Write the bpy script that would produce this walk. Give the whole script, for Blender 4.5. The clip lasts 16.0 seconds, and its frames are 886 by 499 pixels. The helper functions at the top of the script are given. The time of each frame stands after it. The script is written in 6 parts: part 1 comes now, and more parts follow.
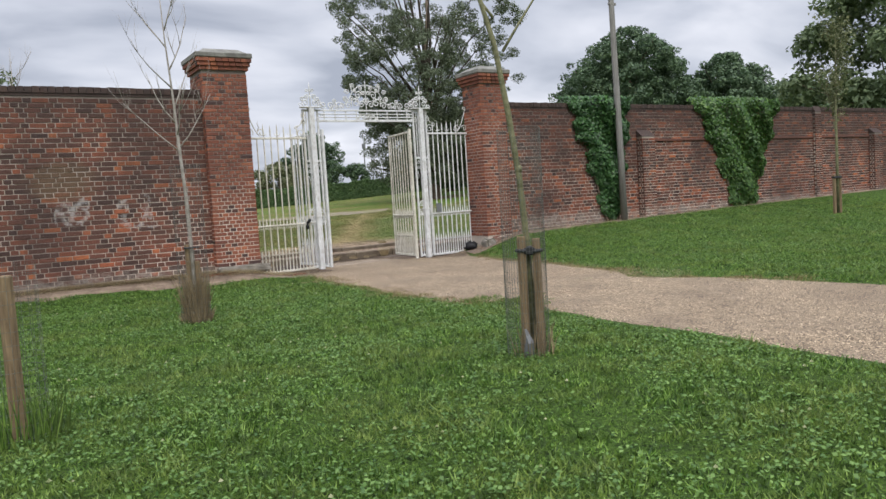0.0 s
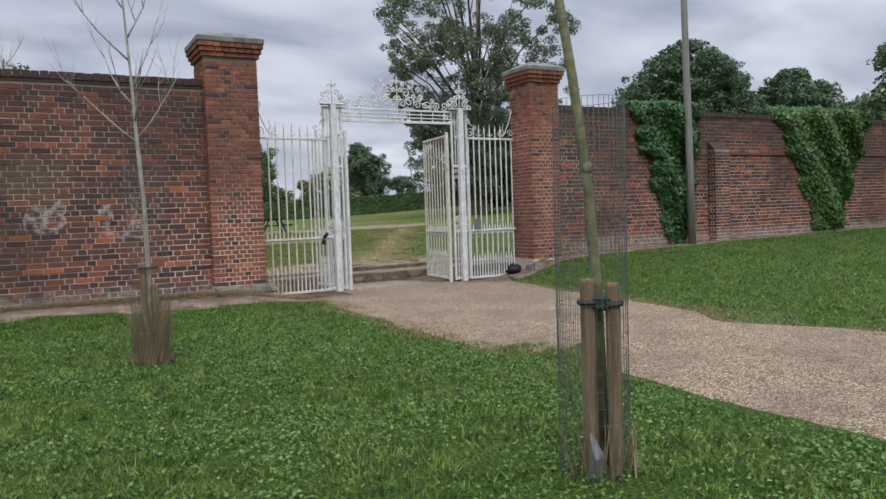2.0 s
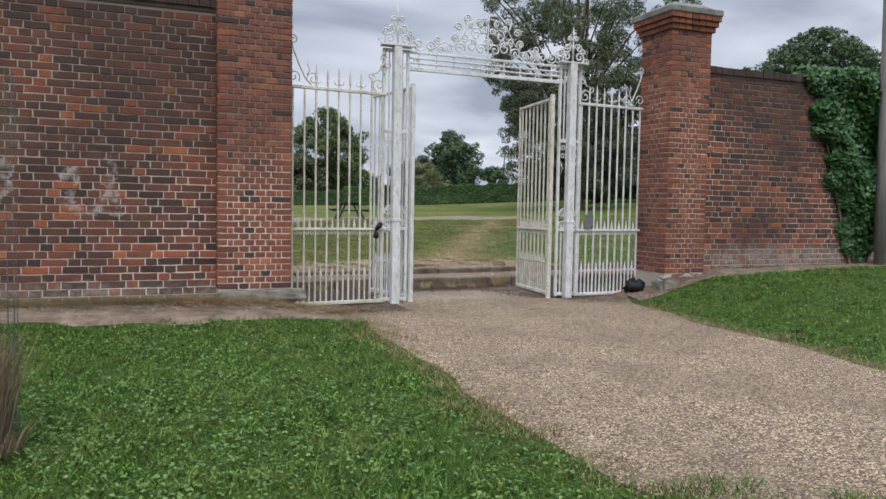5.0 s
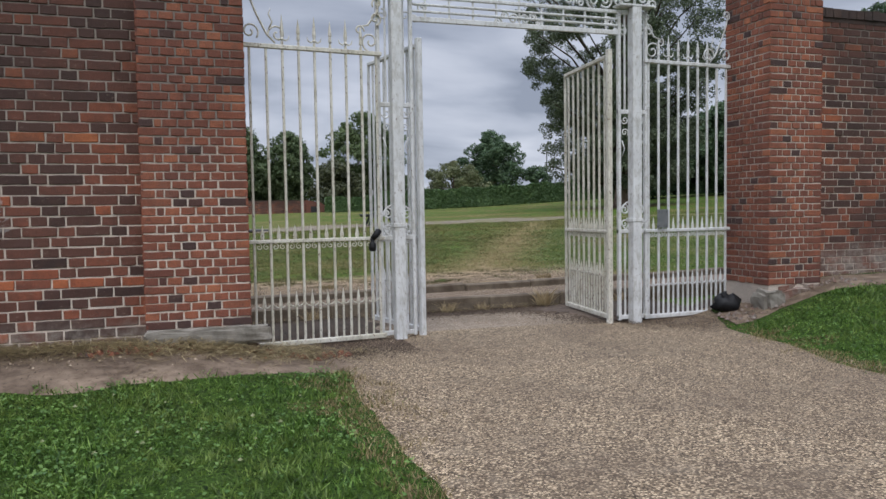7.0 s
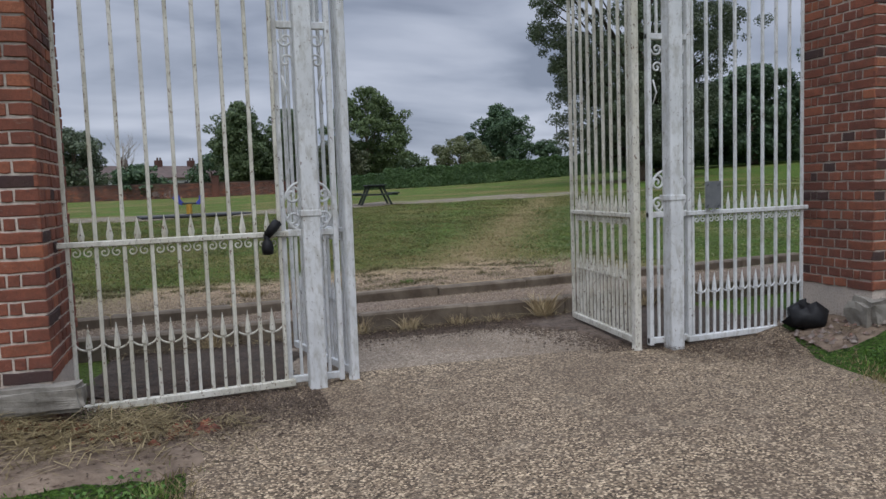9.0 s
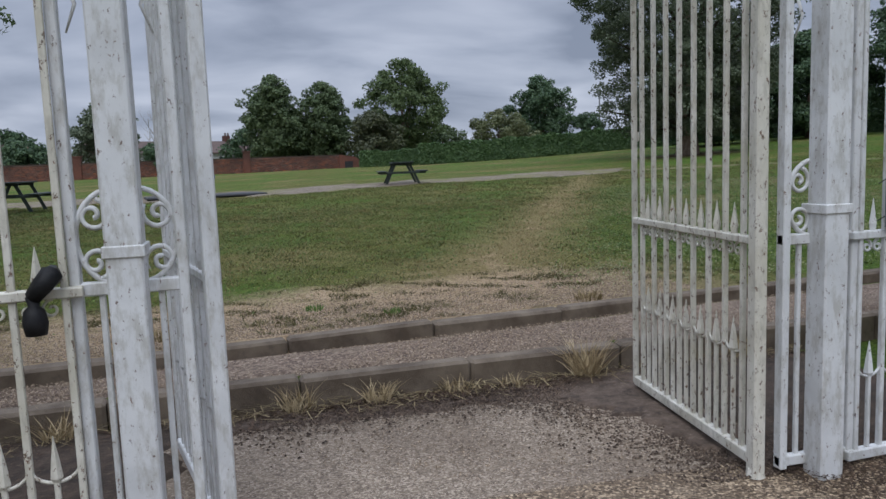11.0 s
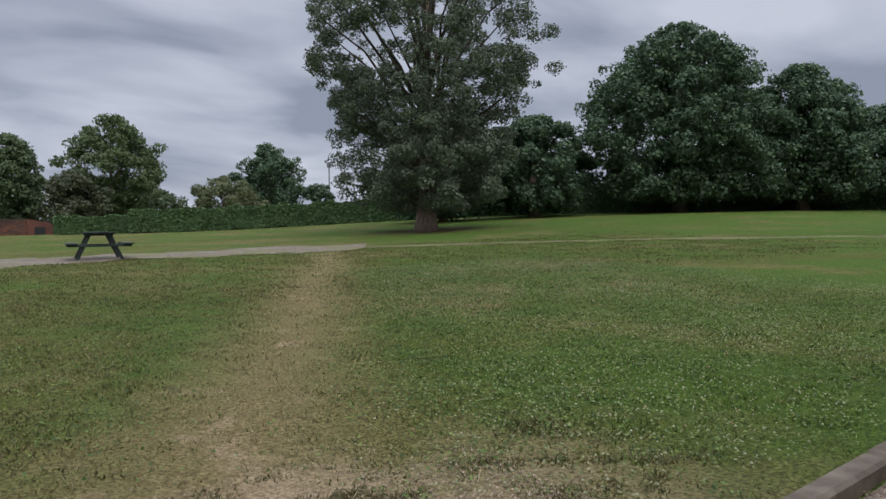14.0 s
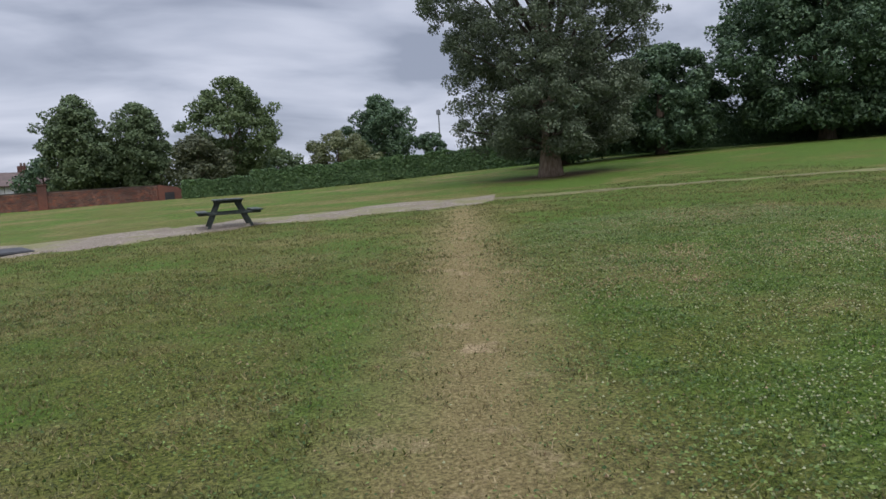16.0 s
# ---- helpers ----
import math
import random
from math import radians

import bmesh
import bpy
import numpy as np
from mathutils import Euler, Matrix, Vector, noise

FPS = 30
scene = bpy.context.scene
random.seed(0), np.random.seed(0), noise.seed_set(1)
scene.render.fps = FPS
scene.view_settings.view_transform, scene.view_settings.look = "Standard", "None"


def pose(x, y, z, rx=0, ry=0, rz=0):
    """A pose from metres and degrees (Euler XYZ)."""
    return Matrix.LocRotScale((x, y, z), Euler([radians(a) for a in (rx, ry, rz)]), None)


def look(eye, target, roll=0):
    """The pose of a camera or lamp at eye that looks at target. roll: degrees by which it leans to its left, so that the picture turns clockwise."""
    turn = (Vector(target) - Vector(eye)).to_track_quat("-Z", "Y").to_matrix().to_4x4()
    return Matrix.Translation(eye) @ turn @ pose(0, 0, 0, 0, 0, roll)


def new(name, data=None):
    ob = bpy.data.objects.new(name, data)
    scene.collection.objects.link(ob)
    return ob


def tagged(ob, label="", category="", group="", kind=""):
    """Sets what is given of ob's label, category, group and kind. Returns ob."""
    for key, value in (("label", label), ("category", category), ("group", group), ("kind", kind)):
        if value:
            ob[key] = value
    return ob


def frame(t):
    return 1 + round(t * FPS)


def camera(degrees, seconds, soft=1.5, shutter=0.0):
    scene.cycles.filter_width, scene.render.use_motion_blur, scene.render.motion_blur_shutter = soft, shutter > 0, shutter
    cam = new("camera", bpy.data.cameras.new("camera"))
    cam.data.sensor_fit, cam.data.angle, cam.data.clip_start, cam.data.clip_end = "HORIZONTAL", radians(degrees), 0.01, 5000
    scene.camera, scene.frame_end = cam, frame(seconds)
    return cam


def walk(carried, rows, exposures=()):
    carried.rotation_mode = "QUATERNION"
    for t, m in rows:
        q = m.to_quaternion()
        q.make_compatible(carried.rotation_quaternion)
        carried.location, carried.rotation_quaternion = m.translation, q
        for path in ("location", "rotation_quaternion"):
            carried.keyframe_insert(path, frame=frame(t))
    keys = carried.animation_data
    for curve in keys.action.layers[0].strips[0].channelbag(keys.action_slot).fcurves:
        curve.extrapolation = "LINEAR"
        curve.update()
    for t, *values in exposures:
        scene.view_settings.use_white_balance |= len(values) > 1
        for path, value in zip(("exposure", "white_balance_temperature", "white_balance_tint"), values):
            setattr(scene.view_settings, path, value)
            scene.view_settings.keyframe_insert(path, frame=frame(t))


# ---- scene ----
cam = camera(60.9, 16.0)
EXPOSURES = [(0.0, 0.50, 6750, 10), (1.0, 0.16, 6550, 10), (2.0, 0.24, 6500, 10), (3.5, 0.32, 6500, 10), (7.0, 0.06, 6350, 10), (8.5, -0.18, 6200, 10), (11.0, -0.20, 6050, 10), (12.5, -0.14, 6200, 10), (13.5, -0.28, 6200, 10),
             (14.5, 0.20, 6600, 10), (15.5, 0.36, 6750, 10), (16.0, 0.12, 6300, 12)]
PATH = [
    (0, (-5.859, -13.941, 1.296), (-4.802, -12.249, 1.156), -3.6),
    (0.5, (-5.508, -13.541, 1.301), (-4.466, -11.837, 1.191), -2.4),
    (1, (-5.177, -13.087, 1.291), (-4.16, -11.368, 1.204), -1.5),
    (1.5, (-4.839, -12.644, 1.289), (-3.862, -10.902, 1.191), -2.4),
    (2, (-4.581, -12.165, 1.28), (-3.626, -10.411, 1.185), -2.0),
    (2.5, (-4.279, -11.682, 1.272), (-3.36, -9.908, 1.182), -1.9),
    (3, (-3.984, -11.142, 1.248), (-3.119, -9.342, 1.132), -1.5),
    (3.5, (-3.682, -10.635, 1.267), (-2.865, -8.814, 1.139), -1.5),
    (4, (-3.449, -10.102, 1.233), (-2.663, -8.267, 1.119), 0.1),
    (4.2, (-3.35, -9.879, 1.245), (-2.563, -8.044, 1.132), 0.7),
    (6.3, (-2.209, -7.429, 1.193), (-1.567, -5.539, 1.076), -0.8),
    (6.5, (-2.093, -7.219, 1.188), (-1.451, -5.328, 1.072), -1.4),
    (7, (-1.798, -6.666, 1.19), (-1.167, -4.772, 1.085), -0.9),
    (7.5, (-1.522, -6.15, 1.186), (-0.895, -4.252, 1.102), 0.2),
    (8, (-1.214, -5.615, 1.172), (-0.598, -3.713, 1.136), 0.4),
    (8.5, (-0.908, -5.06, 1.184), (-0.302, -3.156, 1.101), -2.0),
    (8.7, (-0.789, -4.837, 1.181), (-0.183, -2.935, 1.059), -2.1),
    (10.8, (0.342, -2.527, 1.269), (0.84, -0.604, 1.031), -2.1),
    (11, (0.36, -2.4, 1.283), (0.853, -0.476, 1.054), -2.1),
    (11.5, (0.547, -1.766, 1.29), (1.041, 0.158, 1.065), -2.0),
    (12, (0.767, -1.168, 1.292), (1.3, 0.745, 1.056), -1.9),
    (12.5, (0.901, -0.592, 1.317), (1.528, 1.29, 1.064), -1.4),
    (13, (1.069, -0.047, 1.352), (1.854, 1.788, 1.225), -0.7),
    (13.5, (1.243, 0.489, 1.357), (2.146, 2.272, 1.285), -0.6),
    (14, (1.409, 1.003, 1.384), (2.559, 2.638, 1.325), -0.6),
    (14.5, (1.526, 1.465, 1.412), (2.706, 3.079, 1.43), -1.1),
    (15, (1.563, 1.912, 1.47), (2.728, 3.534, 1.357), -2.7),
    (15.5, (1.559, 2.254, 1.547), (2.657, 3.913, 1.335), -3.9),
    (16, (1.589, 2.69, 1.609), (2.48, 4.47, 1.413), -3.8),
]
walk(cam, [(t, look(eye, target, roll)) for t, eye, target, roll in PATH], EXPOSURES)

# ---- world and light: an overcast sky with one weak, very wide sun ----
SUN_EL, SUN_AZ = 52, 200
world = bpy.data.worlds.new("overcast")
scene.world = world
world.use_nodes = True
wn, wl = world.node_tree.nodes, world.node_tree.links
wn.clear()
w_out, w_bg = wn.new("ShaderNodeOutputWorld"), wn.new("ShaderNodeBackground")
w_sky = wn.new("ShaderNodeTexSky")
w_sky.sky_type, w_sky.sun_disc = "NISHITA", False
w_sky.sun_elevation, w_sky.sun_rotation = radians(SUN_EL), radians(SUN_AZ)
w_co = wn.new("ShaderNodeTexCoord")
w_sep = wn.new("ShaderNodeSeparateXYZ")
wl.new(w_co.outputs["Generated"], w_sep.inputs[0])


def wmath(op, a, b=0.0):
    n = wn.new("ShaderNodeMath")
    n.operation = op
    for i, v in enumerate((a, b)):
        if isinstance(v, (int, float)):
            n.inputs[i].default_value = v
        else:
            wl.new(v, n.inputs[i])
    return n.outputs[0]


w_h = wmath("ADD", wmath("MAXIMUM", w_sep.outputs[2], 0.0), 0.24)
w_comb = wn.new("ShaderNodeCombineXYZ")
wl.new(wmath("DIVIDE", w_sep.outputs[0], w_h), w_comb.inputs[0])
wl.new(wmath("DIVIDE", w_sep.outputs[1], w_h), w_comb.inputs[1])
w_map = wn.new("ShaderNodeMapping")
w_map.inputs["Scale"].default_value = (0.75, 1.15, 1)
w_map.inputs["Rotation"].default_value = (0, 0, 0.35)
wl.new(w_comb.outputs[0], w_map.inputs[0])
w_n1 = wn.new("ShaderNodeTexNoise")
w_n1.inputs["Scale"].default_value, w_n1.inputs["Detail"].default_value = 2.0, 5
w_n1.inputs["Roughness"].default_value, w_n1.inputs["Distortion"].default_value = 0.46, 0.35
wl.new(w_map.outputs[0], w_n1.inputs["Vector"])
w_ramp = wn.new("ShaderNodeValToRGB")
e = w_ramp.color_ramp.elements
e[0].position, e[0].color = 0.34, (0.305, 0.34, 0.425, 1)
e[1].position, e[1].color = 0.66, (0.635, 0.665, 0.755, 1)
m_ = e.new(0.48)
m_.color = (0.455, 0.492, 0.585, 1)
wl.new(w_n1.outputs[0], w_ramp.inputs[0])
w_scale = wn.new("ShaderNodeVectorMath")
w_scale.operation = "SCALE"
w_scale.inputs["Scale"].default_value = 0.06
wl.new(w_sky.outputs[0], w_scale.inputs[0])
w_mix = wn.new("ShaderNodeMix")
w_mix.data_type = "RGBA"
w_mix.inputs["Factor"].default_value = 0.93
wl.new(w_scale.outputs[0], w_mix.inputs["A"])
wl.new(w_ramp.outputs[0], w_mix.inputs["B"])
wl.new(w_mix.outputs["Result"], w_bg.inputs["Color"])
# an overcast sky is about three times brighter overhead than at the horizon
w_lift = wn.new("ShaderNodeMapRange")
w_lift.interpolation_type = "SMOOTHSTEP"
w_lift.inputs["From Min"].default_value, w_lift.inputs["From Max"].default_value = 0.42, 0.92
w_lift.inputs["To Min"].default_value, w_lift.inputs["To Max"].default_value = 1.0, 3.9
wl.new(w_sep.outputs[2], w_lift.inputs["Value"])
wl.new(w_lift.outputs[0], w_bg.inputs["Strength"])
wl.new(w_bg.outputs[0], w_out.inputs[0])

sun_data = bpy.data.lights.new("sun", "SUN")
sun_data.energy, sun_data.angle, sun_data.color = 1.5, radians(40), (1, 0.97, 0.92)
sun = new("sun", sun_data)
az = radians(SUN_AZ)
sun.matrix_basis = look((0, 0, 0), (-math.sin(az) * math.cos(radians(SUN_EL)), -math.cos(az) * math.cos(radians(SUN_EL)), -math.sin(radians(SUN_EL))))
sun.location = (0, 0, 40)

# ---- materials ----


class Nodes:
    """A small builder for node materials."""

    def __init__(self, name, rough=0.8, metal=0.0, spec=0.5):
        self.mat = bpy.data.materials.new(name)
        self.mat.use_nodes = True
        self.n, self.l = self.mat.node_tree.nodes, self.mat.node_tree.links
        self.bsdf = self.n["Principled BSDF"]
        self.bsdf.inputs["Roughness"].default_value = rough
        self.bsdf.inputs["Metallic"].default_value = metal
        self.bsdf.inputs["Specular IOR Level"].default_value = spec
        self.geo = self.n.new("ShaderNodeNewGeometry")

    def pos(self):
        return self.geo.outputs["Position"]

    def island(self):
        return self.geo.outputs["Random Per Island"]

    def random(self):
        return self.n.new("ShaderNodeObjectInfo").outputs["Random"]

    def noise(self, scale, detail=4, rough=0.6, vec=None, stretch=None):
        t = self.n.new("ShaderNodeTexNoise")
        t.inputs["Scale"].default_value, t.inputs["Detail"].default_value, t.inputs["Roughness"].default_value = scale, detail, rough
        src = vec or self.pos()
        if stretch:
            m = self.n.new("ShaderNodeMapping")
            m.inputs["Scale"].default_value = stretch
            self.l.new(src, m.inputs[0])
            src = m.outputs[0]
        self.l.new(src, t.inputs["Vector"])
        return t.outputs[0]

    def voronoi(self, scale, out="Distance"):
        t = self.n.new("ShaderNodeTexVoronoi")
        t.inputs["Scale"].default_value = scale
        self.l.new(self.pos(), t.inputs["Vector"])
        return t.outputs[out]

    def ramp(self, fac, *stops):
        r = self.n.new("ShaderNodeValToRGB")
        els = r.color_ramp.elements
        while len(els) < len(stops):
            els.new(0.5)
        for el, (p, c) in zip(els, stops):
            el.position = p
            el.color = (*c, 1) if isinstance(c, tuple) else (c, c, c, 1)
        self.l.new(fac, r.inputs[0])
        return r.outputs[0]

    def mix(self, fac, a, b, mode="MIX"):
        m = self.n.new("ShaderNodeMix")
        m.data_type, m.blend_type = "RGBA", mode
        for key, v in (("Factor", fac), ("A", a), ("B", b)):
            if isinstance(v, (int, float)):
                m.inputs[key].default_value = v
            elif isinstance(v, tuple):
                m.inputs[key].default_value = (*v, 1)
            else:
                self.l.new(v, m.inputs[key])
        return m.outputs["Result"]

    def math(self, op, a, b=0.0, clamp=False):
        m = self.n.new("ShaderNodeMath")
        m.operation, m.use_clamp = op, clamp
        for i, v in enumerate((a, b)):
            if isinstance(v, (int, float)):
                m.inputs[i].default_value = v
            else:
                self.l.new(v, m.inputs[i])
        return m.outputs[0]

    def xyz(self):
        s = self.n.new("ShaderNodeSeparateXYZ")
        self.l.new(self.pos(), s.inputs[0])
        return s.outputs

    def colour(self, c):
        if isinstance(c, tuple):
            self.bsdf.inputs["Base Color"].default_value = (*c, 1)
        else:
            self.l.new(c, self.bsdf.inputs["Base Color"])

    def rough(self, r):
        self.l.new(r, self.bsdf.inputs["Roughness"])

    def bump(self, h, strength=0.4, dist=0.01):
        b = self.n.new("ShaderNodeBump")
        b.inputs["Strength"].default_value, b.inputs["Distance"].default_value = strength, dist
        self.l.new(h, b.inputs["Height"])
        self.l.new(b.outputs[0], self.bsdf.inputs["Normal"])


def brick_mat(name, tones, joined, dark, moss=0.0, pale=0.3):
    k = Nodes(name, 0.9, 0, 0.25)
    r = k.island() if joined else k.random()
    base = k.ramp(r, *tones)
    grain = k.noise(60, 5, 0.7)
    base = k.mix(k.ramp(grain, (0.40, 0.0), (0.75, 0.4)), base, (0.075, 0.045, 0.036))
    base = k.mix(k.ramp(k.noise(8, 5, 0.65), (0.44, 0.0), (0.68, 0.5)), base, (0.095, 0.050, 0.038))
    high = k.math("MULTIPLY", k.math("SUBTRACT", k.xyz()[2], 1.3), 0.115 * (dark > 0.5))
    soot = k.ramp(k.math("ADD", k.noise(0.55, 5, 0.6), k.math("MAXIMUM", high, 0.0)), (0.44, 0.0), (0.68, dark * 0.85))
    base = k.mix(soot, base, (0.052, 0.034, 0.030))
    lime = k.ramp(k.noise(2.3, 6, 0.65), (0.62, 0.0), (0.78, pale * 0.4))
    base = k.mix(lime, base, (0.27, 0.20, 0.155))
    fleck = k.ramp(k.noise(31, 5, 0.75, stretch=(0.6, 0.6, 1.5)), (0.60, 0.0), (0.70, 0.42))
    base = k.mix(fleck, base, (0.30, 0.235, 0.18))
    spots = k.ramp(k.noise(17, 4, 0.7), (0.60, 0.0), (0.72, 0.45))
    base = k.mix(spots, base, (0.055, 0.042, 0.040))
    if dark > 0.5:
        # old daubs of white paint on the wall beside the lawn
        x, y, z = k.xyz()
        daub = None
        wav = k.math("MULTIPLY", k.math("SUBTRACT", k.noise(6, 4), 0.5), 0.35)
        for cx, cz, hw, hh in ((-4.40, 1.42, 0.26, 0.20), (-3.63, 1.38, 0.07, 0.22), (-3.25, 1.40, 0.06, 0.27), (-3.35, 1.13, 0.26, 0.05)):
            a = k.math("LESS_THAN", k.math("ABSOLUTE", k.math("SUBTRACT", k.math("ADD", x, wav), cx)), hw)
            b = k.math("LESS_THAN", k.math("ABSOLUTE", k.math("SUBTRACT", k.math("SUBTRACT", z, wav), cz)), hh)
            ab = k.math("MULTIPLY", a, b)
            daub = ab if daub is None else k.math("MAXIMUM", daub, ab)
        base = k.mix(k.math("MULTIPLY", daub, k.ramp(k.noise(9, 5, 0.7), (0.44, 0.0), (0.60, 0.6))), base, (0.44, 0.43, 0.41))
        # lime-washed courses at the foot
        edge = k.math("ADD", k.math("ADD", 0.40, k.math("MULTIPLY", k.math("GREATER_THAN", x, 4.0), 0.36)), k.math("MULTIPLY", wav, 0.8))
        foot = k.math("MULTIPLY", k.math("SUBTRACT", edge, z), 6.0, True)
        base = k.mix(k.math("MULTIPLY", foot, k.ramp(k.noise(5, 5, 0.7), (0.36, 0.15), (0.56, 0.8))), base, k.ramp(k.noise(22, 4), (0.35, (0.15, 0.125, 0.105)), (0.68, (0.36, 0.315, 0.27))))
        ex = k.math("DIVIDE", k.math("ADD", x, 4.5), 0.55)
        ez = k.math("DIVIDE", k.math("SUBTRACT", z, 1.93), 0.34)
        oval = k.math("ADD", k.math("MULTIPLY", ex, ex), k.math("MULTIPLY", ez, ez))
        stain = k.math("SUBTRACT", 1.25, k.math("ADD", oval, k.math("MULTIPLY", wav, 4.0)), True)
        base = k.mix(k.math("MULTIPLY", stain, 0.9), base, (0.12, 0.078, 0.05))
    k.colour(base)
    k.bump(k.noise(42, 7, 0.75), 0.9, 0.009)
    return k.mat


RED = ((0.0, (0.062, 0.040, 0.038)), (0.06, (0.072, 0.043, 0.040)), (0.08, (0.19, 0.070, 0.048)), (0.6, (0.265, 0.092, 0.056)), (0.92, (0.33, 0.116, 0.065)), (1.0, (0.42, 0.152, 0.078)))
OLD = ((0.0, (0.045, 0.030, 0.028)), (0.22, (0.098, 0.052, 0.042)), (0.52, (0.165, 0.067, 0.047)), (0.84, (0.25, 0.086, 0.052)), (0.95, (0.38, 0.115, 0.056)), (1.0, (0.52, 0.17, 0.066)))
M_PILLAR = brick_mat("pillar_brick", RED, False, 0.45, pale=0.6)
M_PILLAR_J = brick_mat("pillar_brick_joined", RED, True, 0.45, pale=0.6)
M_OLD = brick_mat("old_brick", OLD, False, 0.72)
M_OLD_J = brick_mat("old_brick_joined", OLD, True, 0.72)


def mortar_mat():
    k = Nodes("lime_mortar", 0.95, 0, 0.15)
    c = k.ramp(k.noise(1.1, 5, 0.65), (0.3, (0.38, 0.31, 0.255)), (0.5, (0.62, 0.53, 0.45)), (0.72, (0.76, 0.675, 0.585)))
    high = k.math("MAXIMUM", k.math("MULTIPLY", k.math("SUBTRACT", k.xyz()[2], 1.5), 0.11), 0.0)
    c = k.mix(k.ramp(k.math("ADD", k.noise(0.55, 5, 0.6), high), (0.46, 0.0), (0.66, 0.82)), c, (0.10, 0.083, 0.074))
    k.colour(k.mix(k.ramp(k.noise(70, 4), (0.45, 0.0), (0.75, 0.45)), c, (0.16, 0.135, 0.115)))
    k.bump(k.noise(120, 4), 0.6, 0.005)
    return k.mat


M_MORTAR = mortar_mat()


def simple(name, a, b, scale=8, rough=0.8, metal=0.0, bump=0.3, fine=90, spec=0.4, stretch=None, dirt=(0.05, 0.045, 0.04), dirt_amt=0.35, lo=0.35, hi=0.68):
    k = Nodes(name, rough, metal, spec)
    c = k.ramp(k.noise(scale, 5, 0.62, stretch=stretch), (lo, a), (hi, b))
    c = k.mix(k.ramp(k.noise(scale * 3.1, 5, 0.7), (0.55, 0.0), (0.75, dirt_amt)), c, dirt)
    k.colour(c)
    k.bump(k.noise(fine, 4, 0.65, stretch=stretch), bump, 0.006)
    return k.mat


M_STONE = simple("weathered_stone", (0.115, 0.112, 0.098), (0.23, 0.225, 0.20), 5, 0.92, dirt=(0.06, 0.065, 0.04), dirt_amt=0.6)
M_CONC = simple("concrete", (0.15, 0.135, 0.112), (0.29, 0.265, 0.225), 6, 0.95, dirt=(0.07, 0.06, 0.048), dirt_amt=0.7, bump=0.8, fine=60)
M_KERB = simple("kerb_concrete", (0.095, 0.072, 0.051), (0.205, 0.165, 0.122), 4, 0.95, dirt=(0.06, 0.05, 0.04), dirt_amt=0.6, bump=0.6, fine=130)
M_SOIL_STRIP = simple("bare_soil", (0.105, 0.073, 0.050), (0.275, 0.205, 0.146), 4, 0.98, dirt=(0.10, 0.075, 0.055), dirt_amt=0.7, bump=0.9, fine=45)
M_STRAW = simple("dry_straw", (0.36, 0.28, 0.16), (0.52, 0.42, 0.26), 30, 0.85)
M_STAKE = simple("stake_wood", (0.115, 0.078, 0.042), (0.25, 0.178, 0.10), 9, 0.85, stretch=(6, 6, 0.5), dirt_amt=0.4, fine=60)
M_BARK_Y = simple("young_bark", (0.085, 0.090, 0.040), (0.21, 0.20, 0.105), 16, 0.8, dirt=(0.30, 0.30, 0.24), dirt_amt=0.6, bump=0.7, fine=70)
M_BARK_D = simple("dead_bark", (0.24, 0.215, 0.18), (0.38, 0.35, 0.31), 14, 0.85)
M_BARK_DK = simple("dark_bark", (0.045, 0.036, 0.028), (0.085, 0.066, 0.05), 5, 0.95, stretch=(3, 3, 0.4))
M_EARTH = simple("dark_earth", (0.050, 0.035, 0.025), (0.135, 0.098, 0.072), 14, 0.97, dirt=(0.24, 0.185, 0.14), dirt_amt=0.75, bump=1.0, fine=60)
M_BED = simple("bed_earth", (0.026, 0.018, 0.012), (0.070, 0.048, 0.033), 11, 0.97, dirt=(0.17, 0.125, 0.09), dirt_amt=0.7, bump=1.0, fine=60)
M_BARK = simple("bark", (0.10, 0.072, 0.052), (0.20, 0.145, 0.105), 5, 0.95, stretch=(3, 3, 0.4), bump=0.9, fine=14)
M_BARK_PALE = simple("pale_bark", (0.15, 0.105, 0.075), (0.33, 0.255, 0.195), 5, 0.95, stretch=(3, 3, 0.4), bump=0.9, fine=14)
M_POLE = simple("pole_wood", (0.16, 0.152, 0.138), (0.26, 0.25, 0.232), 6, 0.85, stretch=(5, 5, 0.3))
M_WIRE = simple("galvanised_wire", (0.09, 0.105, 0.095), (0.19, 0.20, 0.185), 20, 0.5, 0.8, dirt=(0.16, 0.08, 0.04), dirt_amt=0.6)
M_RUBBER = simple("black_rubber", (0.012, 0.012, 0.013), (0.03, 0.03, 0.032), 20, 0.6)
M_BAG = simple("black_plastic", (0.006, 0.006, 0.007), (0.014, 0.014, 0.015), 20, 0.55, spec=0.25)
M_TABLE = simple("dark_green_timber", (0.018, 0.026, 0.024), (0.04, 0.052, 0.047), 10, 0.6)
M_BLUE = simple("blue_plastic", (0.05, 0.06, 0.32), (0.08, 0.10, 0.42), 10, 0.4, dirt_amt=0.1)
M_YELLOW = simple("yellow_steel", (0.55, 0.30, 0.04), (0.65, 0.38, 0.06), 10, 0.45, dirt_amt=0.2)
M_ROOF = simple("roof_tiles", (0.085, 0.060, 0.052), (0.13, 0.092, 0.08), 1.5, 0.9)
M_RENDER = simple("house_render", (0.42, 0.41, 0.41), (0.54, 0.535, 0.53), 1.0, 0.9, dirt_amt=0.15)
M_GLASS = simple("dark_window", (0.03, 0.035, 0.04), (0.05, 0.055, 0.06), 1.0, 0.15, dirt_amt=0.0)
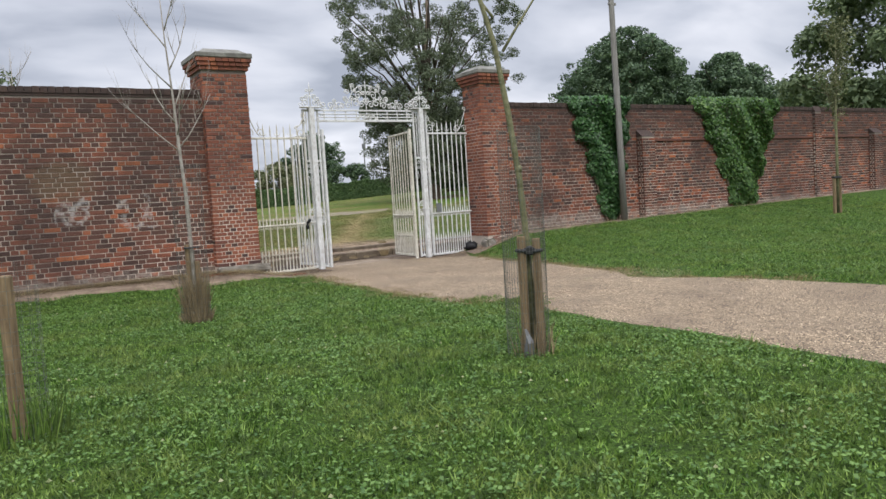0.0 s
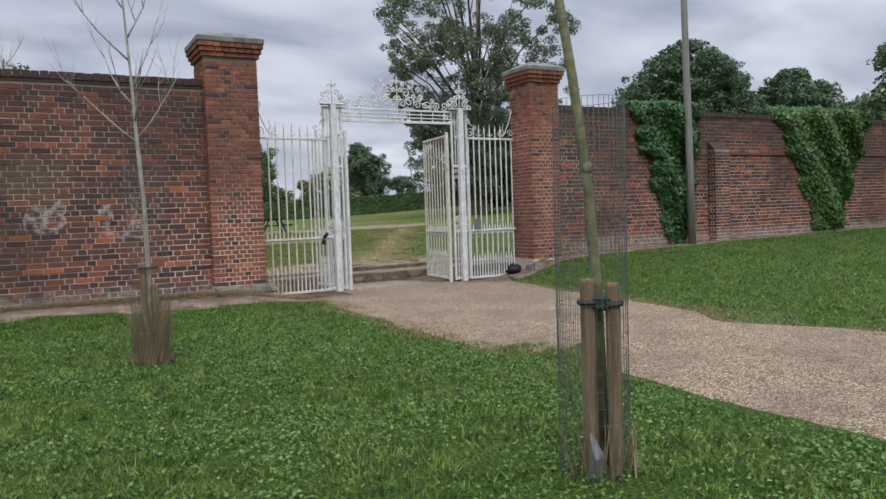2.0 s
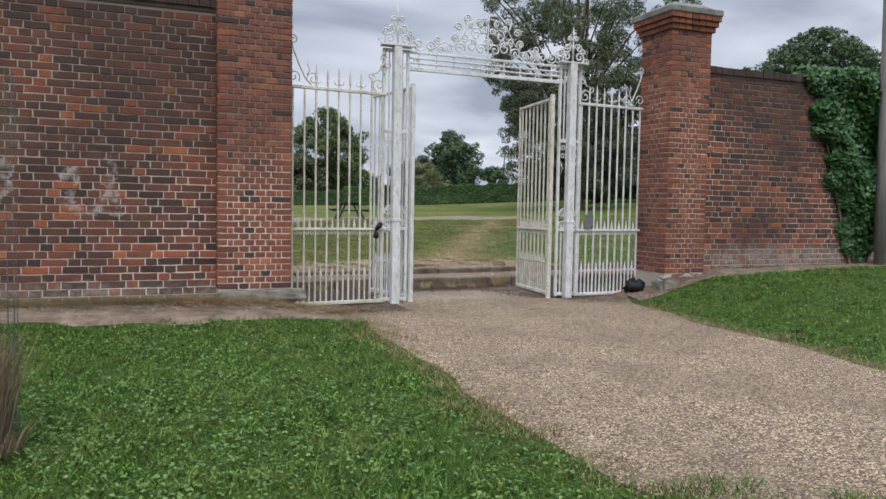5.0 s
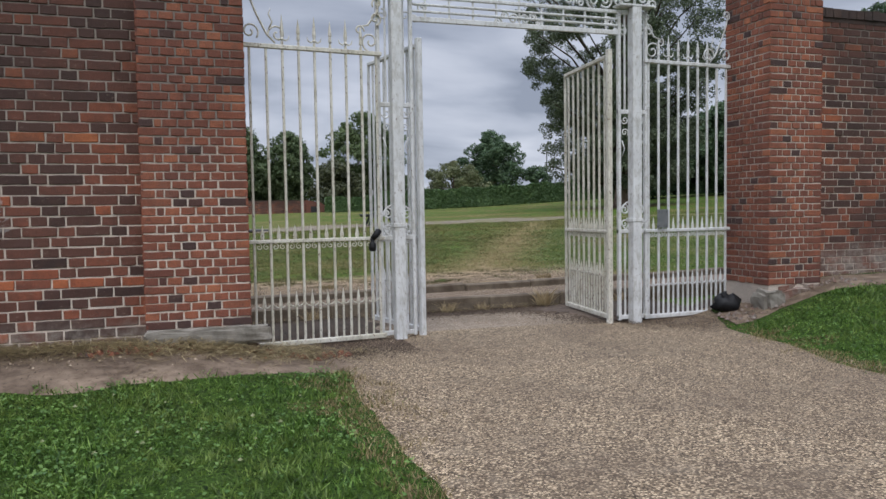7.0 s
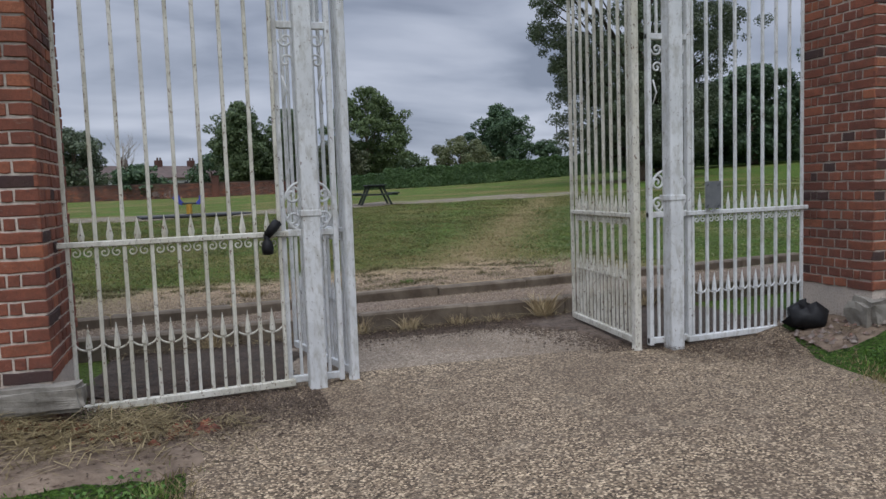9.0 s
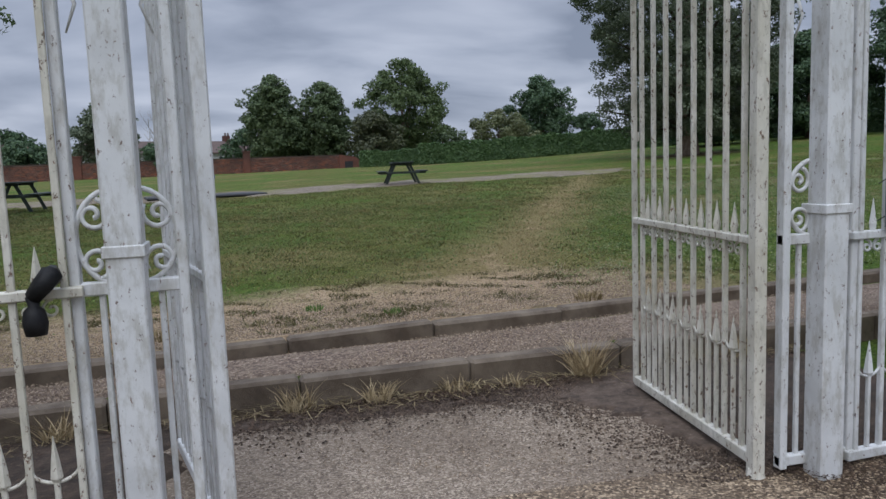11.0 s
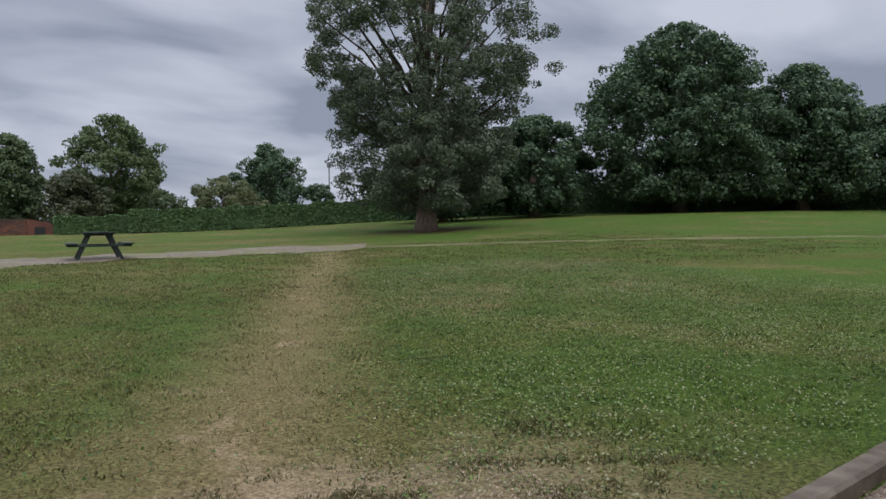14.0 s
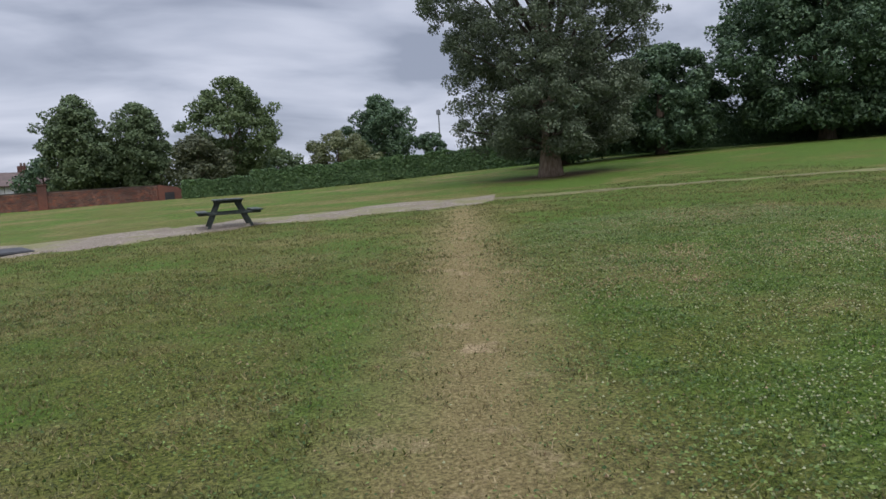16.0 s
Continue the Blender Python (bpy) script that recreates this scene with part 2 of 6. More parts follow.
M_GREY = simple("grey_steel", (0.14, 0.145, 0.15), (0.20, 0.205, 0.21), 8, 0.5, 0.3)


def paint_mat(name, dull, bright, chips):
    k = Nodes(name, 0.55, 0, 0.4)
    c = k.ramp(k.noise(4, 5), (0.3, dull), (0.65, bright))
    c = k.mix(k.ramp(k.noise(26, 5, 0.7, stretch=(1, 1, 0.35)), (0.48, 0.0), (0.64, 0.5)), c, (0.30, 0.28, 0.225))
    rust = k.ramp(k.noise(55, 7, 0.75, stretch=(1, 1, 0.6)), (chips, 0.0), (chips + 0.035, 0.9))
    c = k.mix(rust, c, k.ramp(k.noise(60, 3), (0.3, (0.05, 0.03, 0.022)), (0.7, (0.17, 0.085, 0.045))))
    k.colour(c)
    k.rough(k.ramp(rust, (0.0, 0.5), (1.0, 0.9)))
    k.bump(k.noise(70, 4), 0.25, 0.003)
    return k.mat


M_PAINT = paint_mat("chipped_white_paint", (0.53, 0.535, 0.53), (0.68, 0.685, 0.68), 0.605)
M_PAINT_OLD = paint_mat("yellowed_flaking_paint", (0.47, 0.44, 0.345), (0.66, 0.635, 0.56), 0.575)


def leaf_mat(name, a, b, c, gloss=0.55, trans=0.25, dry=None, shade=0.45):
    k = Nodes(name, gloss, 0, 0.35)
    col = k.ramp(k.island(), (0.0, a), (0.55, b), (1.0, c))
    col = k.mix(k.ramp(k.noise(0.7, 3), (0.35, 0.0), (0.7, 0.45)), col, a)
    if dry:
        col = k.mix(k.ramp(k.noise(1.4, 6, 0.7, stretch=(1, 1, 0)), (0.45, 0.0), (0.60, 0.85)), col, dry)
        # dark noise patches paint small shadows between grass clumps into the colour
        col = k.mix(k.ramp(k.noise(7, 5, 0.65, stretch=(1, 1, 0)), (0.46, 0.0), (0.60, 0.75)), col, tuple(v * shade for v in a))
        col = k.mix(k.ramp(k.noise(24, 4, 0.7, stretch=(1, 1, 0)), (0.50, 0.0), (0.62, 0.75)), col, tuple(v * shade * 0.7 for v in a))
    k.colour(col)
    t = k.n.new("ShaderNodeBsdfTranslucent")
    k.l.new(col, t.inputs[0])
    m = k.n.new("ShaderNodeMixShader")
    m.inputs[0].default_value = trans
    out = k.n["Material Output"]
    k.l.new(k.bsdf.outputs[0], m.inputs[1])
    k.l.new(t.outputs[0], m.inputs[2])
    k.l.new(m.outputs[0], out.inputs[0])
    return k.mat


M_LEAF_GREY = leaf_mat("grey_green_leaves", (0.068, 0.089, 0.051), (0.116, 0.146, 0.086), (0.203, 0.236, 0.146), 0.6, 0.22)
M_LEAF_DARK = leaf_mat("dark_leaves", (0.039, 0.073, 0.036), (0.073, 0.123, 0.059), (0.14, 0.207, 0.098), 0.6, 0.2)
M_LEAF_MID = leaf_mat("mid_leaves", (0.06, 0.091, 0.039), (0.099, 0.138, 0.06), (0.159, 0.203, 0.091), 0.65, 0.22)
M_LEAF_LIGHT = leaf_mat("light_leaves", (0.060, 0.092, 0.034), (0.102, 0.142, 0.052), (0.155, 0.198, 0.078), 0.65, 0.25)
M_LEAF_PALE = leaf_mat("pale_leaves", (0.09, 0.11, 0.045), (0.15, 0.165, 0.075), (0.23, 0.24, 0.12))
M_LEAF_RED = leaf_mat("olive_leaves", (0.050, 0.062, 0.030), (0.082, 0.092, 0.044), (0.128, 0.132, 0.062))
M_IVY = leaf_mat("ivy_leaves", (0.022, 0.062, 0.020), (0.048, 0.125, 0.036), (0.10, 0.21, 0.062), 0.4)
M_IVY2 = leaf_mat("ivy_bright_leaves", (0.034, 0.083, 0.02), (0.071, 0.159, 0.037), (0.161, 0.27, 0.064), 0.4)
M_HEDGE = leaf_mat("hedge_leaves", (0.046, 0.092, 0.032), (0.088, 0.158, 0.054), (0.150, 0.235, 0.082))
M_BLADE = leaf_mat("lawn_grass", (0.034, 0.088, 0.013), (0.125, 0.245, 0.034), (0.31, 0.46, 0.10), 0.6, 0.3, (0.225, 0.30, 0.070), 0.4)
M_WEED = leaf_mat("broadleaf_weeds", (0.044, 0.105, 0.020), (0.110, 0.205, 0.040), (0.18, 0.29, 0.072), 0.5, 0.25)
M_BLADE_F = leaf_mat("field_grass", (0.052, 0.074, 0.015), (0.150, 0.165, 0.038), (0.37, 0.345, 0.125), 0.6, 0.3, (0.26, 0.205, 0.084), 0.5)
M_BLADE_D = leaf_mat("dry_grass", (0.115, 0.086, 0.040), (0.25, 0.19, 0.092), (0.46, 0.37, 0.20), 0.7, 0.2)
M_CLOVER = leaf_mat("clover_flowers", (0.17, 0.20, 0.085), (0.27, 0.285, 0.145), (0.46, 0.455, 0.29), 0.8, 0.2)
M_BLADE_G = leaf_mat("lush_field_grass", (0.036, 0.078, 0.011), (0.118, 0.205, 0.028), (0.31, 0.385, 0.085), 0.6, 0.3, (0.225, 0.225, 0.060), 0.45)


def gravel_mat(name, tones, scale=95, grass=0.0):
    k = Nodes(name, 0.92, 0, 0.3)
    cell = k.n.new("ShaderNodeTexVoronoi")
    cell.inputs["Scale"].default_value = scale
    k.l.new(k.pos(), cell.inputs["Vector"])
    s = k.n.new("ShaderNodeSeparateColor")
    k.l.new(cell.outputs["Color"], s.inputs[0])
    c = k.ramp(s.outputs[0], *tones)
    c = k.mix(k.ramp(cell.outputs["Distance"], (0.45, 0.0), (0.85, 0.5)), c, (0.07, 0.055, 0.045))
    c = k.mix(k.ramp(k.noise(0.9, 5, 0.6), (0.42, 0.0), (0.64, 0.5)), c, (0.108, 0.078, 0.054))
    c = k.mix(k.ramp(k.noise(24, 4, 0.7), (0.45, 0.0), (0.70, 0.45)), c, (0.085, 0.060, 0.042))
    c = k.mix(k.ramp(k.noise(4.5, 5, 0.7), (0.52, 0.0), (0.75, 0.4)), c, (0.33, 0.265, 0.19))
    if grass:
        c = k.mix(k.ramp(k.noise(0.7, 6, 0.7), (0.50, 0.0), (0.56, grass)), c, k.ramp(k.noise(30, 4), (0.3, (0.05, 0.06, 0.02)), (0.7, (0.26, 0.235, 0.10))))
    k.colour(c)
    k.bump(k.math("SUBTRACT", 1.0, cell.outputs["Distance"]), 0.7, 0.006)
    return k.mat


M_DRIVE = gravel_mat("bound_gravel", ((0.0, (0.026, 0.018, 0.011)), (0.32, (0.112, 0.080, 0.049)), (0.68, (0.280, 0.205, 0.130)), (1.0, (0.69, 0.54, 0.36))), 100)
M_SILL = gravel_mat("pale_apron", ((0.0, (0.115, 0.085, 0.060)), (0.35, (0.23, 0.180, 0.132)), (0.7, (0.33, 0.268, 0.200)), (1.0, (0.48, 0.40, 0.31))), 120)
M_GRAVEL = gravel_mat("loose_gravel", ((0.0, (0.065, 0.042, 0.030)), (0.35, (0.155, 0.108, 0.078)), (0.7, (0.25, 0.185, 0.135)), (1.0, (0.42, 0.335, 0.25))), 85)
M_TRAIL = gravel_mat("grassy_trail", ((0.0, (0.070, 0.086, 0.020)), (0.5, (0.115, 0.128, 0.032)), (1.0, (0.17, 0.168, 0.052))), 30, 0.95)
M_TARMAC = gravel_mat("worn_tarmac", ((0.0, (0.10, 0.082, 0.062)), (0.4, (0.185, 0.155, 0.120)), (0.8, (0.29, 0.245, 0.185)), (1.0, (0.40, 0.34, 0.26))), 30, 0.9)

TRACK_X0, TRACK_Y0, TRACK_S = 2.95, 5.15, 0.534        # the trodden line across the field
K1_S, K2_S = 0.03, 0.11
K1_Y, K2_Y = 1.55, 2.15                               # kerb fronts at x = 0


def ground_mat():
    k = Nodes("turf", 0.95, 0, 0.15)
    x, y, z = k.xyz()
    big = k.noise(0.23, 5, 0.6)
    mid = k.noise(2.2, 6, 0.65)
    fine = k.noise(38, 5, 0.75)
    front = k.ramp(fine, (0.38, (0.008, 0.018, 0.004)), (0.54, (0.052, 0.098, 0.014)), (0.74, (0.115, 0.190, 0.032)))
    field = k.ramp(fine, (0.38, (0.013, 0.022, 0.005)), (0.54, (0.106, 0.122, 0.022)), (0.74, (0.26, 0.250, 0.070)))
    dry = k.ramp(fine, (0.34, (0.080, 0.060, 0.024)), (0.52, (0.22, 0.168, 0.076)), (0.75, (0.42, 0.335, 0.17)))
    green = k.mix(k.math("MULTIPLY", k.math("SUBTRACT", y, 0.5), 0.8, True), front, field)
    dryness = k.math("ADD", k.math("MULTIPLY", big, 0.6), k.math("MULTIPLY", mid, 0.4))
    green = k.mix(k.math("MULTIPLY", k.ramp(dryness, (0.46, 0.0), (0.60, 0.6)), k.math("MULTIPLY", k.math("SUBTRACT", y, 0.5), 0.8, True)), green, dry)
    side = k.math("SUBTRACT", k.math("SUBTRACT", x, TRACK_X0 - TRACK_S * TRACK_Y0), k.math("MULTIPLY", y, TRACK_S))
    lush = k.ramp(k.math("ADD", k.noise(0.35, 4), k.math("MULTIPLY", k.math("MULTIPLY", k.math("SUBTRACT", side, 0.8), 0.4, True), 0.10)), (0.47, 0.0), (0.60, 0.85))
    lush = k.math("MULTIPLY", lush, k.math("MULTIPLY", k.math("SUBTRACT", y, 0.5), 0.8, True))
    green = k.mix(lush, green, k.ramp(fine, (0.36, (0.020, 0.042, 0.006)), (0.72, (0.125, 0.218, 0.026))))
    # trodden line
    off = k.math("ABSOLUTE", k.math("SUBTRACT", x, k.math("ADD", TRACK_X0 - TRACK_S * TRACK_Y0, k.math("MULTIPLY", y, TRACK_S))))
    edge = k.math("ADD", off, k.math("MULTIPLY", k.math("SUBTRACT", mid, 0.5), 0.9))
    worn = k.math("SUBTRACT", 1.0, k.math("DIVIDE", k.math("SUBTRACT", edge, 0.12), 1.05), True)
    worn = k.math("MULTIPLY", worn, k.math("MULTIPLY", k.math("SUBTRACT", y, 1.9), 2.0, True))
    worn = k.math("MULTIPLY", worn, k.math("SUBTRACT", 1.0, k.math("MULTIPLY", k.math("SUBTRACT", y, 21), 0.5, True)))
    col = k.mix(k.math("MULTIPLY", worn, 0.85), green, dry)
    soil = k.ramp(fine, (0.32, (0.19, 0.126, 0.070)), (0.52, (0.40, 0.295, 0.180)), (0.74, (0.62, 0.49, 0.325)))
    # bare ground inside the kerb
    ky = k.math("SUBTRACT", y, k.math("ADD", K2_Y, k.math("MULTIPLY", x, K2_S)))
    inside = k.math("MULTIPLY", k.math("GREATER_THAN", ky, 0.0), k.math("SUBTRACT", 1.0, k.math("DIVIDE", k.math("ADD", ky, k.math("MULTIPLY", k.math("SUBTRACT", k.noise(1.6, 6, 0.7), 0.5), 2.2)), 2.0), True))
    inside = k.math("MULTIPLY", inside, 3.0, True)
    wide = k.math("SUBTRACT", 1.0, k.math("DIVIDE", k.math("SUBTRACT", k.math("ABSOLUTE", k.math("SUBTRACT", x, 0.9)), 1.7), 2.0), True)
    patch = k.math("MULTIPLY", inside, wide)
    patch = k.math("MULTIPLY", patch, k.ramp(k.noise(3.2, 6, 0.7), (0.34, 0.45), (0.46, 1.0)))
    col = k.mix(patch, col, soil)
    col = k.mix(k.math("MULTIPLY", worn, k.ramp(mid, (0.56, 0.0), (0.66, 0.6))), col, soil)
    # dry dust under the lone tree
    tx, ty = k.math("SUBTRACT", x, 23.3), k.math("SUBTRACT", y, 33.25)
    rt = k.math("SQRT", k.math("ADD", k.math("MULTIPLY", tx, tx), k.math("MULTIPLY", ty, ty)))
    dust = k.math("SUBTRACT", 1.0, k.math("DIVIDE", k.math("SUBTRACT", k.math("ADD", rt, k.math("MULTIPLY", k.math("SUBTRACT", mid, 0.5), 3.0)), 1.2), 2.2), True)
    col = k.mix(k.math("MULTIPLY", dust, 0.8), col, (0.15, 0.10, 0.062))
    k.colour(col)
    k.bump(k.noise(55, 5, 0.75), 0.8, 0.03)
    return k.mat


M_TURF = ground_mat()


# ---- mesh helpers ----
class G:
    """Collects vertices and faces."""

    def __init__(self):
        self.v, self.f = [], []

    def add(self, vs, fs):
        o = len(self.v)
        self.v += [tuple(p) for p in vs]
        self.f += [tuple(i + o for i in q) for q in fs]
        return self

    def box(self, x0, x1, y0, y1, z0, z1, b=0.0):
        """A box; with b its edges are chamfered."""
        if b <= 0:
            vs = [(x, y, z) for z in (z0, z1) for y in (y0, y1) for x in (x0, x1)]
            return self.add(vs, [(0, 2, 3, 1), (4, 5, 7, 6), (0, 1, 5, 4), (2, 6, 7, 3), (0, 4, 6, 2), (1, 3, 7, 5)])
        me = bmesh.new()
        bmesh.ops.create_cube(me, size=1.0, matrix=Matrix.Translation(((x0 + x1) / 2, (y0 + y1) / 2, (z0 + z1) / 2)) @ Matrix.Diagonal((x1 - x0, y1 - y0, z1 - z0, 1)))
        bmesh.ops.bevel(me, geom=me.edges[:], offset=b, segments=1, affect="EDGES")
        me.verts.index_update()
        self.add([v.co[:] for v in me.verts], [[v.index for v in q.verts] for q in me.faces])
        me.free()
        return self

    def tube(self, pts, rad, n=6, cap=True, flat=1.0):
        """A tube along pts; rad is one radius or one for each point."""
        pts = [Vector(p) for p in pts]
        rads = rad if isinstance(rad, (list, tuple)) else [rad] * len(pts)
        up = None
        rings = []
        for i, p in enumerate(pts):
            d = (pts[min(i + 1, len(pts) - 1)] - pts[max(i - 1, 0)])
            d = d.normalized() if d.length > 1e-9 else Vector((0, 0, 1))
            if up is None:
                up = Vector((0, 1, 0)) if abs(d.y) < 0.9 else Vector((1, 0, 0))
            s = d.cross(up)
            s = s.normalized() if s.length > 1e-6 else Vector((1, 0, 0))
            up = s.cross(d).normalized()
            rings.append([p + (s * math.cos(a) * flat + up * math.sin(a)) * rads[i] for a in (math.tau * j / n + math.pi / n for j in range(n))])
        vs = [q for r in rings for q in r]
        fs = [(i * n + j, i * n + (j + 1) % n, (i + 1) * n + (j + 1) % n, (i + 1) * n + j) for i in range(len(pts) - 1) for j in range(n)]
        if cap:
            fs += [tuple(range(n - 1, -1, -1)), tuple(range((len(pts) - 1) * n, len(pts) * n))]
        return self.add(vs, fs)

    def spin(self, prof, n=12, at=(0, 0, 0)):
        vs = [(at[0] + r * math.cos(math.tau * j / n), at[1] + r * math.sin(math.tau * j / n), at[2] + z) for r, z in prof for j in range(n)]
        fs = [(i * n + j, i * n + (j + 1) % n, (i + 1) * n + (j + 1) % n, (i + 1) * n + j) for i in range(len(prof) - 1) for j in range(n)]
        fs += [tuple(range(n - 1, -1, -1)), tuple(range((len(prof) - 1) * n, len(prof) * n))]
        return self.add(vs, fs)

    def turned(self, m):
        self.v = [tuple(m @ Vector(p)) for p in self.v]
        return self


def mesh_of(name, g, mat, smooth=False):
    me = bpy.data.meshes.new(name)
    me.from_pydata(g.v, [], g.f)
    me.materials.append(mat)
    if smooth:
        me.polygons.foreach_set("use_smooth", [True] * len(me.polygons))
    me.update()
    return me


def part(name, g, mat, parent=None, label="", smooth=False, kind=""):
    ob = new(name, g if isinstance(g, bpy.types.Mesh) else mesh_of(name, g, mat, smooth))
    if parent:
        ob.parent = parent
    return tagged(ob, label=label, kind=kind)


def thing(name, label, category, group="", kind="", at=(0, 0, 0), rz=0):
    ob = new(name)
    ob.matrix_basis = pose(*at, 0, 0, rz)
    return tagged(ob, label, category, group, kind)


def np_mesh(name, verts, k, mat):
    """A mesh of separate k-sided faces from an array of corners, k after k."""
    n = len(verts) // k
    me = bpy.data.meshes.new(name)
    me.vertices.add(n * k)
    me.vertices.foreach_set("co", np.asarray(verts, dtype=np.float32).ravel())
    me.loops.add(n * k)
    me.loops.foreach_set("vertex_index", np.arange(n * k, dtype=np.int32))
    me.polygons.add(n)
    me.polygons.foreach_set("loop_start", np.arange(0, n * k, k, dtype=np.int32))
    me.materials.append(mat)
    me.update(calc_edges=True)
    return me


def smooth01(v):
    v = np.clip(v, 0, 1)
    return v * v * (3 - 2 * v)


def gz(x, y):
    """Height of the ground."""
    x, y = np.asarray(x, float), np.asarray(y, float)
    field = 0.245 + 0.0125 * np.maximum(y - 2.4, 0) + np.where(x > 0, 0.015, 0.004) * x * smooth01((y - 3) / 8)
    field = field + 0.95 * smooth01((x - 12) / 34) * smooth01((y - 8) / 22) * (1 - smooth01((y - 56) / 12))
    far = np.hypot(x, y)
    field = np.where(far > 75, 0.245 + (field - 0.245) * 75 / np.maximum(far, 75), field)
    left = 0.16 * smooth01((-x - 0.8) / 1.2) * smooth01((y + 2.3) / 1.4) + 0.08 * smooth01((-x - 0.2) / 2) * smooth01((-7 - y) / 2)
    right = 0.36 * smooth01((x - 3.0) / 1.7) * smooth01((y + 5.5) / 5) + 0.016 * np.clip(x - 4.6, 0, 40) * smooth01((y + 14) / 10)
    front = left + right
    k1 = y - (K1_Y + 0.04 + K1_S * x)
    k2 = y - (K2_Y + 0.04 + K2_S * x)
    inner = 0.0 + 0.145 * smooth01(k1 / 0.08)
    inner = inner + (field - 0.145 - 0.015) * smooth01(k2 / 0.08)
    w = smooth01((y - 0.35) / 0.3)
    near = front * (1 - w) + inner * w
    return near


def gz1(x, y):
    return float(gz(x, y))


# ---- ground ----
def spread(lo, hi, fine_lo, fine_hi, step):
    mid = list(np.arange(fine_lo, fine_hi + step / 2, step))
    d, a, out_hi = step, fine_hi, []
    while a < hi:
        d = min(d * 1.25, 60)
        a += d
        out_hi.append(a)
    d, a, out_lo = step, fine_lo, []
    while a > lo:
        d = min(d * 1.25, 60)
        a -= d
        out_lo.append(a)
    return np.array(out_lo[::-1] + mid + out_hi)


def sheet(name, xs, ys, zf, mat):
    xx, yy = np.meshgrid(xs, ys)
    zz = zf(xx, yy)
    n, m = len(xs), len(ys)
    g = G()
    g.v = list(zip(xx.ravel().tolist(), yy.ravel().tolist(), zz.ravel().tolist()))
    g.f = [(j * n + i, j * n + i + 1, (j + 1) * n + i + 1, (j + 1) * n + i) for j in range(m - 1) for i in range(n - 1)]
    return mesh_of(name, g, mat, True)


def rough_z(x, y):
    return 0.012 * (np.sin(x * 2.3 + 1.7 * np.sin(y * 1.1)) + np.sin(y * 2.9 + 1.3 * np.sin(x * 1.7)))


ys_fine = np.concatenate([np.arange(-16, 0.2, 0.2), np.arange(0.2, 4.0, 0.05), np.arange(4.0, 18, 0.25)])
ys_all = np.concatenate([spread(-700, -15.9, -16.2, -16.0, 0.2)[:-1], ys_fine, spread(17.9, 900, 18.0, 18.2, 0.25)[1:]])
ys_all = np.unique(np.round(ys_all, 3))
ground = part("ground", sheet("ground", spread(-700, 700, -12, 14, 0.2), ys_all, lambda x, y: gz(x, y) + rough_z(x, y) * 0.5, M_TURF), None)
tagged(ground, "mown green grass, drier and worn inside the gate", "ground", kind="structure")


def strip(name, left, right, mat, lift, label, kind="structure", ragged=0.05, n=60, across=14, seed=3):
    """A sheet between two lines of (x, y), laid on the ground with uneven edges."""
    rnd = np.random.RandomState(seed)

    def along(line, s):
        line = np.array(line, float)
        d = np.concatenate([[0], np.cumsum(np.hypot(*np.diff(line, axis=0).T))])
        return np.stack([np.interp(s * d[-1], d, line[:, i]) for i in (0, 1)], 1)

    s = np.linspace(0, 1, n)
    a, b = along(left, s), along(right, s)
    wob = lambda: ragged * (np.convolve(rnd.randn(n + 4), np.ones(5) / 2.2, "valid")[:n])
    d = (b - a) / np.linalg.norm(b - a, axis=1)[:, None]
    a, b = a + d * wob()[:, None], b + d * wob()[:, None]
    w = np.linspace(0, 1, across)[None, :, None]
    p = a[:, None] * (1 - w) + b[:, None] * w
    z = gz(p[..., 0], p[..., 1]) + rough_z(p[..., 0], p[..., 1]) * 0.5 + lift
    z[:, 0] -= lift * 1.6
    z[:, -1] -= lift * 1.6
    g = G()
    g.v = list(zip(p[..., 0].ravel().tolist(), p[..., 1].ravel().tolist(), z.ravel().tolist()))
    g.f = [(i * across + j, i * across + j + 1, (i + 1) * across + j + 1, (i + 1) * across + j) for i in range(n - 1) for j in range(across - 1)]
    return tagged(part(name, g, mat, None, smooth=True), label, "path", kind=kind)


strip("drive", [(-0.75, 0.2), (-0.80, -1.2), (-0.86, -2.7), (-0.88, -4.0), (-0.96, -5.0), (-0.92, -6.2), (-0.58, -6.85), (-0.72, -8.1), (-0.8, -9.6), (-0.9, -13), (-1.2, -22)],
      [(3.6, 0.2), (3.2, -0.6), (3.0, -1.6), (2.84, -2.5), (2.70, -3.8), (2.36, -5.8), (1.92, -6.4), (2.40, -7.3), (2.66, -8.2), (2.75, -10), (2.8, -13), (2.7, -22)],
      M_DRIVE, 0.014, "worn buff bound-gravel drive leading to the gate", ragged=0.022, n=160, across=30)
strip("gate_threshold", [(-1.33, 0.05), (-1.33, K1_Y + 0.02 - 1.33 * K1_S)], [(3.73, 0.05), (3.73, K1_Y + 0.02 + 3.73 * K1_S)], M_SILL, 0.010, "pale gravel apron under the open gate", n=24, across=40, ragged=0.0)
strip("flower_bed", [(-1.33, 0.12), (-1.33, K1_Y - 0.02 - 1.33 * K1_S)], [(-0.02, 0.10), (0.02, K1_Y - 0.02)], M_BED, 0.022, "dark bare earth behind the railing", n=30, across=24, ragged=0.03)
strip("flower_bed", [(2.42, 0.10), (2.46, K1_Y + 0.05)], [(3.73, 0.15), (3.73, K1_Y + 0.09)], M_BED, 0.022, "dark bare earth behind the railing", n=30, across=24, ragged=0.03, seed=6)
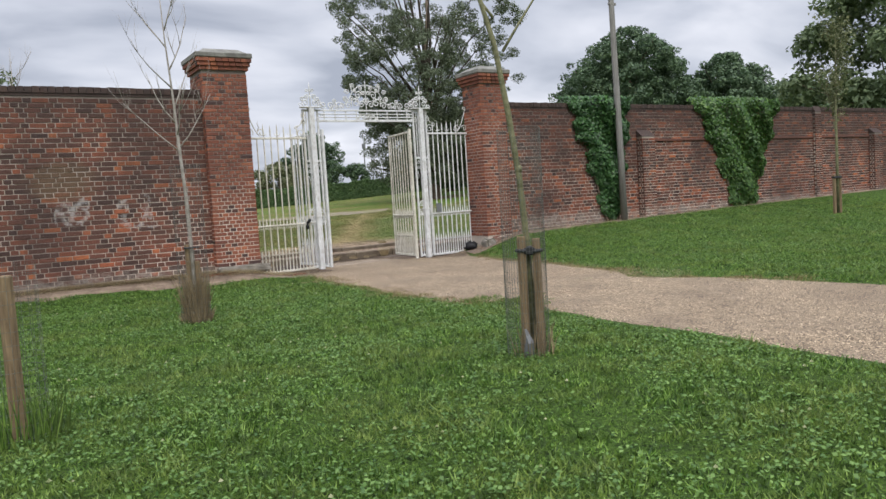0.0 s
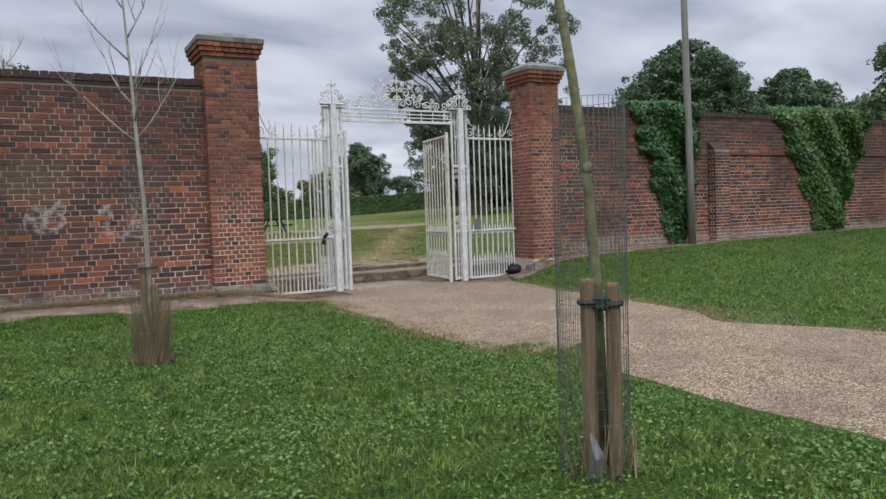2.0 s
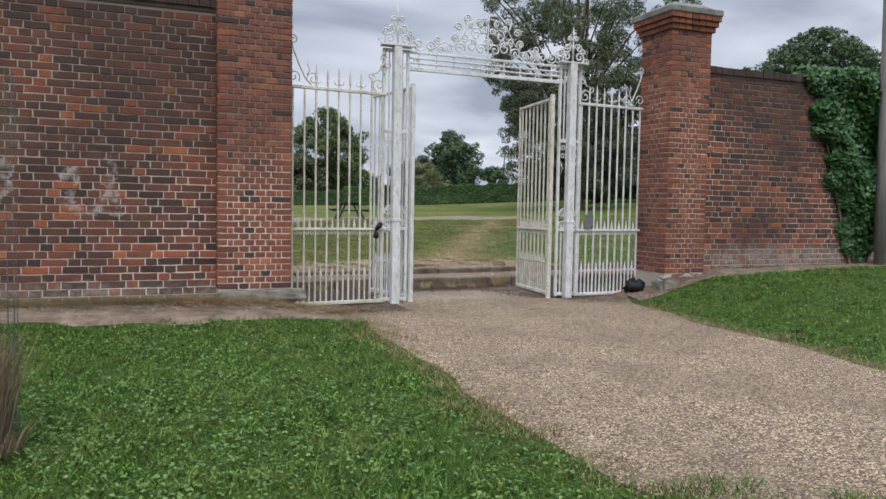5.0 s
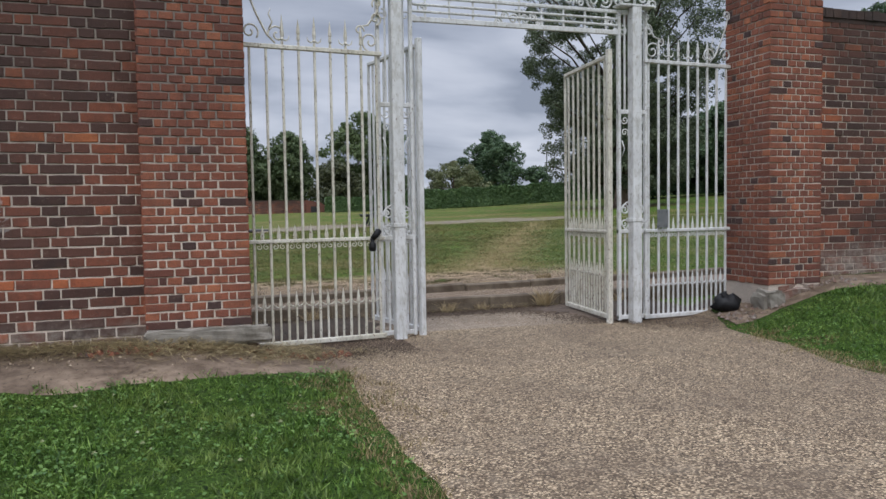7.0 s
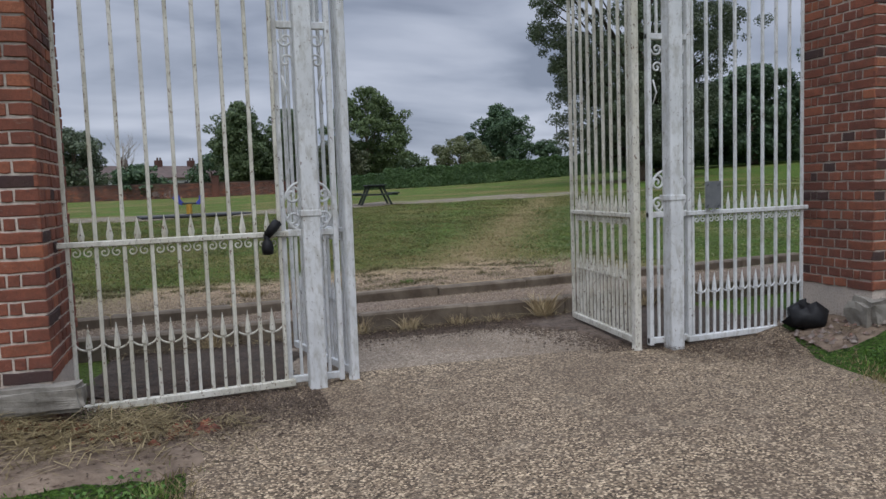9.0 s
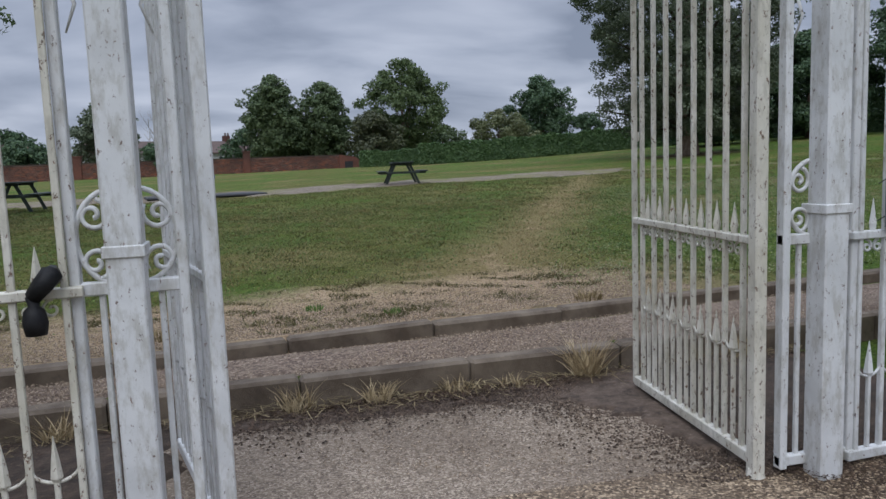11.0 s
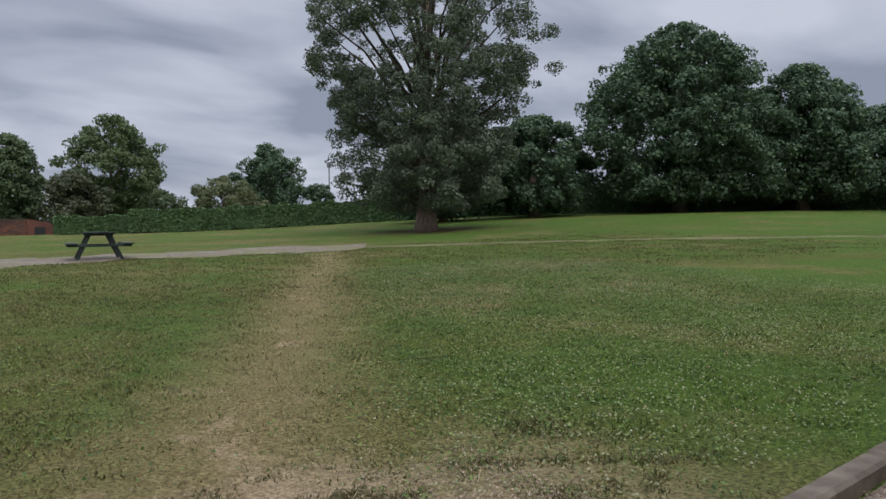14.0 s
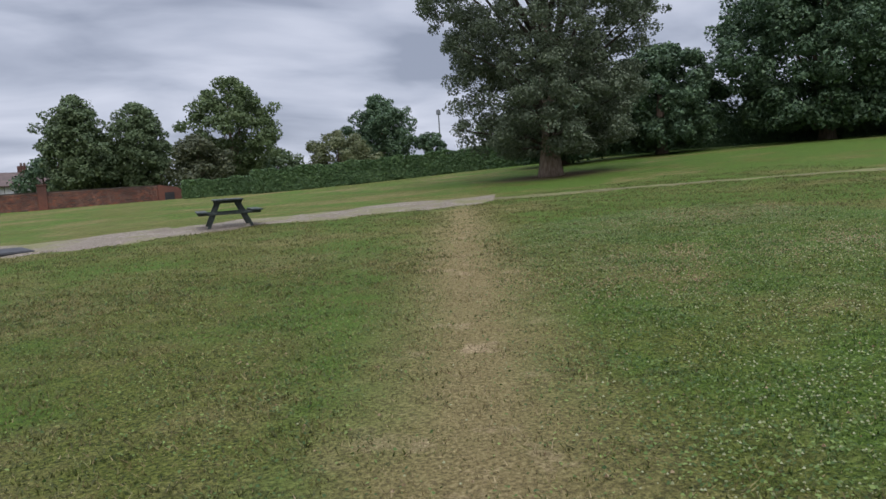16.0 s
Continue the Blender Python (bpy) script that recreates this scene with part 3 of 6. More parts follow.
strip("earth_edge", [(-1.3, K1_Y - 0.30 - 1.3 * K1_S), (0.6, K1_Y - 0.24), (1.6, K1_Y - 0.30), (2.1, K1_Y - 0.45), (3.7, K1_Y - 0.4)], [(-1.3, K1_Y - 0.005 - 1.3 * K1_S), (0.6, K1_Y - 0.005 + 0.6 * K1_S), (1.6, K1_Y - 0.005 + 1.6 * K1_S), (2.1, K1_Y - 0.005 + 2.1 * K1_S), (3.7, K1_Y - 0.005 + 3.7 * K1_S)], M_EARTH, 0.018,
      "dark crumbly earth and litter gathered below the kerb", n=200, across=8, ragged=0.03, seed=12)
strip("earth_edge", [(2.30, 0.12), (2.16, 0.35), (2.12, 0.7), (1.98, 1.0), (1.85, 1.25)], [(2.5, 0.25), (2.5, 0.7), (2.5, 1.2)], M_EARTH, 0.0235, "dark crumbly earth under the open gate leaf", n=90, across=10, ragged=0.03, seed=13)
strip("inner_path", [(-7, K1_Y + 0.13 - 7 * K1_S), (9, K1_Y + 0.13 + 9 * K1_S)], [(-6, K2_Y + 0.03 - 6 * K2_S), (9, K2_Y + 0.03 + 9 * K2_S)],
      M_GRAVEL, 0.012, "loose reddish gravel path between two concrete kerbs", n=120, across=8, ragged=0.0)
strip("soil_strip", [(-11, -0.2), (-4.4, -0.2), (-2.2, -0.2), (-1.3, -0.2), (-0.35, 0.1)], [(-11, -1.3), (-5.3, -1.32), (-3.0, -1.5), (-2.1, -1.5), (-0.68, -1.2)],
      M_SOIL_STRIP, 0.012, "bare dusty soil along the foot of the old wall", ragged=0.06, n=110, across=10)
strip("soil_strip", [(3.4, 0.0), (4.4, 0.07), (9, 0.07), (24, 0.07)], [(3.2, -0.8), (4.6, -0.75), (9, -0.38), (24, -0.3)], M_SOIL_STRIP, 0.012,
      "bare soil along the foot of the brick wall", ragged=0.05, n=120, across=6, seed=5)
strip("tarmac_path", [(-45, 23), (-12, 20.6), (-3.6, 20.8), (0.35, 21.3), (5.3, 22.4), (9.2, 22.9), (13.5, 22.8)], [(-45, 27.5), (-12, 25), (-5, 24.9), (0, 25.4), (6, 26.6), (11, 27.4), (15.5, 26)],
      M_TARMAC, 0.03, "cracked sandy tarmac path crossing the field", ragged=0.45, n=160, across=8, seed=8)
strip("tarmac_path", [(13.4, 23.8), (21.3, 19.0), (30.3, 12.7), (46.3, 3.7)], [(14.2, 24.9), (21.8, 19.6), (30.8, 13.3), (46.8, 4.3)], M_TRAIL, 0.02, "narrow worn path crossing the field", ragged=0.15, n=80, across=6, seed=9)


# ---- kerbs ----
def kerb_line(label, y0, slope, top, x0, x1, depth):
    line = thing("kerb", label, "kerb", kind="structure", at=(0, y0, 0), rz=math.degrees(math.atan(slope)))
    x, L = x0, 0.955
    me = []
    for i in range(3):
        g = G()
        g.box(0.003, L - 0.004, 0, 0.13, -depth, 0, 0.018)
        rnd = random.Random(40 + i)
        g.v = [(a, b + rnd.uniform(-0.004, 0.004), c + rnd.uniform(-0.004, 0.004)) for a, b, c in g.v]
        me.append(mesh_of("kerbstone", g, M_KERB))
    i = 0
    while x < x1:
        k = part("kerbstone", me[i % 3], None, line)
        k.matrix_basis = pose(x, random.uniform(-0.006, 0.006), top + random.uniform(-0.006, 0.006), 0, random.uniform(-0.4, 0.4), random.uniform(-0.3, 0.3))
        x += L
        i += 1


kerb_line("worn concrete kerb stepping up from the gate", K1_Y, K1_S, 0.165, -7.07, 8.5, 0.25)
kerb_line("worn concrete kerb between gravel and field", K2_Y, K2_S, 0.245, -7.09, 8.5, 0.2)


# ---- brickwork ----
COURSE = 0.0805


def brick_shape(w, seed, course=COURSE):
    rnd = random.Random(seed)
    h, d, c = course - 0.0115, 0.0215, 0.004
    x0, x1, z0, z1 = 0.0048, w - 0.0048, 0.0055, 0.0055 + h
    j = lambda s=0.0028: rnd.uniform(-s, s)
    xs = [x0, x0 + (x1 - x0) * 0.3, x0 + (x1 - x0) * 0.66, x1] if w > 0.18 else [x0, x0 + (x1 - x0) * 0.52, x1]
    out = [(x, z0) for x in xs] + [(x, z1) for x in xs[::-1]]
    out = [(x + (j() if xs[0] < x < xs[-1] else rnd.uniform(-0.001, 0.004) * (1 if x == x0 else -1)), z + j()) for x, z in out]
    n = len(out)
    xm, zm = (x0 + x1) / 2, (z0 + z1) / 2
    inn = [(x + (c + 0.001 if x < xm else -c - 0.001) * (abs(x - xm) > 0.3 * w), z + (c if z < zm else -c)) for x, z in out]
    vs = [(x, 0.012, z) for x, z in out] + [(x, -d + 0.018, z) for x, z in out] + [(x, -d + 0.014 + j(0.002), z) for x, z in inn]
    fs = [tuple(range(2 * n, 3 * n))]
    for o in (0, n):
        fs += [(o + i, o + (i + 1) % n, o + n + (i + 1) % n, o + n + i) for i in range(n)]
    return vs, fs


SHAPES = {w: [brick_shape(w, s) for s in range(4)] for w in (0.25, 0.125)}
SHAPES.update({w: [brick_shape(w, s, 0.069) for s in range(4)] for w in (0.2276, 0.1138)})


def brickwork(wall, face, u0, u1, v0, v1, mat, matj, single, seed, bond="flemish", skip=None):
    """Bricks on the face of a wall: face maps (u, out, v) to the wall's space. single says which are parts of their own."""
    rnd = random.Random(seed)
    meshes = {}
    rest = G()
    S, H, course = (0.25, 0.125, COURSE) if bond == "flemish" else (0.2276, 0.1138, 0.069)
    count = 0
    for row in range(int((v1 - v0) / course + 0.01)):
        v = v0 + row * course
        if bond == "flemish":
            u, line = u0 - (0.0 if row % 2 == 0 else 0.1875) - rnd.uniform(0, 0.02), []
            while u < u1 - 0.03:
                w = (S, H)[len(line) % 2] if rnd.random() > 0.12 else rnd.choice((S, H))
                line.append((u, w))
                u += w
        else:
            n = max(int(round(((u1 - u0) - 2 * S) / H)), 0)
            ws = [S] + [H] * n + [S] if row % 2 == 0 else [H, H / 2] + [H] * (n + 1) + [H / 2, H]
            f = (u1 - u0) / sum(ws)
            u, line = u0, []
            for w in ws:
                line.append((u, w * f))
                u += w * f
        for u, w in line:
            lo, hi = max(u, u0), min(u + w, u1)
            if hi - lo < 0.03:
                continue
            u, cut = lo, hi - lo
            w = S if cut > 0.7 * S else H
            if not (skip and skip(u + cut / 2, v)):
                k = rnd.randrange(4)
                m = face @ Matrix.Translation((u, max(min(rnd.gauss(0, 0.0018), 0.003), -0.005), v + rnd.uniform(-0.002, 0.002))) @ Matrix.Rotation(rnd.gauss(0, 0.006), 4, "Y")
                if abs(cut - w) > 0.001:
                    m = m @ Matrix.Diagonal((cut / w, 1, 1, 1))
                if count < 300 and single(u, v):
                    if (w, k) not in meshes:
                        g = G()
                        g.add(*SHAPES[w][k])
                        meshes[(w, k)] = mesh_of("brick", g, mat)
                    b = part("brick", meshes[(w, k)], None, wall)
                    b.matrix_basis = m
                    count += 1
                else:
                    vs, fs = SHAPES[w][k]
                    rest.add([m @ Vector(p) for p in vs], fs)
    if rest.f:
        part("brickwork", rest, matj, wall, kind="stuff")


FACE = Matrix.Identity(4)
LW_LEN, LW_TOP = 12.0, 3.24
# old wall: its face runs from the gate pillar away towards the lawn
wall_left = part("wall_left", G().box(-LW_LEN, 0.0, 0.0, 0.45, -0.5, LW_TOP), M_MORTAR)
wall_left.matrix_basis = pose(-2.15, -0.20, 0.12)
tagged(wall_left, "old soot-darkened red brick garden wall", "wall", kind="structure")
RW_X0 = 4.38
wall_right = part("wall_right", G().box(RW_X0, 36, 0.07, 0.47, -0.6, 3.27), M_MORTAR)
tagged(wall_right, "long weathered red brick garden wall", "wall", kind="structure")


def wall_coping(wall, u0, u1, y0, z0, thick, run, mat):
    """Sloping courses of brick on edge along the top."""
    g = G()
    rnd = random.Random(run)
    u = u0
    while u < u1:
        z = rnd.uniform(-0.006, 0.006)
        g.box(u + 0.004, u + 0.108, y0 - 0.03 + rnd.uniform(-0.006, 0.006), y0 + thick + 0.03, z0 + 0.03, z0 + 0.13 + z)
        u += 0.1125
    g2 = G().box(u0, u1, y0 - 0.012, y0 + thick + 0.01, z0 - 0.02, z0 + 0.06)
    part("coping", g, mat, wall, "dark mossy brick-on-edge coping")
    part("coping_bed", g2, mat, wall)


M_COPING = brick_mat("coping_brick", ((0.0, (0.035, 0.032, 0.030)), (0.6, (0.06, 0.05, 0.045)), (1.0, (0.10, 0.07, 0.055))), True, 0.6)
wall_coping(wall_left, -LW_LEN, -0.02, 0.0, LW_TOP - 0.03, 0.45, 11, M_COPING)
wall_coping(wall_right, RW_X0 + 0.02, 36, 0.07, 3.24, 0.40, 12, M_COPING)
brickwork(wall_left, FACE, -5.3, -0.005, 0.02, LW_TOP - 0.02, M_OLD, M_OLD_J, lambda u, v: u > -2.0 and 0.3 < v < 2.6, 21)
brickwork(wall_right, Matrix.Translation((0, 0.07, 0)), RW_X0 + 0.01, 24, 0.02, 3.24, M_OLD, M_OLD_J, lambda u, v: u < 6.2 and 0.3 < v < 2.5, 22)


def rough_box(x0, x1, y0, y1, z0, z1, amount, seed, cuts=3):
    """A worn block: a box cut finely and pushed about by noise."""
    me = bmesh.new()
    bmesh.ops.create_cube(me, size=1.0, matrix=Matrix.Translation(((x0 + x1) / 2, (y0 + y1) / 2, (z0 + z1) / 2)) @ Matrix.Diagonal((x1 - x0, y1 - y0, z1 - z0, 1)))
    bmesh.ops.bevel(me, geom=me.edges[:], offset=min(x1 - x0, y1 - y0, z1 - z0) * 0.14, segments=2, affect="EDGES")
    bmesh.ops.subdivide_edges(me, edges=me.edges[:], cuts=cuts, use_grid_fill=True)
    for v in me.verts:
        v.co += noise.noise_vector(v.co * 9 + Vector((seed * 3.1, 0, 0))) * amount + noise.noise_vector(v.co * 27 + Vector((0, seed, 0))) * amount * 0.3
    me.verts.index_update()
    g = G().add([v.co[:] for v in me.verts], [[v.index for v in q.verts] for q in me.faces])
    me.free()
    return g


def pillar(name, x0, y0, size, base, shaft, rz, plinth):
    """A square brick gate pillar: x0, y0 its front left corner."""
    p = thing(name, "tall square red brick gate pillar with a stone cap", "pillar", "gate pillars", "structure", (x0, y0, base), rz)
    d = 0.013
    part("core", G().box(d, size - d, d, size - d, -0.45, shaft), M_MORTAR, p)
    front = Matrix.Translation((0, d, 0))
    leftf = Matrix.Translation((d, size, 0)) @ Matrix.Rotation(-math.pi / 2, 4, "Z")
    rightf = Matrix.Translation((size - d, 0, 0)) @ Matrix.Rotation(math.pi / 2, 4, "Z")
    brickwork(p, front, 0.0, size, 0.0, shaft, M_PILLAR, M_PILLAR_J, lambda u, v: v < 2.6, 31 + int(x0), "english")
    brickwork(p, leftf, 0.0, size, 0.0, shaft, M_PILLAR, M_PILLAR_J, lambda u, v: False, 32 + int(x0), "english")
    brickwork(p, rightf, 0.0, size, 0.0, shaft, M_PILLAR, M_PILLAR_J, lambda u, v: False, 33 + int(x0), "english")
    for i, (out, z0, z1) in enumerate(((0.03, 0.0, 0.065), (0.06, 0.07, 0.135), (0.085, 0.14, 0.205))):
        g = G()
        rnd = random.Random(i)
        for side in range(4):
            u = -out
            while u < size + out - 0.01:
                w = min(0.113, size + out - u)
                q = G().box(u + 0.004, u + w - 0.004, -out, 0.08, shaft + z0, shaft + z1, 0.004)
                q.turned(Matrix.Translation((size / 2, size / 2, 0)) @ Matrix.Rotation(side * math.pi / 2, 4, "Z") @ Matrix.Translation((-size / 2, -size / 2, rnd.uniform(-0.002, 0.002))))
                g.add(q.v, q.f)
                u += w
        part("corbel_course", g, M_PILLAR_J, p)
    part("corbel_core", G().box(-0.015, size + 0.015, -0.015, size + 0.015, shaft, shaft + 0.2), M_MORTAR, p)
    o = 0.10
    cap = G().box(-o, size + o, -o, size + o, shaft + 0.207, shaft + 0.30, 0.014)
    part("cap_stone", cap, M_STONE, p, "lichened grey stone cap")
    o = 0.04
    z = shaft + 0.30
    vs = [(-o, -o, z), (size + o, -o, z), (size + o, size + o, z), (-o, size + o, z), (0.1, 0.1, z + 0.09), (size - 0.1, 0.1, z + 0.09), (size - 0.1, size - 0.1, z + 0.09), (0.1, size - 0.1, z + 0.09)]
    part("cap_top", G().add(vs, [(0, 1, 5, 4), (1, 2, 6, 5), (2, 3, 7, 6), (3, 0, 4, 7), (4, 5, 6, 7)]), M_STONE, p)
    if plinth:
        g = rough_box(0.0, size + 0.14, -0.13, 0.05, -0.14, 0.0, 0.020, 5, 7)
        rnd = random.Random(9)
        part("plinth_slab", g, M_CONC, p, "cracked pale concrete plinth slab")
        part("footing", rough_box(0.03, size + 0.03, -0.05, 0.3, -0.30, -0.09, 0.03, 7), M_OLD_J, p)
    else:
        g = rough_box(-0.07, 0.17, -0.07, 0.17, -0.30, -0.05, 0.03, 8)
        part("footing_stone", g, M_CONC, p, "rounded pale stone at the foot of the pillar")
        part("footing", rough_box(0.1, size + 0.02, -0.03, 0.3, -0.35, -0.004, 0.03, 9), M_OLD_J, p)
    return p


pillar("pillar_left", -2.17, -0.375, 0.82, 0.28, 3.51, 0, True)
pillar("pillar_right", 3.73, -0.49, 0.68, 0.37, 3.32, 0, False)


# ---- the gate ----
def scroll_pts(cx, cz, r, turns, start, hand=1, tail=None, n=26, y=0.0):
    """A spiral in the upright plane, from its eye outwards."""
    pts = []
    for i in range(n + 1):
        s = i / n
        a = start + hand * turns * math.tau * s
        rr = r * (0.16 + 0.84 * s)
        pts.append((cx + rr * math.cos(a), y, cz + rr * math.sin(a)))
    if tail:
        pts.append((tail[0], y, tail[1]))
    return pts


def scroll(parent, *a, rad=0.008, n=5, **kw):
    return part("scroll", G().tube(scroll_pts(*a, **kw), rad, n), M_PAINT, parent, smooth=True)


def bar(parent, x, z0, z1, r=0.0105, y=0.0, tip=None, name="bar"):
    g = G().box(x - r, x + r, y - r, y + r, z0, z1, 0.003)
    if tip == "spear":
        g.spin([(0.004, 0), (0.016, 0.02), (0.012, 0.06), (0.017, 0.075), (0.013, 0.11), (0.001, 0.19)], 6, (x, y, z1))
    if tip == "barb":
        g.spin([(0.004, 0), (0.020, 0.015), (0.012, 0.03), (0.017, 0.07), (0.012, 0.13), (0.001, 0.22)], 6, (x, y, z1))
        for s in (-1, 1):
            g.tube([(x, y, z1 + 0.02), (x + s * 0.03, y, z1 + 0.005), (x + s * 0.055, y, z1 + 0.02), (x + s * 0.062, y, z1 + 0.05)], [0.007, 0.007, 0.006, 0.002], 5)
    return part(name, g, M_PAINT, parent)


def rail(parent, x0, x1, z, h=0.03, d=0.02, y=0.0, name="rail"):
    return part(name, G().box(x0, x1, y - d, y + d, z - h / 2, z + h / 2, 0.004), M_PAINT, parent)


def infill(parent, xs, top, tips, mid=0.91, low=0.06, dog=0.42, scrolls=True):
    """Bars, spear row at the middle rail and arrow-headed dog bars at the foot."""
    for i, x in enumerate(xs):
        bar(parent, x, low, top, 0.0105, tip=tips[i % len(tips)])
    for a, b in zip(xs, xs[1:]):
        m = (a + b) / 2
        part("spike", G().spin([(0.013, 0), (0.018, 0.03), (0.001, 0.125)], 4, (m, 0, mid + 0.012)), M_PAINT, parent)
        bar(parent, m, low, low + dog - 0.10, 0.0085, name="dog_bar")
        part("arrowhead", G().spin([(0.006, -0.02), (0.019, 0.0), (0.013, 0.05), (0.001, 0.125)], 5, (m, 0, low + dog - 0.10)), M_PAINT, parent)
        w = (b - a) / 2
        part("hoop", G().tube([(a + w * (1 - math.cos(t)), 0, low + dog - 0.06 - 0.055 * math.sin(t)) for t in [math.pi * k / 10 for k in range(11)]], 0.006, 5), M_PAINT, parent, smooth=True)
        if scrolls:
            for s, cx in ((1, a + w * 0.55), (-1, b - w * 0.55)):
                scroll(parent, cx, mid - 0.045, w * 0.40, 1.2, 0.4 if s > 0 else 2.7, s, rad=0.0055, n=4)


def rows(x0, x1, n):
    return [x0 + (x1 - x0) * i / (n - 1) for i in range(n)]


def side_panel(label, x0, x1, y0, y1, top, n, pillar_side):
    L = math.hypot(x1 - x0, y1 - y0)
    p = thing("gate_side_panel", label, "railing", "side panels of the gate", at=(x0, y0, 0), rz=math.degrees(math.atan2(y1 - y0, x1 - x0)))
    p.scale = (1, 1, 1.035)
    rail(p, 0, L, top, 0.035)
    rail(p, 0, L, 0.91, 0.03)
    rail(p, 0, L, 0.05, 0.04)
    xs = rows(0.05, L - 0.05, n)
    tips = {i: ("spear" if i % 2 else "barb") for i in range(n)}
    for i, x in enumerate(xs):
        edge = i < 2 if pillar_side == "left" else i > n - 3
        other = i > n - 2 if pillar_side == "left" else i < 1
        bar(p, x, 0.05, top + (0.0 if edge or other else 0.05), 0.0105, tip=None if edge or other else tips[i])
    for a, b in zip(xs, xs[1:]):
        m = (a + b) / 2
        w = (b - a) / 2
        part("spike", G().spin([(0.013, 0), (0.018, 0.03), (0.001, 0.125)], 4, (m, 0, 0.922)), M_PAINT, p)
        bar(p, m, 0.05, 0.37, 0.0085, name="dog_bar")
        part("arrowhead", G().spin([(0.006, -0.02), (0.019, 0.0), (0.013, 0.05), (0.001, 0.125)], 5, (m, 0, 0.37)), M_PAINT, p)
        part("hoop", G().tube([(a + w * (1 - math.cos(t)), 0, 0.41 - 0.055 * math.sin(t)) for t in [math.pi * k / 10 for k in range(11)]], 0.006, 5), M_PAINT, p, smooth=True)
        for s, cx in ((1, a + w * 0.55), (-1, b - w * 0.55)):
            scroll(p, cx, 0.865, w * 0.40, 1.2, 0.4 if s > 0 else 2.7, s, rad=0.0055, n=4)
    e, s = (0.0, 1) if pillar_side == "left" else (L, -1)
    # tall scrollwork against the pillar, a smaller one against the post
    part("scroll", G().tube([(e + s * 0.02, 0, top + 0.55), (e + s * 0.05, 0, top + 0.42), (e + s * 0.12, 0, top + 0.25), (e + s * 0.20, 0, top + 0.10), (e + s * 0.27, 0, top + 0.03)], [0.004, 0.009, 0.010, 0.010, 0.008], 5), M_PAINT, p, smooth=True)
    scroll(p, e + s * 0.29, top + 0.10, 0.08, 1.3, math.pi / 2, s)
    scroll(p, e + s * 0.06, top + 0.11, 0.075, 1.3, 1.2, -s)
    scroll(p, e + s * 0.05, top + 0.52, 0.05, 1.2, 0.3, s)
    part("scroll", G().tube([(e + s * 0.22, 0, top + 0.14), (e + s * 0.25, 0, top + 0.2), (e + s * 0.22, 0, top + 0.26), (e + s * 0.24, 0, top + 0.31)], [0.008, 0.007, 0.006, 0.002], 5), M_PAINT, p, smooth=True)
    f = L - e
    scroll(p, f - s * 0.10, top + 0.10, 0.085, 1.3, 2.6, s)
    scroll(p, f - s * 0.05, top + 0.30, 0.06, 1.3, 0.4, -s)
    scroll(p, f - s * 0.03, top + 0.43, 0.05, 1.2, 2.6, s)
    part("scroll", G().tube([(f - s * 0.0, 0, top + 0.54), (f - s * 0.03, 0, top + 0.36), (f - s * 0.12, 0, top + 0.24), (f - s * 0.21, 0, top + 0.22)], [0.005, 0.010, 0.010, 0.004], 5), M_PAINT, p, smooth=True)
    scroll(p, f - s * 0.20, top + 0.19, 0.045, 1.1, 0.5, -s)
    return p


old_panel = side_panel("chipped white iron side panel with a padlocked rail by a pillar", -1.345, -0.13, -0.09, 0.02, 2.51, 9, "left")
side_panel("white-painted iron side panel with spear tops by a brick pillar", 2.62, 3.725, 0.03, 0.10, 2.58, 9, "right")


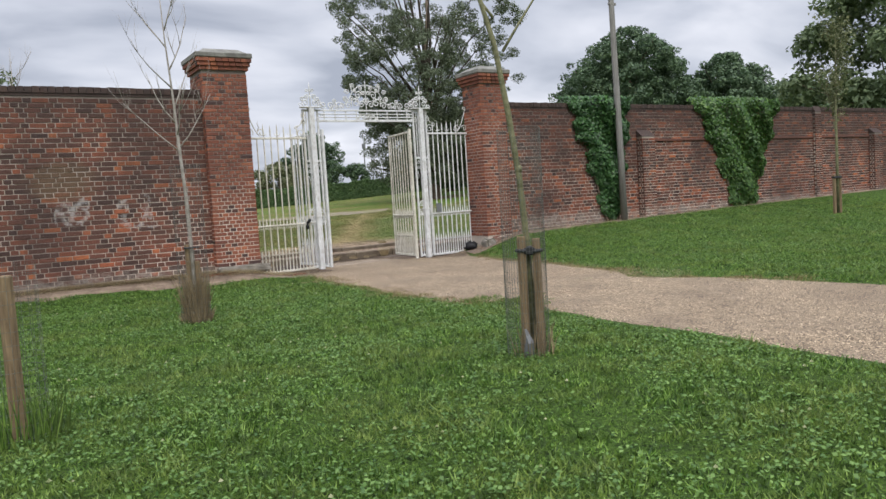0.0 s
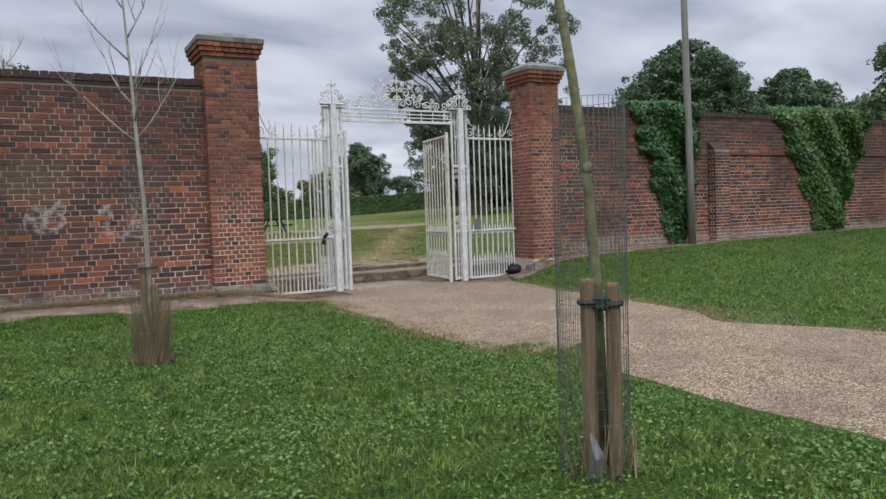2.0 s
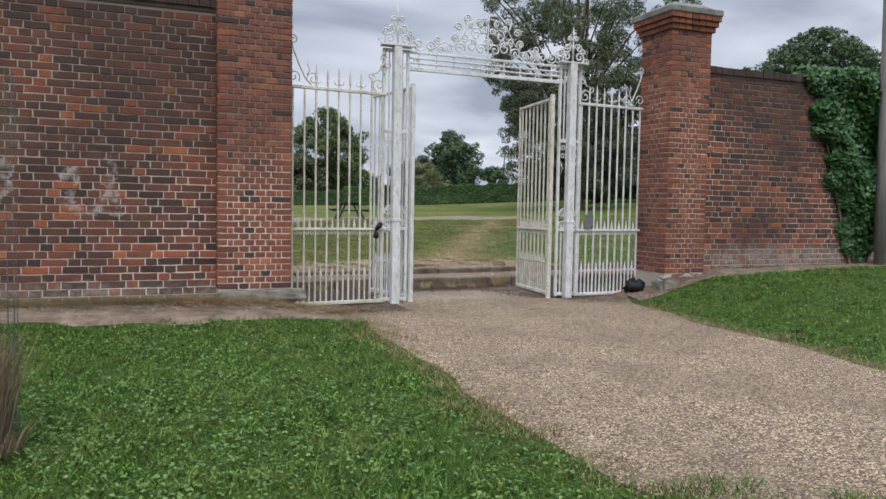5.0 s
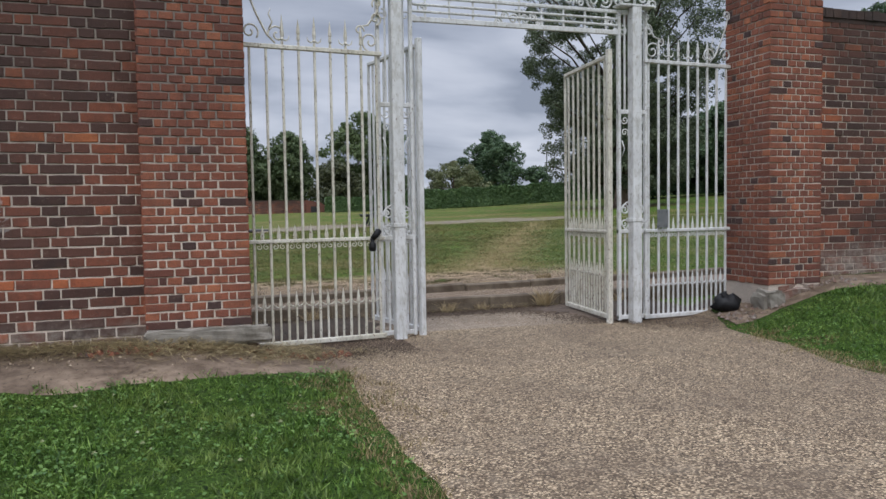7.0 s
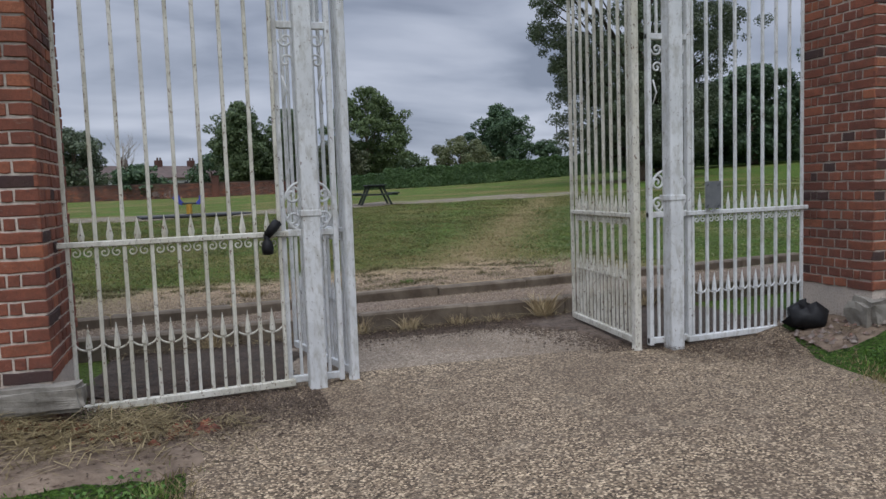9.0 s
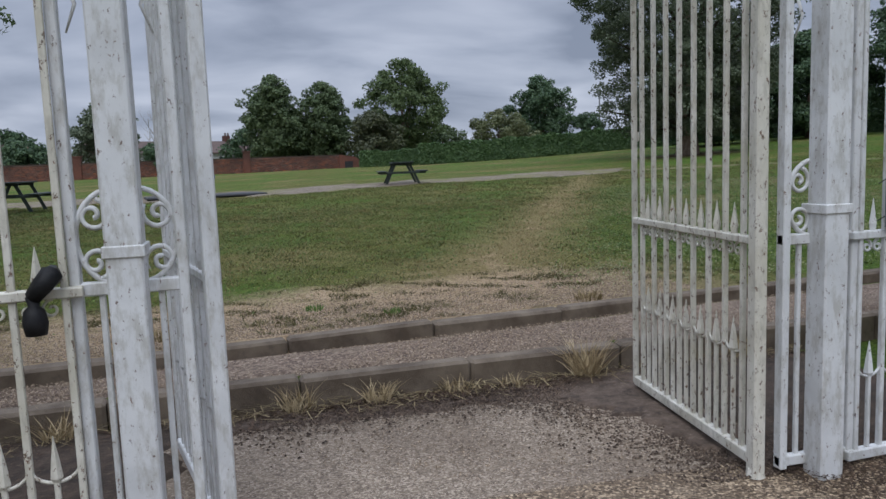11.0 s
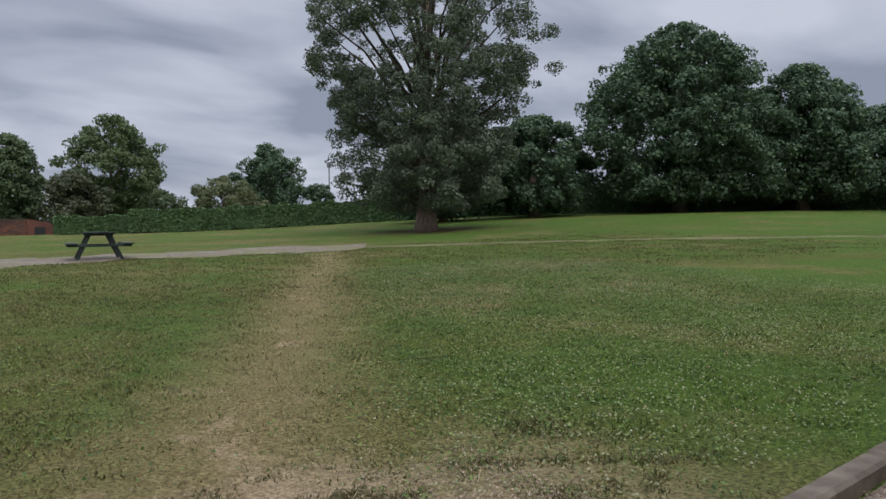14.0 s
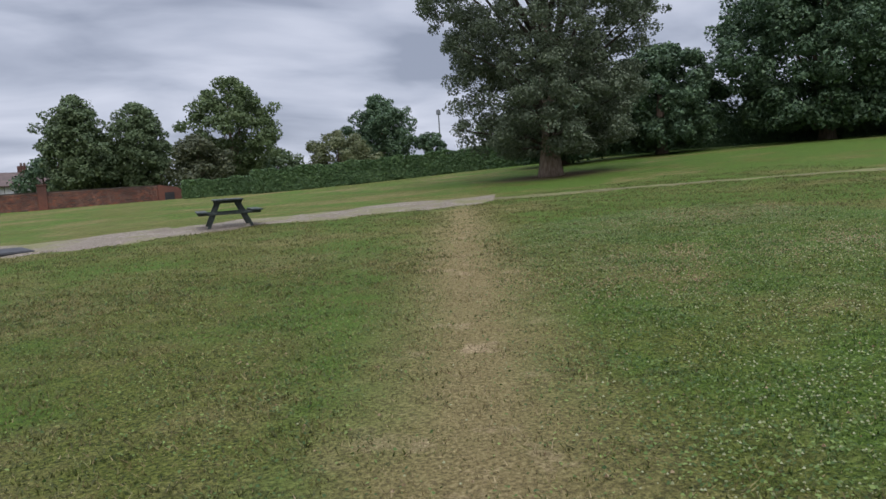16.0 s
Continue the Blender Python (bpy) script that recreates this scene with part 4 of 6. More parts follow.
def gate_post(label, x, inner):
    """A stout square post with a narrow scrolled bay behind it. inner: +1 when the opening lies towards +x."""
    p = thing("gate_post", label, "gate post", "gate posts", at=(x, 0, 0))
    p.scale = (1, 1, 1.035)
    part("shaft", G().box(-0.052, 0.052, -0.052, 0.052, -0.05, 3.08, 0.006), M_PAINT, p)
    for s in (-1, 1):
        part("stile", G().box(s * 0.155 - 0.016, s * 0.155 + 0.016, 0.03, 0.075, 0.03, 3.05, 0.004), M_PAINT, p)
        part("bar", G().box(s * 0.085 - 0.009, s * 0.085 + 0.009, 0.045, 0.063, 0.05, 0.92, 0.003), M_PAINT, p)
        part("bar", G().box(s * 0.085 - 0.009, s * 0.085 + 0.009, 0.045, 0.063, 2.1, 3.02, 0.003), M_PAINT, p)
        for z in (0.985, 1.125):
            scroll(p, s * 0.094, z, 0.050, 1.4, 1.2 if z < 1.05 else -1.2, s if z < 1.05 else -s, rad=0.008, y=0.05)
        for z in (1.88, 2.0):
            scroll(p, s * 0.088, z, 0.042, 1.3, 1.2 if z < 1.95 else -1.2, s, rad=0.007, y=0.05)
        part("scroll", G().tube([(s * (0.030 + 0.115 * math.sin(t)), 0.05, 1.06 + 0.14 * math.cos(t)) for t in [math.pi * k / 16 for k in range(17)]], 0.009, 6), M_PAINT, p, smooth=True)
        part("scroll", G().tube([(s * 0.12, 0.05, 1.8), (s * 0.09, 0.05, 1.72), (s * 0.12, 0.05, 1.64)], [0.007, 0.006, 0.003], 5), M_PAINT, p, smooth=True)
        scroll(p, s * 0.11, 2.86, 0.05, 1.2, 0.4, -s, rad=0.007, y=0.05)
        # finial scrolls
        scroll(p, s * 0.10, 3.17, 0.07, 1.4, math.pi / 2, -s, rad=0.011)
        scroll(p, s * 0.09, 3.28, 0.052, 1.3, 0.2, s, rad=0.010)
        scroll(p, s * 0.05, 3.40, 0.036, 1.3, 2.0, -s, rad=0.009)
        scroll(p, s * 0.16, 3.24, 0.045, 1.3, 2.4, s, rad=0.010)
        scroll(p, s * 0.06, 3.31, 0.042, 1.3, -math.pi / 2, s, rad=0.007)
        scroll(p, s * 0.20, 3.12, 0.05, 1.3, 1.0, -s, rad=0.008)
    for z in (0.06, 0.91, 2.08, 3.04):
        part("cross_bar", G().box(-0.171, 0.171, 0.035, 0.07, z - 0.02, z + 0.02, 0.004), M_PAINT, p)
    part("cap_plate", G().box(-0.20, 0.20, -0.055, 0.085, 3.08, 3.10, 0.003), M_PAINT, p)
    part("strap", G().box(-0.06, 0.06, -0.058, 0.075, 1.005, 1.04, 0.003), M_PAINT, p)
    part("finial", G().spin([(0.012, 0), (0.012, 0.16), (0.026, 0.19), (0.012, 0.22), (0.012, 0.28), (0.022, 0.30), (0.010, 0.34), (0.016, 0.37), (0.001, 0.46)], 8, (0, 0, 3.10)), M_PAINT, p, smooth=True)
    return p


gate_post("white-painted iron gate post with scrolled finial and a padlock", 0.0, 1)
gate_post("white-painted iron gate post with scrolled finial", 2.49, -1)

over = thing("gate_overthrow", "white-painted wrought iron overthrow with a scrolled crest above the gateway", "overthrow", at=(0, 0.05, 0))
over.scale = (1, 1, 1.035)
for z, h in ((2.84, 0.045), (2.91, 0.018), (2.97, 0.018), (3.04, 0.03)):
    rail(over, 0.14, 2.35, z, h, 0.016)
for x in rows(0.30, 2.19, 9):
    part("upright", G().box(x - 0.008, x + 0.008, -0.008, 0.008, 2.84, 3.04), M_PAINT, over)
for s in (-1, 1):
    c = 1.245
    for dx, z, r, st, hand in ((0.10, 3.16, 0.075, 0.3, 1), (0.24, 3.19, 0.095, 2.4, -1), (0.17, 3.34, 0.085, 0.2, 1), (0.06, 3.38, 0.05, 2.0, -1), (0.40, 3.14, 0.075, 0.6, 1), (0.33, 3.28, 0.05, 2.4, 1),
                               (0.54, 3.12, 0.055, 2.0, -1), (0.66, 3.10, 0.045, 0.6, 1), (0.12, 3.48, 0.045, 2.2, 1), (0.24, 3.44, 0.04, 0.8, -1), (0.80, 3.13, 0.075, 1.6, 1), (0.95, 3.14, 0.075, 0.4, -1), (1.06, 3.20, 0.06, 2.0, 1), (0.70, 3.22, 0.05, 0.4, -1), (0.47, 3.26, 0.06, 1.2, 1), (0.42, 3.40, 0.055, 2.6, -1), (0.30, 3.52, 0.05, 1.0, 1), (0.98, 2.94, 0.05, 1.0, 1), (1.05, 2.84, 0.04, 2.0, -1), (0.22, 2.87, 0.04, 1.0, 1), (0.06, 2.90, 0.05, 0.6, 1), (0.14, 2.93, 0.04, 2.2, -1),
                               (0.03, 3.24, 0.05, 1.1, 1), (0.20, 3.26, 0.05, 0.1, -1)):
        scroll(over, c + s * dx, z, r, 1.45, st if s > 0 else math.pi - st, hand * s, rad=0.0105)
    part("scroll", G().tube([(c + s * 0.82, 0, 3.06), (c + s * 0.62, 0, 3.20), (c + s * 0.48, 0, 3.16), (c + s * 0.38, 0, 3.26), (c + s * 0.30, 0, 3.40), (c + s * 0.16, 0, 3.52), (c + s * 0.02, 0, 3.54)], 0.009, 5), M_PAINT, over, smooth=True)
    part("leaf", G().tube([(c + s * 0.46, 0, 3.20), (c + s * 0.48, 0, 3.27), (c + s * 0.45, 0, 3.33)], [0.010, 0.014, 0.002], 5), M_PAINT, over)
    part("leaf", G().tube([(c + s * 0.30, 0, 3.42), (c + s * 0.33, 0, 3.50), (c + s * 0.29, 0, 3.55)], [0.010, 0.014, 0.002], 5), M_PAINT, over)
part("crest_spike", G().spin([(0.012, 0), (0.010, 0.42), (0.024, 0.46), (0.012, 0.50), (0.001, 0.60)], 6, (1.245, 0, 3.05)), M_PAINT, over)


def gate_leaf(label, hx, hy, free_x, free_y, flip):
    L = math.hypot(free_x - hx, free_y - hy)
    p = thing("gate_leaf", label, "gate", "gate leaves", at=(hx, hy, 0), rz=math.degrees(math.atan2(free_y - hy, free_x - hx)))
    p.scale = (1, 1, 1.035)
    part("hinge_stile", G().box(-0.03, 0.03, -0.025, 0.025, 0.0, 2.68, 0.006), M_PAINT, p)
    part("free_stile", G().box(L - 0.013, L + 0.013, -0.013, 0.013, 0.05, 2.64, 0.004), M_PAINT, p)
    for z, h in ((2.62, 0.035), (0.91, 0.03), (0.07, 0.045)):
        rail(p, 0.03, L - 0.02, z, h)
    infill(p, rows(0.10, L - 0.10, 8), 2.62, [None], low=0.07, dog=0.50)
    part("latch", G().box(L - 0.012, L + 0.012, -0.024, -0.012, 1.31, 1.36, 0.004).tube([(L + 0.016, 0.0, 1.27), (L + 0.024, 0.0, 1.30), (L + 0.016, 0.0, 1.33), (L + 0.026, 0.0, 1.36), (L + 0.016, 0.0, 1.39)], [0.003, 0.009, 0.006, 0.009, 0.003], 6), M_PAINT, p, "rust-spotted latch plate")
    part("hinge", G().spin([(0.035, 0), (0.04, 0.03), (0.03, 0.07)], 8, (0, 0, -0.03)), M_PAINT, p)
    return p


gate_leaf("white-painted wrought iron gate leaf standing open, paint chipped", 0.235, 0.07, 0.0, 1.10, 1)
old_leaf = gate_leaf("white-painted wrought iron gate leaf swung open, paint chipped", 2.235, 0.07, 2.35, 1.225, -1)
for piece in (*old_panel.children, *old_leaf.children):
    piece.data.materials[0] = M_PAINT_OLD

pad = thing("padlock", "black weatherproof padlock cover hung on the gate rail", "padlock", at=(-0.255, -0.03, 0.90))
part("body", G().spin([(0.0, -0.075), (0.030, -0.07), (0.036, -0.035), (0.030, 0.0), (0.016, 0.015), (0.022, 0.04), (0.0, 0.06)], 10), M_BAG, pad, smooth=True)
part("hood", G().tube([(0.0, 0.0, 0.04), (0.03, -0.01, 0.075), (0.055, 0.0, 0.105), (0.05, 0.03, 0.11)], [0.024, 0.030, 0.032, 0.02], 8), M_BAG, pad, smooth=True)

bag = G().spin([(0.0, 0.0), (0.17, 0.0), (0.20, 0.05), (0.17, 0.12), (0.10, 0.17), (0.0, 0.18)], 14, (0, 0, 0))
rb = random.Random(4)
bag.v = [(a * rb.uniform(0.55, 1.0), b * rb.uniform(0.4, 0.8), c * rb.uniform(0.6, 1.2)) for a, b, c in bag.v]
bag_ob = part("black_bag", bag, M_BAG, None, smooth=True)
bag_ob.matrix_basis = pose(3.52, -0.12, gz1(3.52, -0.12) + 0.01)
tagged(bag_ob, "crumpled black plastic bag lying by the gate railing", "bag")


# grey plate wired to the side panel
plate = thing("plate_sign", "small blank grey metal plate wired to the railing", "sign", at=(2.815, -0.004, 0.97))
part("panel", G().box(-0.065, 0.065, -0.003, 0.003, 0, 0.19, 0.0015), M_GREY, plate)
for z in (0.022, 0.168):
    for s in (-1, 1):
        part("tie_wire", G().tube([(s * 0.045 - 0.012, -0.005, z - 0.012), (s * 0.045, -0.009, z), (s * 0.045 + 0.012, 0.03, z + 0.02), (s * 0.045, 0.055, z)], 0.0025, 5), M_RUBBER, plate, "dark tie wire")


# ---- ivy, pole, buttresses on the long wall ----
def leaf_cloud(points, normals, size, rnd, droop=0.0, jitter=0.9, aspect=1.0):
    """Four-cornered leaves at points, facing roughly along normals."""
    n = len(points)
    nn = normals + rnd.randn(n, 3) * jitter
    nn[:, 2] += 0.25
    nn /= np.linalg.norm(nn, axis=1)[:, None] + 1e-9
    ref = rnd.randn(n, 3)
    ref[:, 2] -= droop
    a = ref - nn * np.sum(ref * nn, 1)[:, None]
    a /= np.linalg.norm(a, axis=1)[:, None] + 1e-9
    b = np.cross(nn, a)
    s = (size * rnd.uniform(0.55, 1.25, n))[:, None]
    tip, base = points + a * s, points - a * s * 0.7
    l, r = points + b * s * 0.62 * aspect + nn * s * 0.18, points - b * s * 0.62 * aspect + nn * s * 0.18
    return np.stack([base, r, tip, l], 1).reshape(-1, 3)


def ivy(label, top, foot, z_top, z_foot, mat, n, seed):
    """top, foot: the x range at the wall top and at the ground."""
    rnd = np.random.RandomState(seed)
    p = thing("ivy", label, "ivy", "ivy on the wall", at=((foot[0] + foot[1]) / 2, 0.02, z_foot))
    z = z_foot + (z_top + 0.18 - z_foot) * rnd.rand(n) ** 0.72
    s = np.clip((z - z_foot) / (z_top - z_foot), 0, 1)
    sw = s ** 1.1
    wob = 0.10 * np.sin(z * 7 + seed) + 0.06 * np.sin(z * 17)
    l, r = foot[0] + (top[0] - foot[0]) * sw + wob, foot[1] + (top[1] - foot[1]) * sw - wob
    u = rnd.rand(n)
    x = l + (r - l) * u
    bulge = np.sqrt(np.clip(1 - (2 * u - 1) ** 2, 0, 1)) * (0.18 + 0.22 * s) * (0.75 + 0.25 * np.sin(x * 5 + z * 4))
    edge_top = np.clip((z - z_top) / 0.2, 0, 1)
    y = 0.07 - 0.02 - bulge * (0.55 + 0.45 * rnd.rand(n)) + edge_top * rnd.rand(n) * 0.4
    pts = np.stack([x, y, z], 1)
    nor = np.stack([(u - 0.5) * 1.2, -np.ones(n), 0.5 * np.ones(n)], 1)
    v = leaf_cloud(pts, nor, 0.055, rnd, 0.8, 0.55)
    v -= np.array(p.location)
    part("leaves", np_mesh("ivy_leaves", v, 4, mat), None, p, kind="stuff")
    g = G()
    for k in range(5):
        xa = foot[0] + (foot[1] - foot[0]) * (k + 0.5) / 5
        xb = top[0] + (top[1] - top[0]) * (k + 0.5) / 5
        g.tube([(xa + (xb - xa) * t - p.location[0], 0.0 + 0.02 * math.sin(9 * t + k), (z_top - z_foot) * t - 0.05) for t in (0, 0.2, 0.45, 0.7, 0.95)], [0.03, 0.022, 0.016, 0.01, 0.005], 5)
    part("stems", g, M_BARK, p)


ivy("dense dark green ivy climbing the brick wall behind a pole", (6.68, 8.79), (7.80, 8.25), 3.36, 0.42, M_IVY, 9000, 5)
ivy("bushy bright green ivy spreading up the brick wall", (11.3, 15.1), (12.85, 13.8), 3.42, 0.48, M_IVY2, 12000, 6)


def buttress(x0, x1, top, depth, seed):
    b = thing("buttress", "weathered brick buttress against the long wall", "buttress", "wall buttresses", "structure", (x0, 0.07 - depth, 0.2))
    part("core", G().box(0.012, x1 - x0 - 0.012, 0.012, depth - 0.02, -0.3, top - 0.2), M_MORTAR, b)
    brickwork(b, Matrix.Translation((0, 0.012, 0)), 0, x1 - x0, 0, top - 0.2, M_OLD, M_OLD_J, lambda u, v: v < 2.2, seed, "english")
    brickwork(b, Matrix.Translation((0.012, depth, 0)) @ Matrix.Rotation(-math.pi / 2, 4, "Z"), 0, depth, 0, top - 0.2, M_OLD, M_OLD_J, lambda u, v: False, seed + 1, "english")
    g = G().add([(0, 0, top - 0.2), (x1 - x0, 0, top - 0.2), (x1 - x0, depth - 0.02, top - 0.2), (0, depth - 0.02, top - 0.2), (0, depth - 0.02, top - 0.02), (x1 - x0, depth - 0.02, top - 0.02)],
                [(0, 1, 5, 4), (1, 2, 5), (0, 4, 3), (3, 4, 5, 2), (0, 3, 2, 1)])
    part("weathering", g, M_COPING, b)


buttress(9.02, 9.5, 2.52, 0.22, 51)
buttress(16.9, 17.25, 3.22, 0.10, 53)
buttress(20.1, 20.6, 2.52, 0.22, 55)
ledge = part("ledge", G().box(9.5, 24, 0.032, 0.07, 2.40, 2.465, 0.01), M_OLD_J, wall_right, "projecting brick ledge")

pole = thing("telegraph_pole", "slim weathered wooden pole standing against the ivy", "pole", at=(8.08, -0.32, gz1(8.08, -0.32) - 0.05))
part("shaft", G().tube([(0, 0, 0), (-0.04, 0, 2), (-0.11, 0, 5), (-0.18, 0, 8)], [0.085, 0.08, 0.068, 0.055], 12), M_POLE, pole, smooth=True)
part("bracket", G().box(-0.22, 0.02, -0.03, 0.03, 5.35, 5.41, 0.008), M_POLE, pole)
part("wire", G().tube([(-0.2, 0, 5.38), (-0.26, 0.0, 5.7), (-0.22, 0, 6.4), (-0.1, 0, 7.6)], 0.008, 5), M_RUBBER, pole)


# ---- young trees in wire guards ----
def guard(p, r, h, n, step, lean=0.0, z0=0.0):
    wires = []
    for i in range(n):
        a = math.tau * i / n
        wires.append(G().tube([(r * math.cos(a) * (1 + 0.04 * math.sin(3 * a)), r * math.sin(a), z0), (r * math.cos(a) + lean * 0.5, r * math.sin(a), z0 + h / 2), (r * math.cos(a) + lean, r * math.sin(a), z0 + h)], 0.0015, 4, False))
    z = z0 + 0.03
    while z < z0 + h:
        o = lean * (z - z0) / h
        wires.append(G().tube([(r * math.cos(math.tau * k / 20) + o, r * math.sin(math.tau * k / 20), z) for k in range(21)], 0.0013, 4, False))
        z += step
    mesh_guard = part("wire_guard", wires[-1], M_WIRE, p, "rusty welded wire mesh guard")
    for w in wires[:-1]:
        part("wire", w, M_WIRE, mesh_guard)
    return mesh_guard


def stake(p, x, y, h, r=0.042):
    g = G().tube([(x, y, -0.1), (x, y, h - 0.01), (x, y, h)], [r, r * 0.97, r * 0.86], 10)
    return part("stake", g, M_STAKE, p, "rough round wooden stake")


def tuft(p, n, r, h, seed, mat, splay=0.16):
    rnd = random.Random(seed)
    g = G()
    for i in range(n):
        a, q = rnd.uniform(0, math.tau), r * math.sqrt(rnd.random())
        x, y, hh = q * math.cos(a), q * math.sin(a), h * rnd.uniform(0.4, 1.1)
        dx, dy = rnd.gauss(0, splay) * hh + x * 0.2, rnd.gauss(0, splay) * hh + y * 0.2
        w = 0.0035
        g.add([(x - w, y, 0), (x + w, y, 0), (x + dx * 0.5 + w * 0.7, y + dy * 0.5, hh * 0.65), (x + dx * 0.5 - w * 0.7, y + dy * 0.5, hh * 0.65), (x + dx, y + dy, hh)], [(0, 1, 2, 3), (3, 2, 4)])
    return part("dry_grass", g, mat, p, kind="stuff")


def twigs(g, start, d, length, r, depth, rnd, leafpts=None, spread_=0.55, up=0.15):
    pts, rad = [Vector(start)], [r]
    d = Vector(d).normalized()
    n = 4
    for i in range(n):
        d = (d + Vector((rnd.gauss(0, 0.10), rnd.gauss(0, 0.10), rnd.gauss(0, 0.06) + up * 0.3))).normalized()
        pts.append(pts[-1] + d * length / n)
        rad.append(r * (1 - 0.72 * (i + 1) / n))
    g.tube(pts, rad, 5 if r < 0.02 else 7)
    if leafpts is not None and depth <= 1:
        leafpts += [p[:] for p in pts[1:]]
    if depth > 0:
        for k in range(rnd.choice((2, 3, 3))):
            i = rnd.choice((1, 2, 2, 3))
            side = Vector((rnd.gauss(0, 1), rnd.gauss(0, 1), rnd.uniform(0.0, 0.7))).normalized()
            twigs(g, pts[i], (d * (1 - spread_) + side * spread_), length * rnd.uniform(0.5, 0.72), rad[i] * 0.7, depth - 1, rnd, leafpts, spread_, up)


# dead sapling beside the drive lawn
M_STALK = leaf_mat("brown_stalks", (0.13, 0.098, 0.055), (0.25, 0.19, 0.11), (0.42, 0.33, 0.20), 0.8, 0.1)
rnd = random.Random(12)
sap = thing("sapling", "bare dead sapling in a wire guard with dry grass", "tree", "young trees", at=(-3.66, -4.82, gz1(-3.66, -4.82)))
g = G()
g.tube([(0.0, 0, 0), (0.0, 0, 0.9), (-0.01, 0, 1.5), (-0.04, 0.0, 2.05), (-0.06, 0, 2.6), (-0.10, 0, 3.3), (-0.13, 0, 4.2)], [0.026, 0.023, 0.021, 0.018, 0.013, 0.008, 0.003], 8)
for z, sx, sy, L in ((2.02, -0.62, 0.1, 0.8), (2.05, 0.52, -0.1, 0.75), (2.35, -0.35, 0.45, 0.7), (2.5, 0.4, 0.35, 0.65), (2.75, -0.5, -0.2, 0.7), (2.95, 0.45, 0.0, 0.7), (3.2, -0.3, 0.3, 0.6), (3.4, 0.32, -0.2, 0.55), (2.2, 0.1, -0.6, 0.6)):
    twigs(g, (-0.04 - 0.04 * (z - 2), 0, z), (sx, sy, 0.55), L, 0.0095, 2, rnd, None, 0.42, 0.5)
part("trunk", g, M_BARK_D, sap, "pale grey bare trunk and twigs", smooth=True)
guard(sap, 0.17, 1.85, 22, 0.05)
stake(sap, -0.045, 0.02, 0.92, 0.032)
stake(sap, 0.045, -0.03, 0.72, 0.032)
part("tie", G().tube([(0.085 * math.cos(a), 0.05 * math.sin(a), 0.88) for a in [math.tau * k / 12 for k in range(13)]], 0.012, 6), M_RUBBER, sap, "black rubber tree tie")
tuft(sap, 700, 0.12, 0.60, 3, M_STALK, 0.16)
tuft(sap, 240, 0.18, 0.16, 4, M_STALK, 0.3)

# living sapling passed close by
sap2 = thing("sapling", "young mossy-barked tree tied to two stakes in a wire guard", "tree", "young trees", at=(-2.36, -9.54, gz1(-2.36, -9.54)), rz=-45)
g = G()
g.tube([(0.0, 0.06, 0), (-0.015, 0.06, 0.8), (-0.045, 0.05, 1.3), (-0.10, 0.03, 1.8), (-0.17, 0, 2.3), (-0.30, 0, 2.8), (-0.45, 0, 3.5), (-0.56, 0, 4.2)], [0.028, 0.0255, 0.0235, 0.0225, 0.020, 0.016, 0.009, 0.004], 10)
rnd = random.Random(8)
lp = []
for z, x, sx, sy, L in ((2.25, -0.11, 0.55, 0.1, 0.9), (2.5, -0.17, -0.6, 0.2, 0.8), (2.9, -0.27, 0.5, -0.3, 0.8), (3.2, -0.33, -0.5, 0.0, 0.7), (3.5, -0.38, 0.4, 0.3, 0.6)):
    twigs(g, (x, 0, z), (sx, sy, 0.8), L, 0.012, 2, rnd, lp, 0.4, 0.4)
part("trunk", g, M_BARK_Y, sap2, "mossy green-brown trunk and branches", smooth=True)
lp = np.array(lp)
rn = np.random.RandomState(3)
lp = np.repeat(lp[lp[:, 2] > 2.9], 2, axis=0) + rn.randn(len(np.repeat(lp[lp[:, 2] > 2.9], 2, axis=0)), 3) * 0.05
part("leaves", np_mesh("leaves", leaf_cloud(lp, np.tile([0, 0, 1.0], (len(lp), 1)), 0.035, rn, 0.5), 4, M_LEAF_MID), None, sap2, kind="stuff")
part("knot", G().spin([(0.0235, 0), (0.028, 0.012), (0.029, 0.025), (0.0245, 0.05)], 10, (-0.050, 0.048, 1.36)), M_BARK_Y, sap2, smooth=True)
guard(sap2, 0.158, 1.68, 42, 0.075, 0.01).location.x = -0.04
stake(sap2, -0.052, -0.01, 0.885, 0.034)
stake(sap2, 0.056, 0.0, 0.865, 0.034)
part("tie", G().tube([(-0.052 + 0.038 * math.cos(a), -0.01 + 0.038 * math.sin(a), 0.78) for a in [math.tau * k / 14 for k in range(15)]], 0.014, 6).tube([(0.056 + 0.038 * math.cos(a), 0.038 * math.sin(a), 0.775) for a in [math.tau * k / 14 for k in range(15)]], 0.014, 6).box(-0.03, 0.05, -0.042, -0.026, 0.755, 0.80, 0.004), M_RUBBER, sap2, "black rubber tree tie")
part("tie_buckle", G().box(-0.016, 0.036, -0.05, 0.02, 0.745, 0.81, 0.01), M_RUBBER, sap2)
part("root_bag", G().tube([(-0.03, -0.08, 0.0), (-0.02, -0.09, 0.1), (-0.05, -0.08, 0.2)], [0.04, 0.035, 0.012], 7), M_GREY, sap2, "torn grey plastic watering tube")
tuft(sap2, 50, 0.15, 0.28, 5, M_STALK)

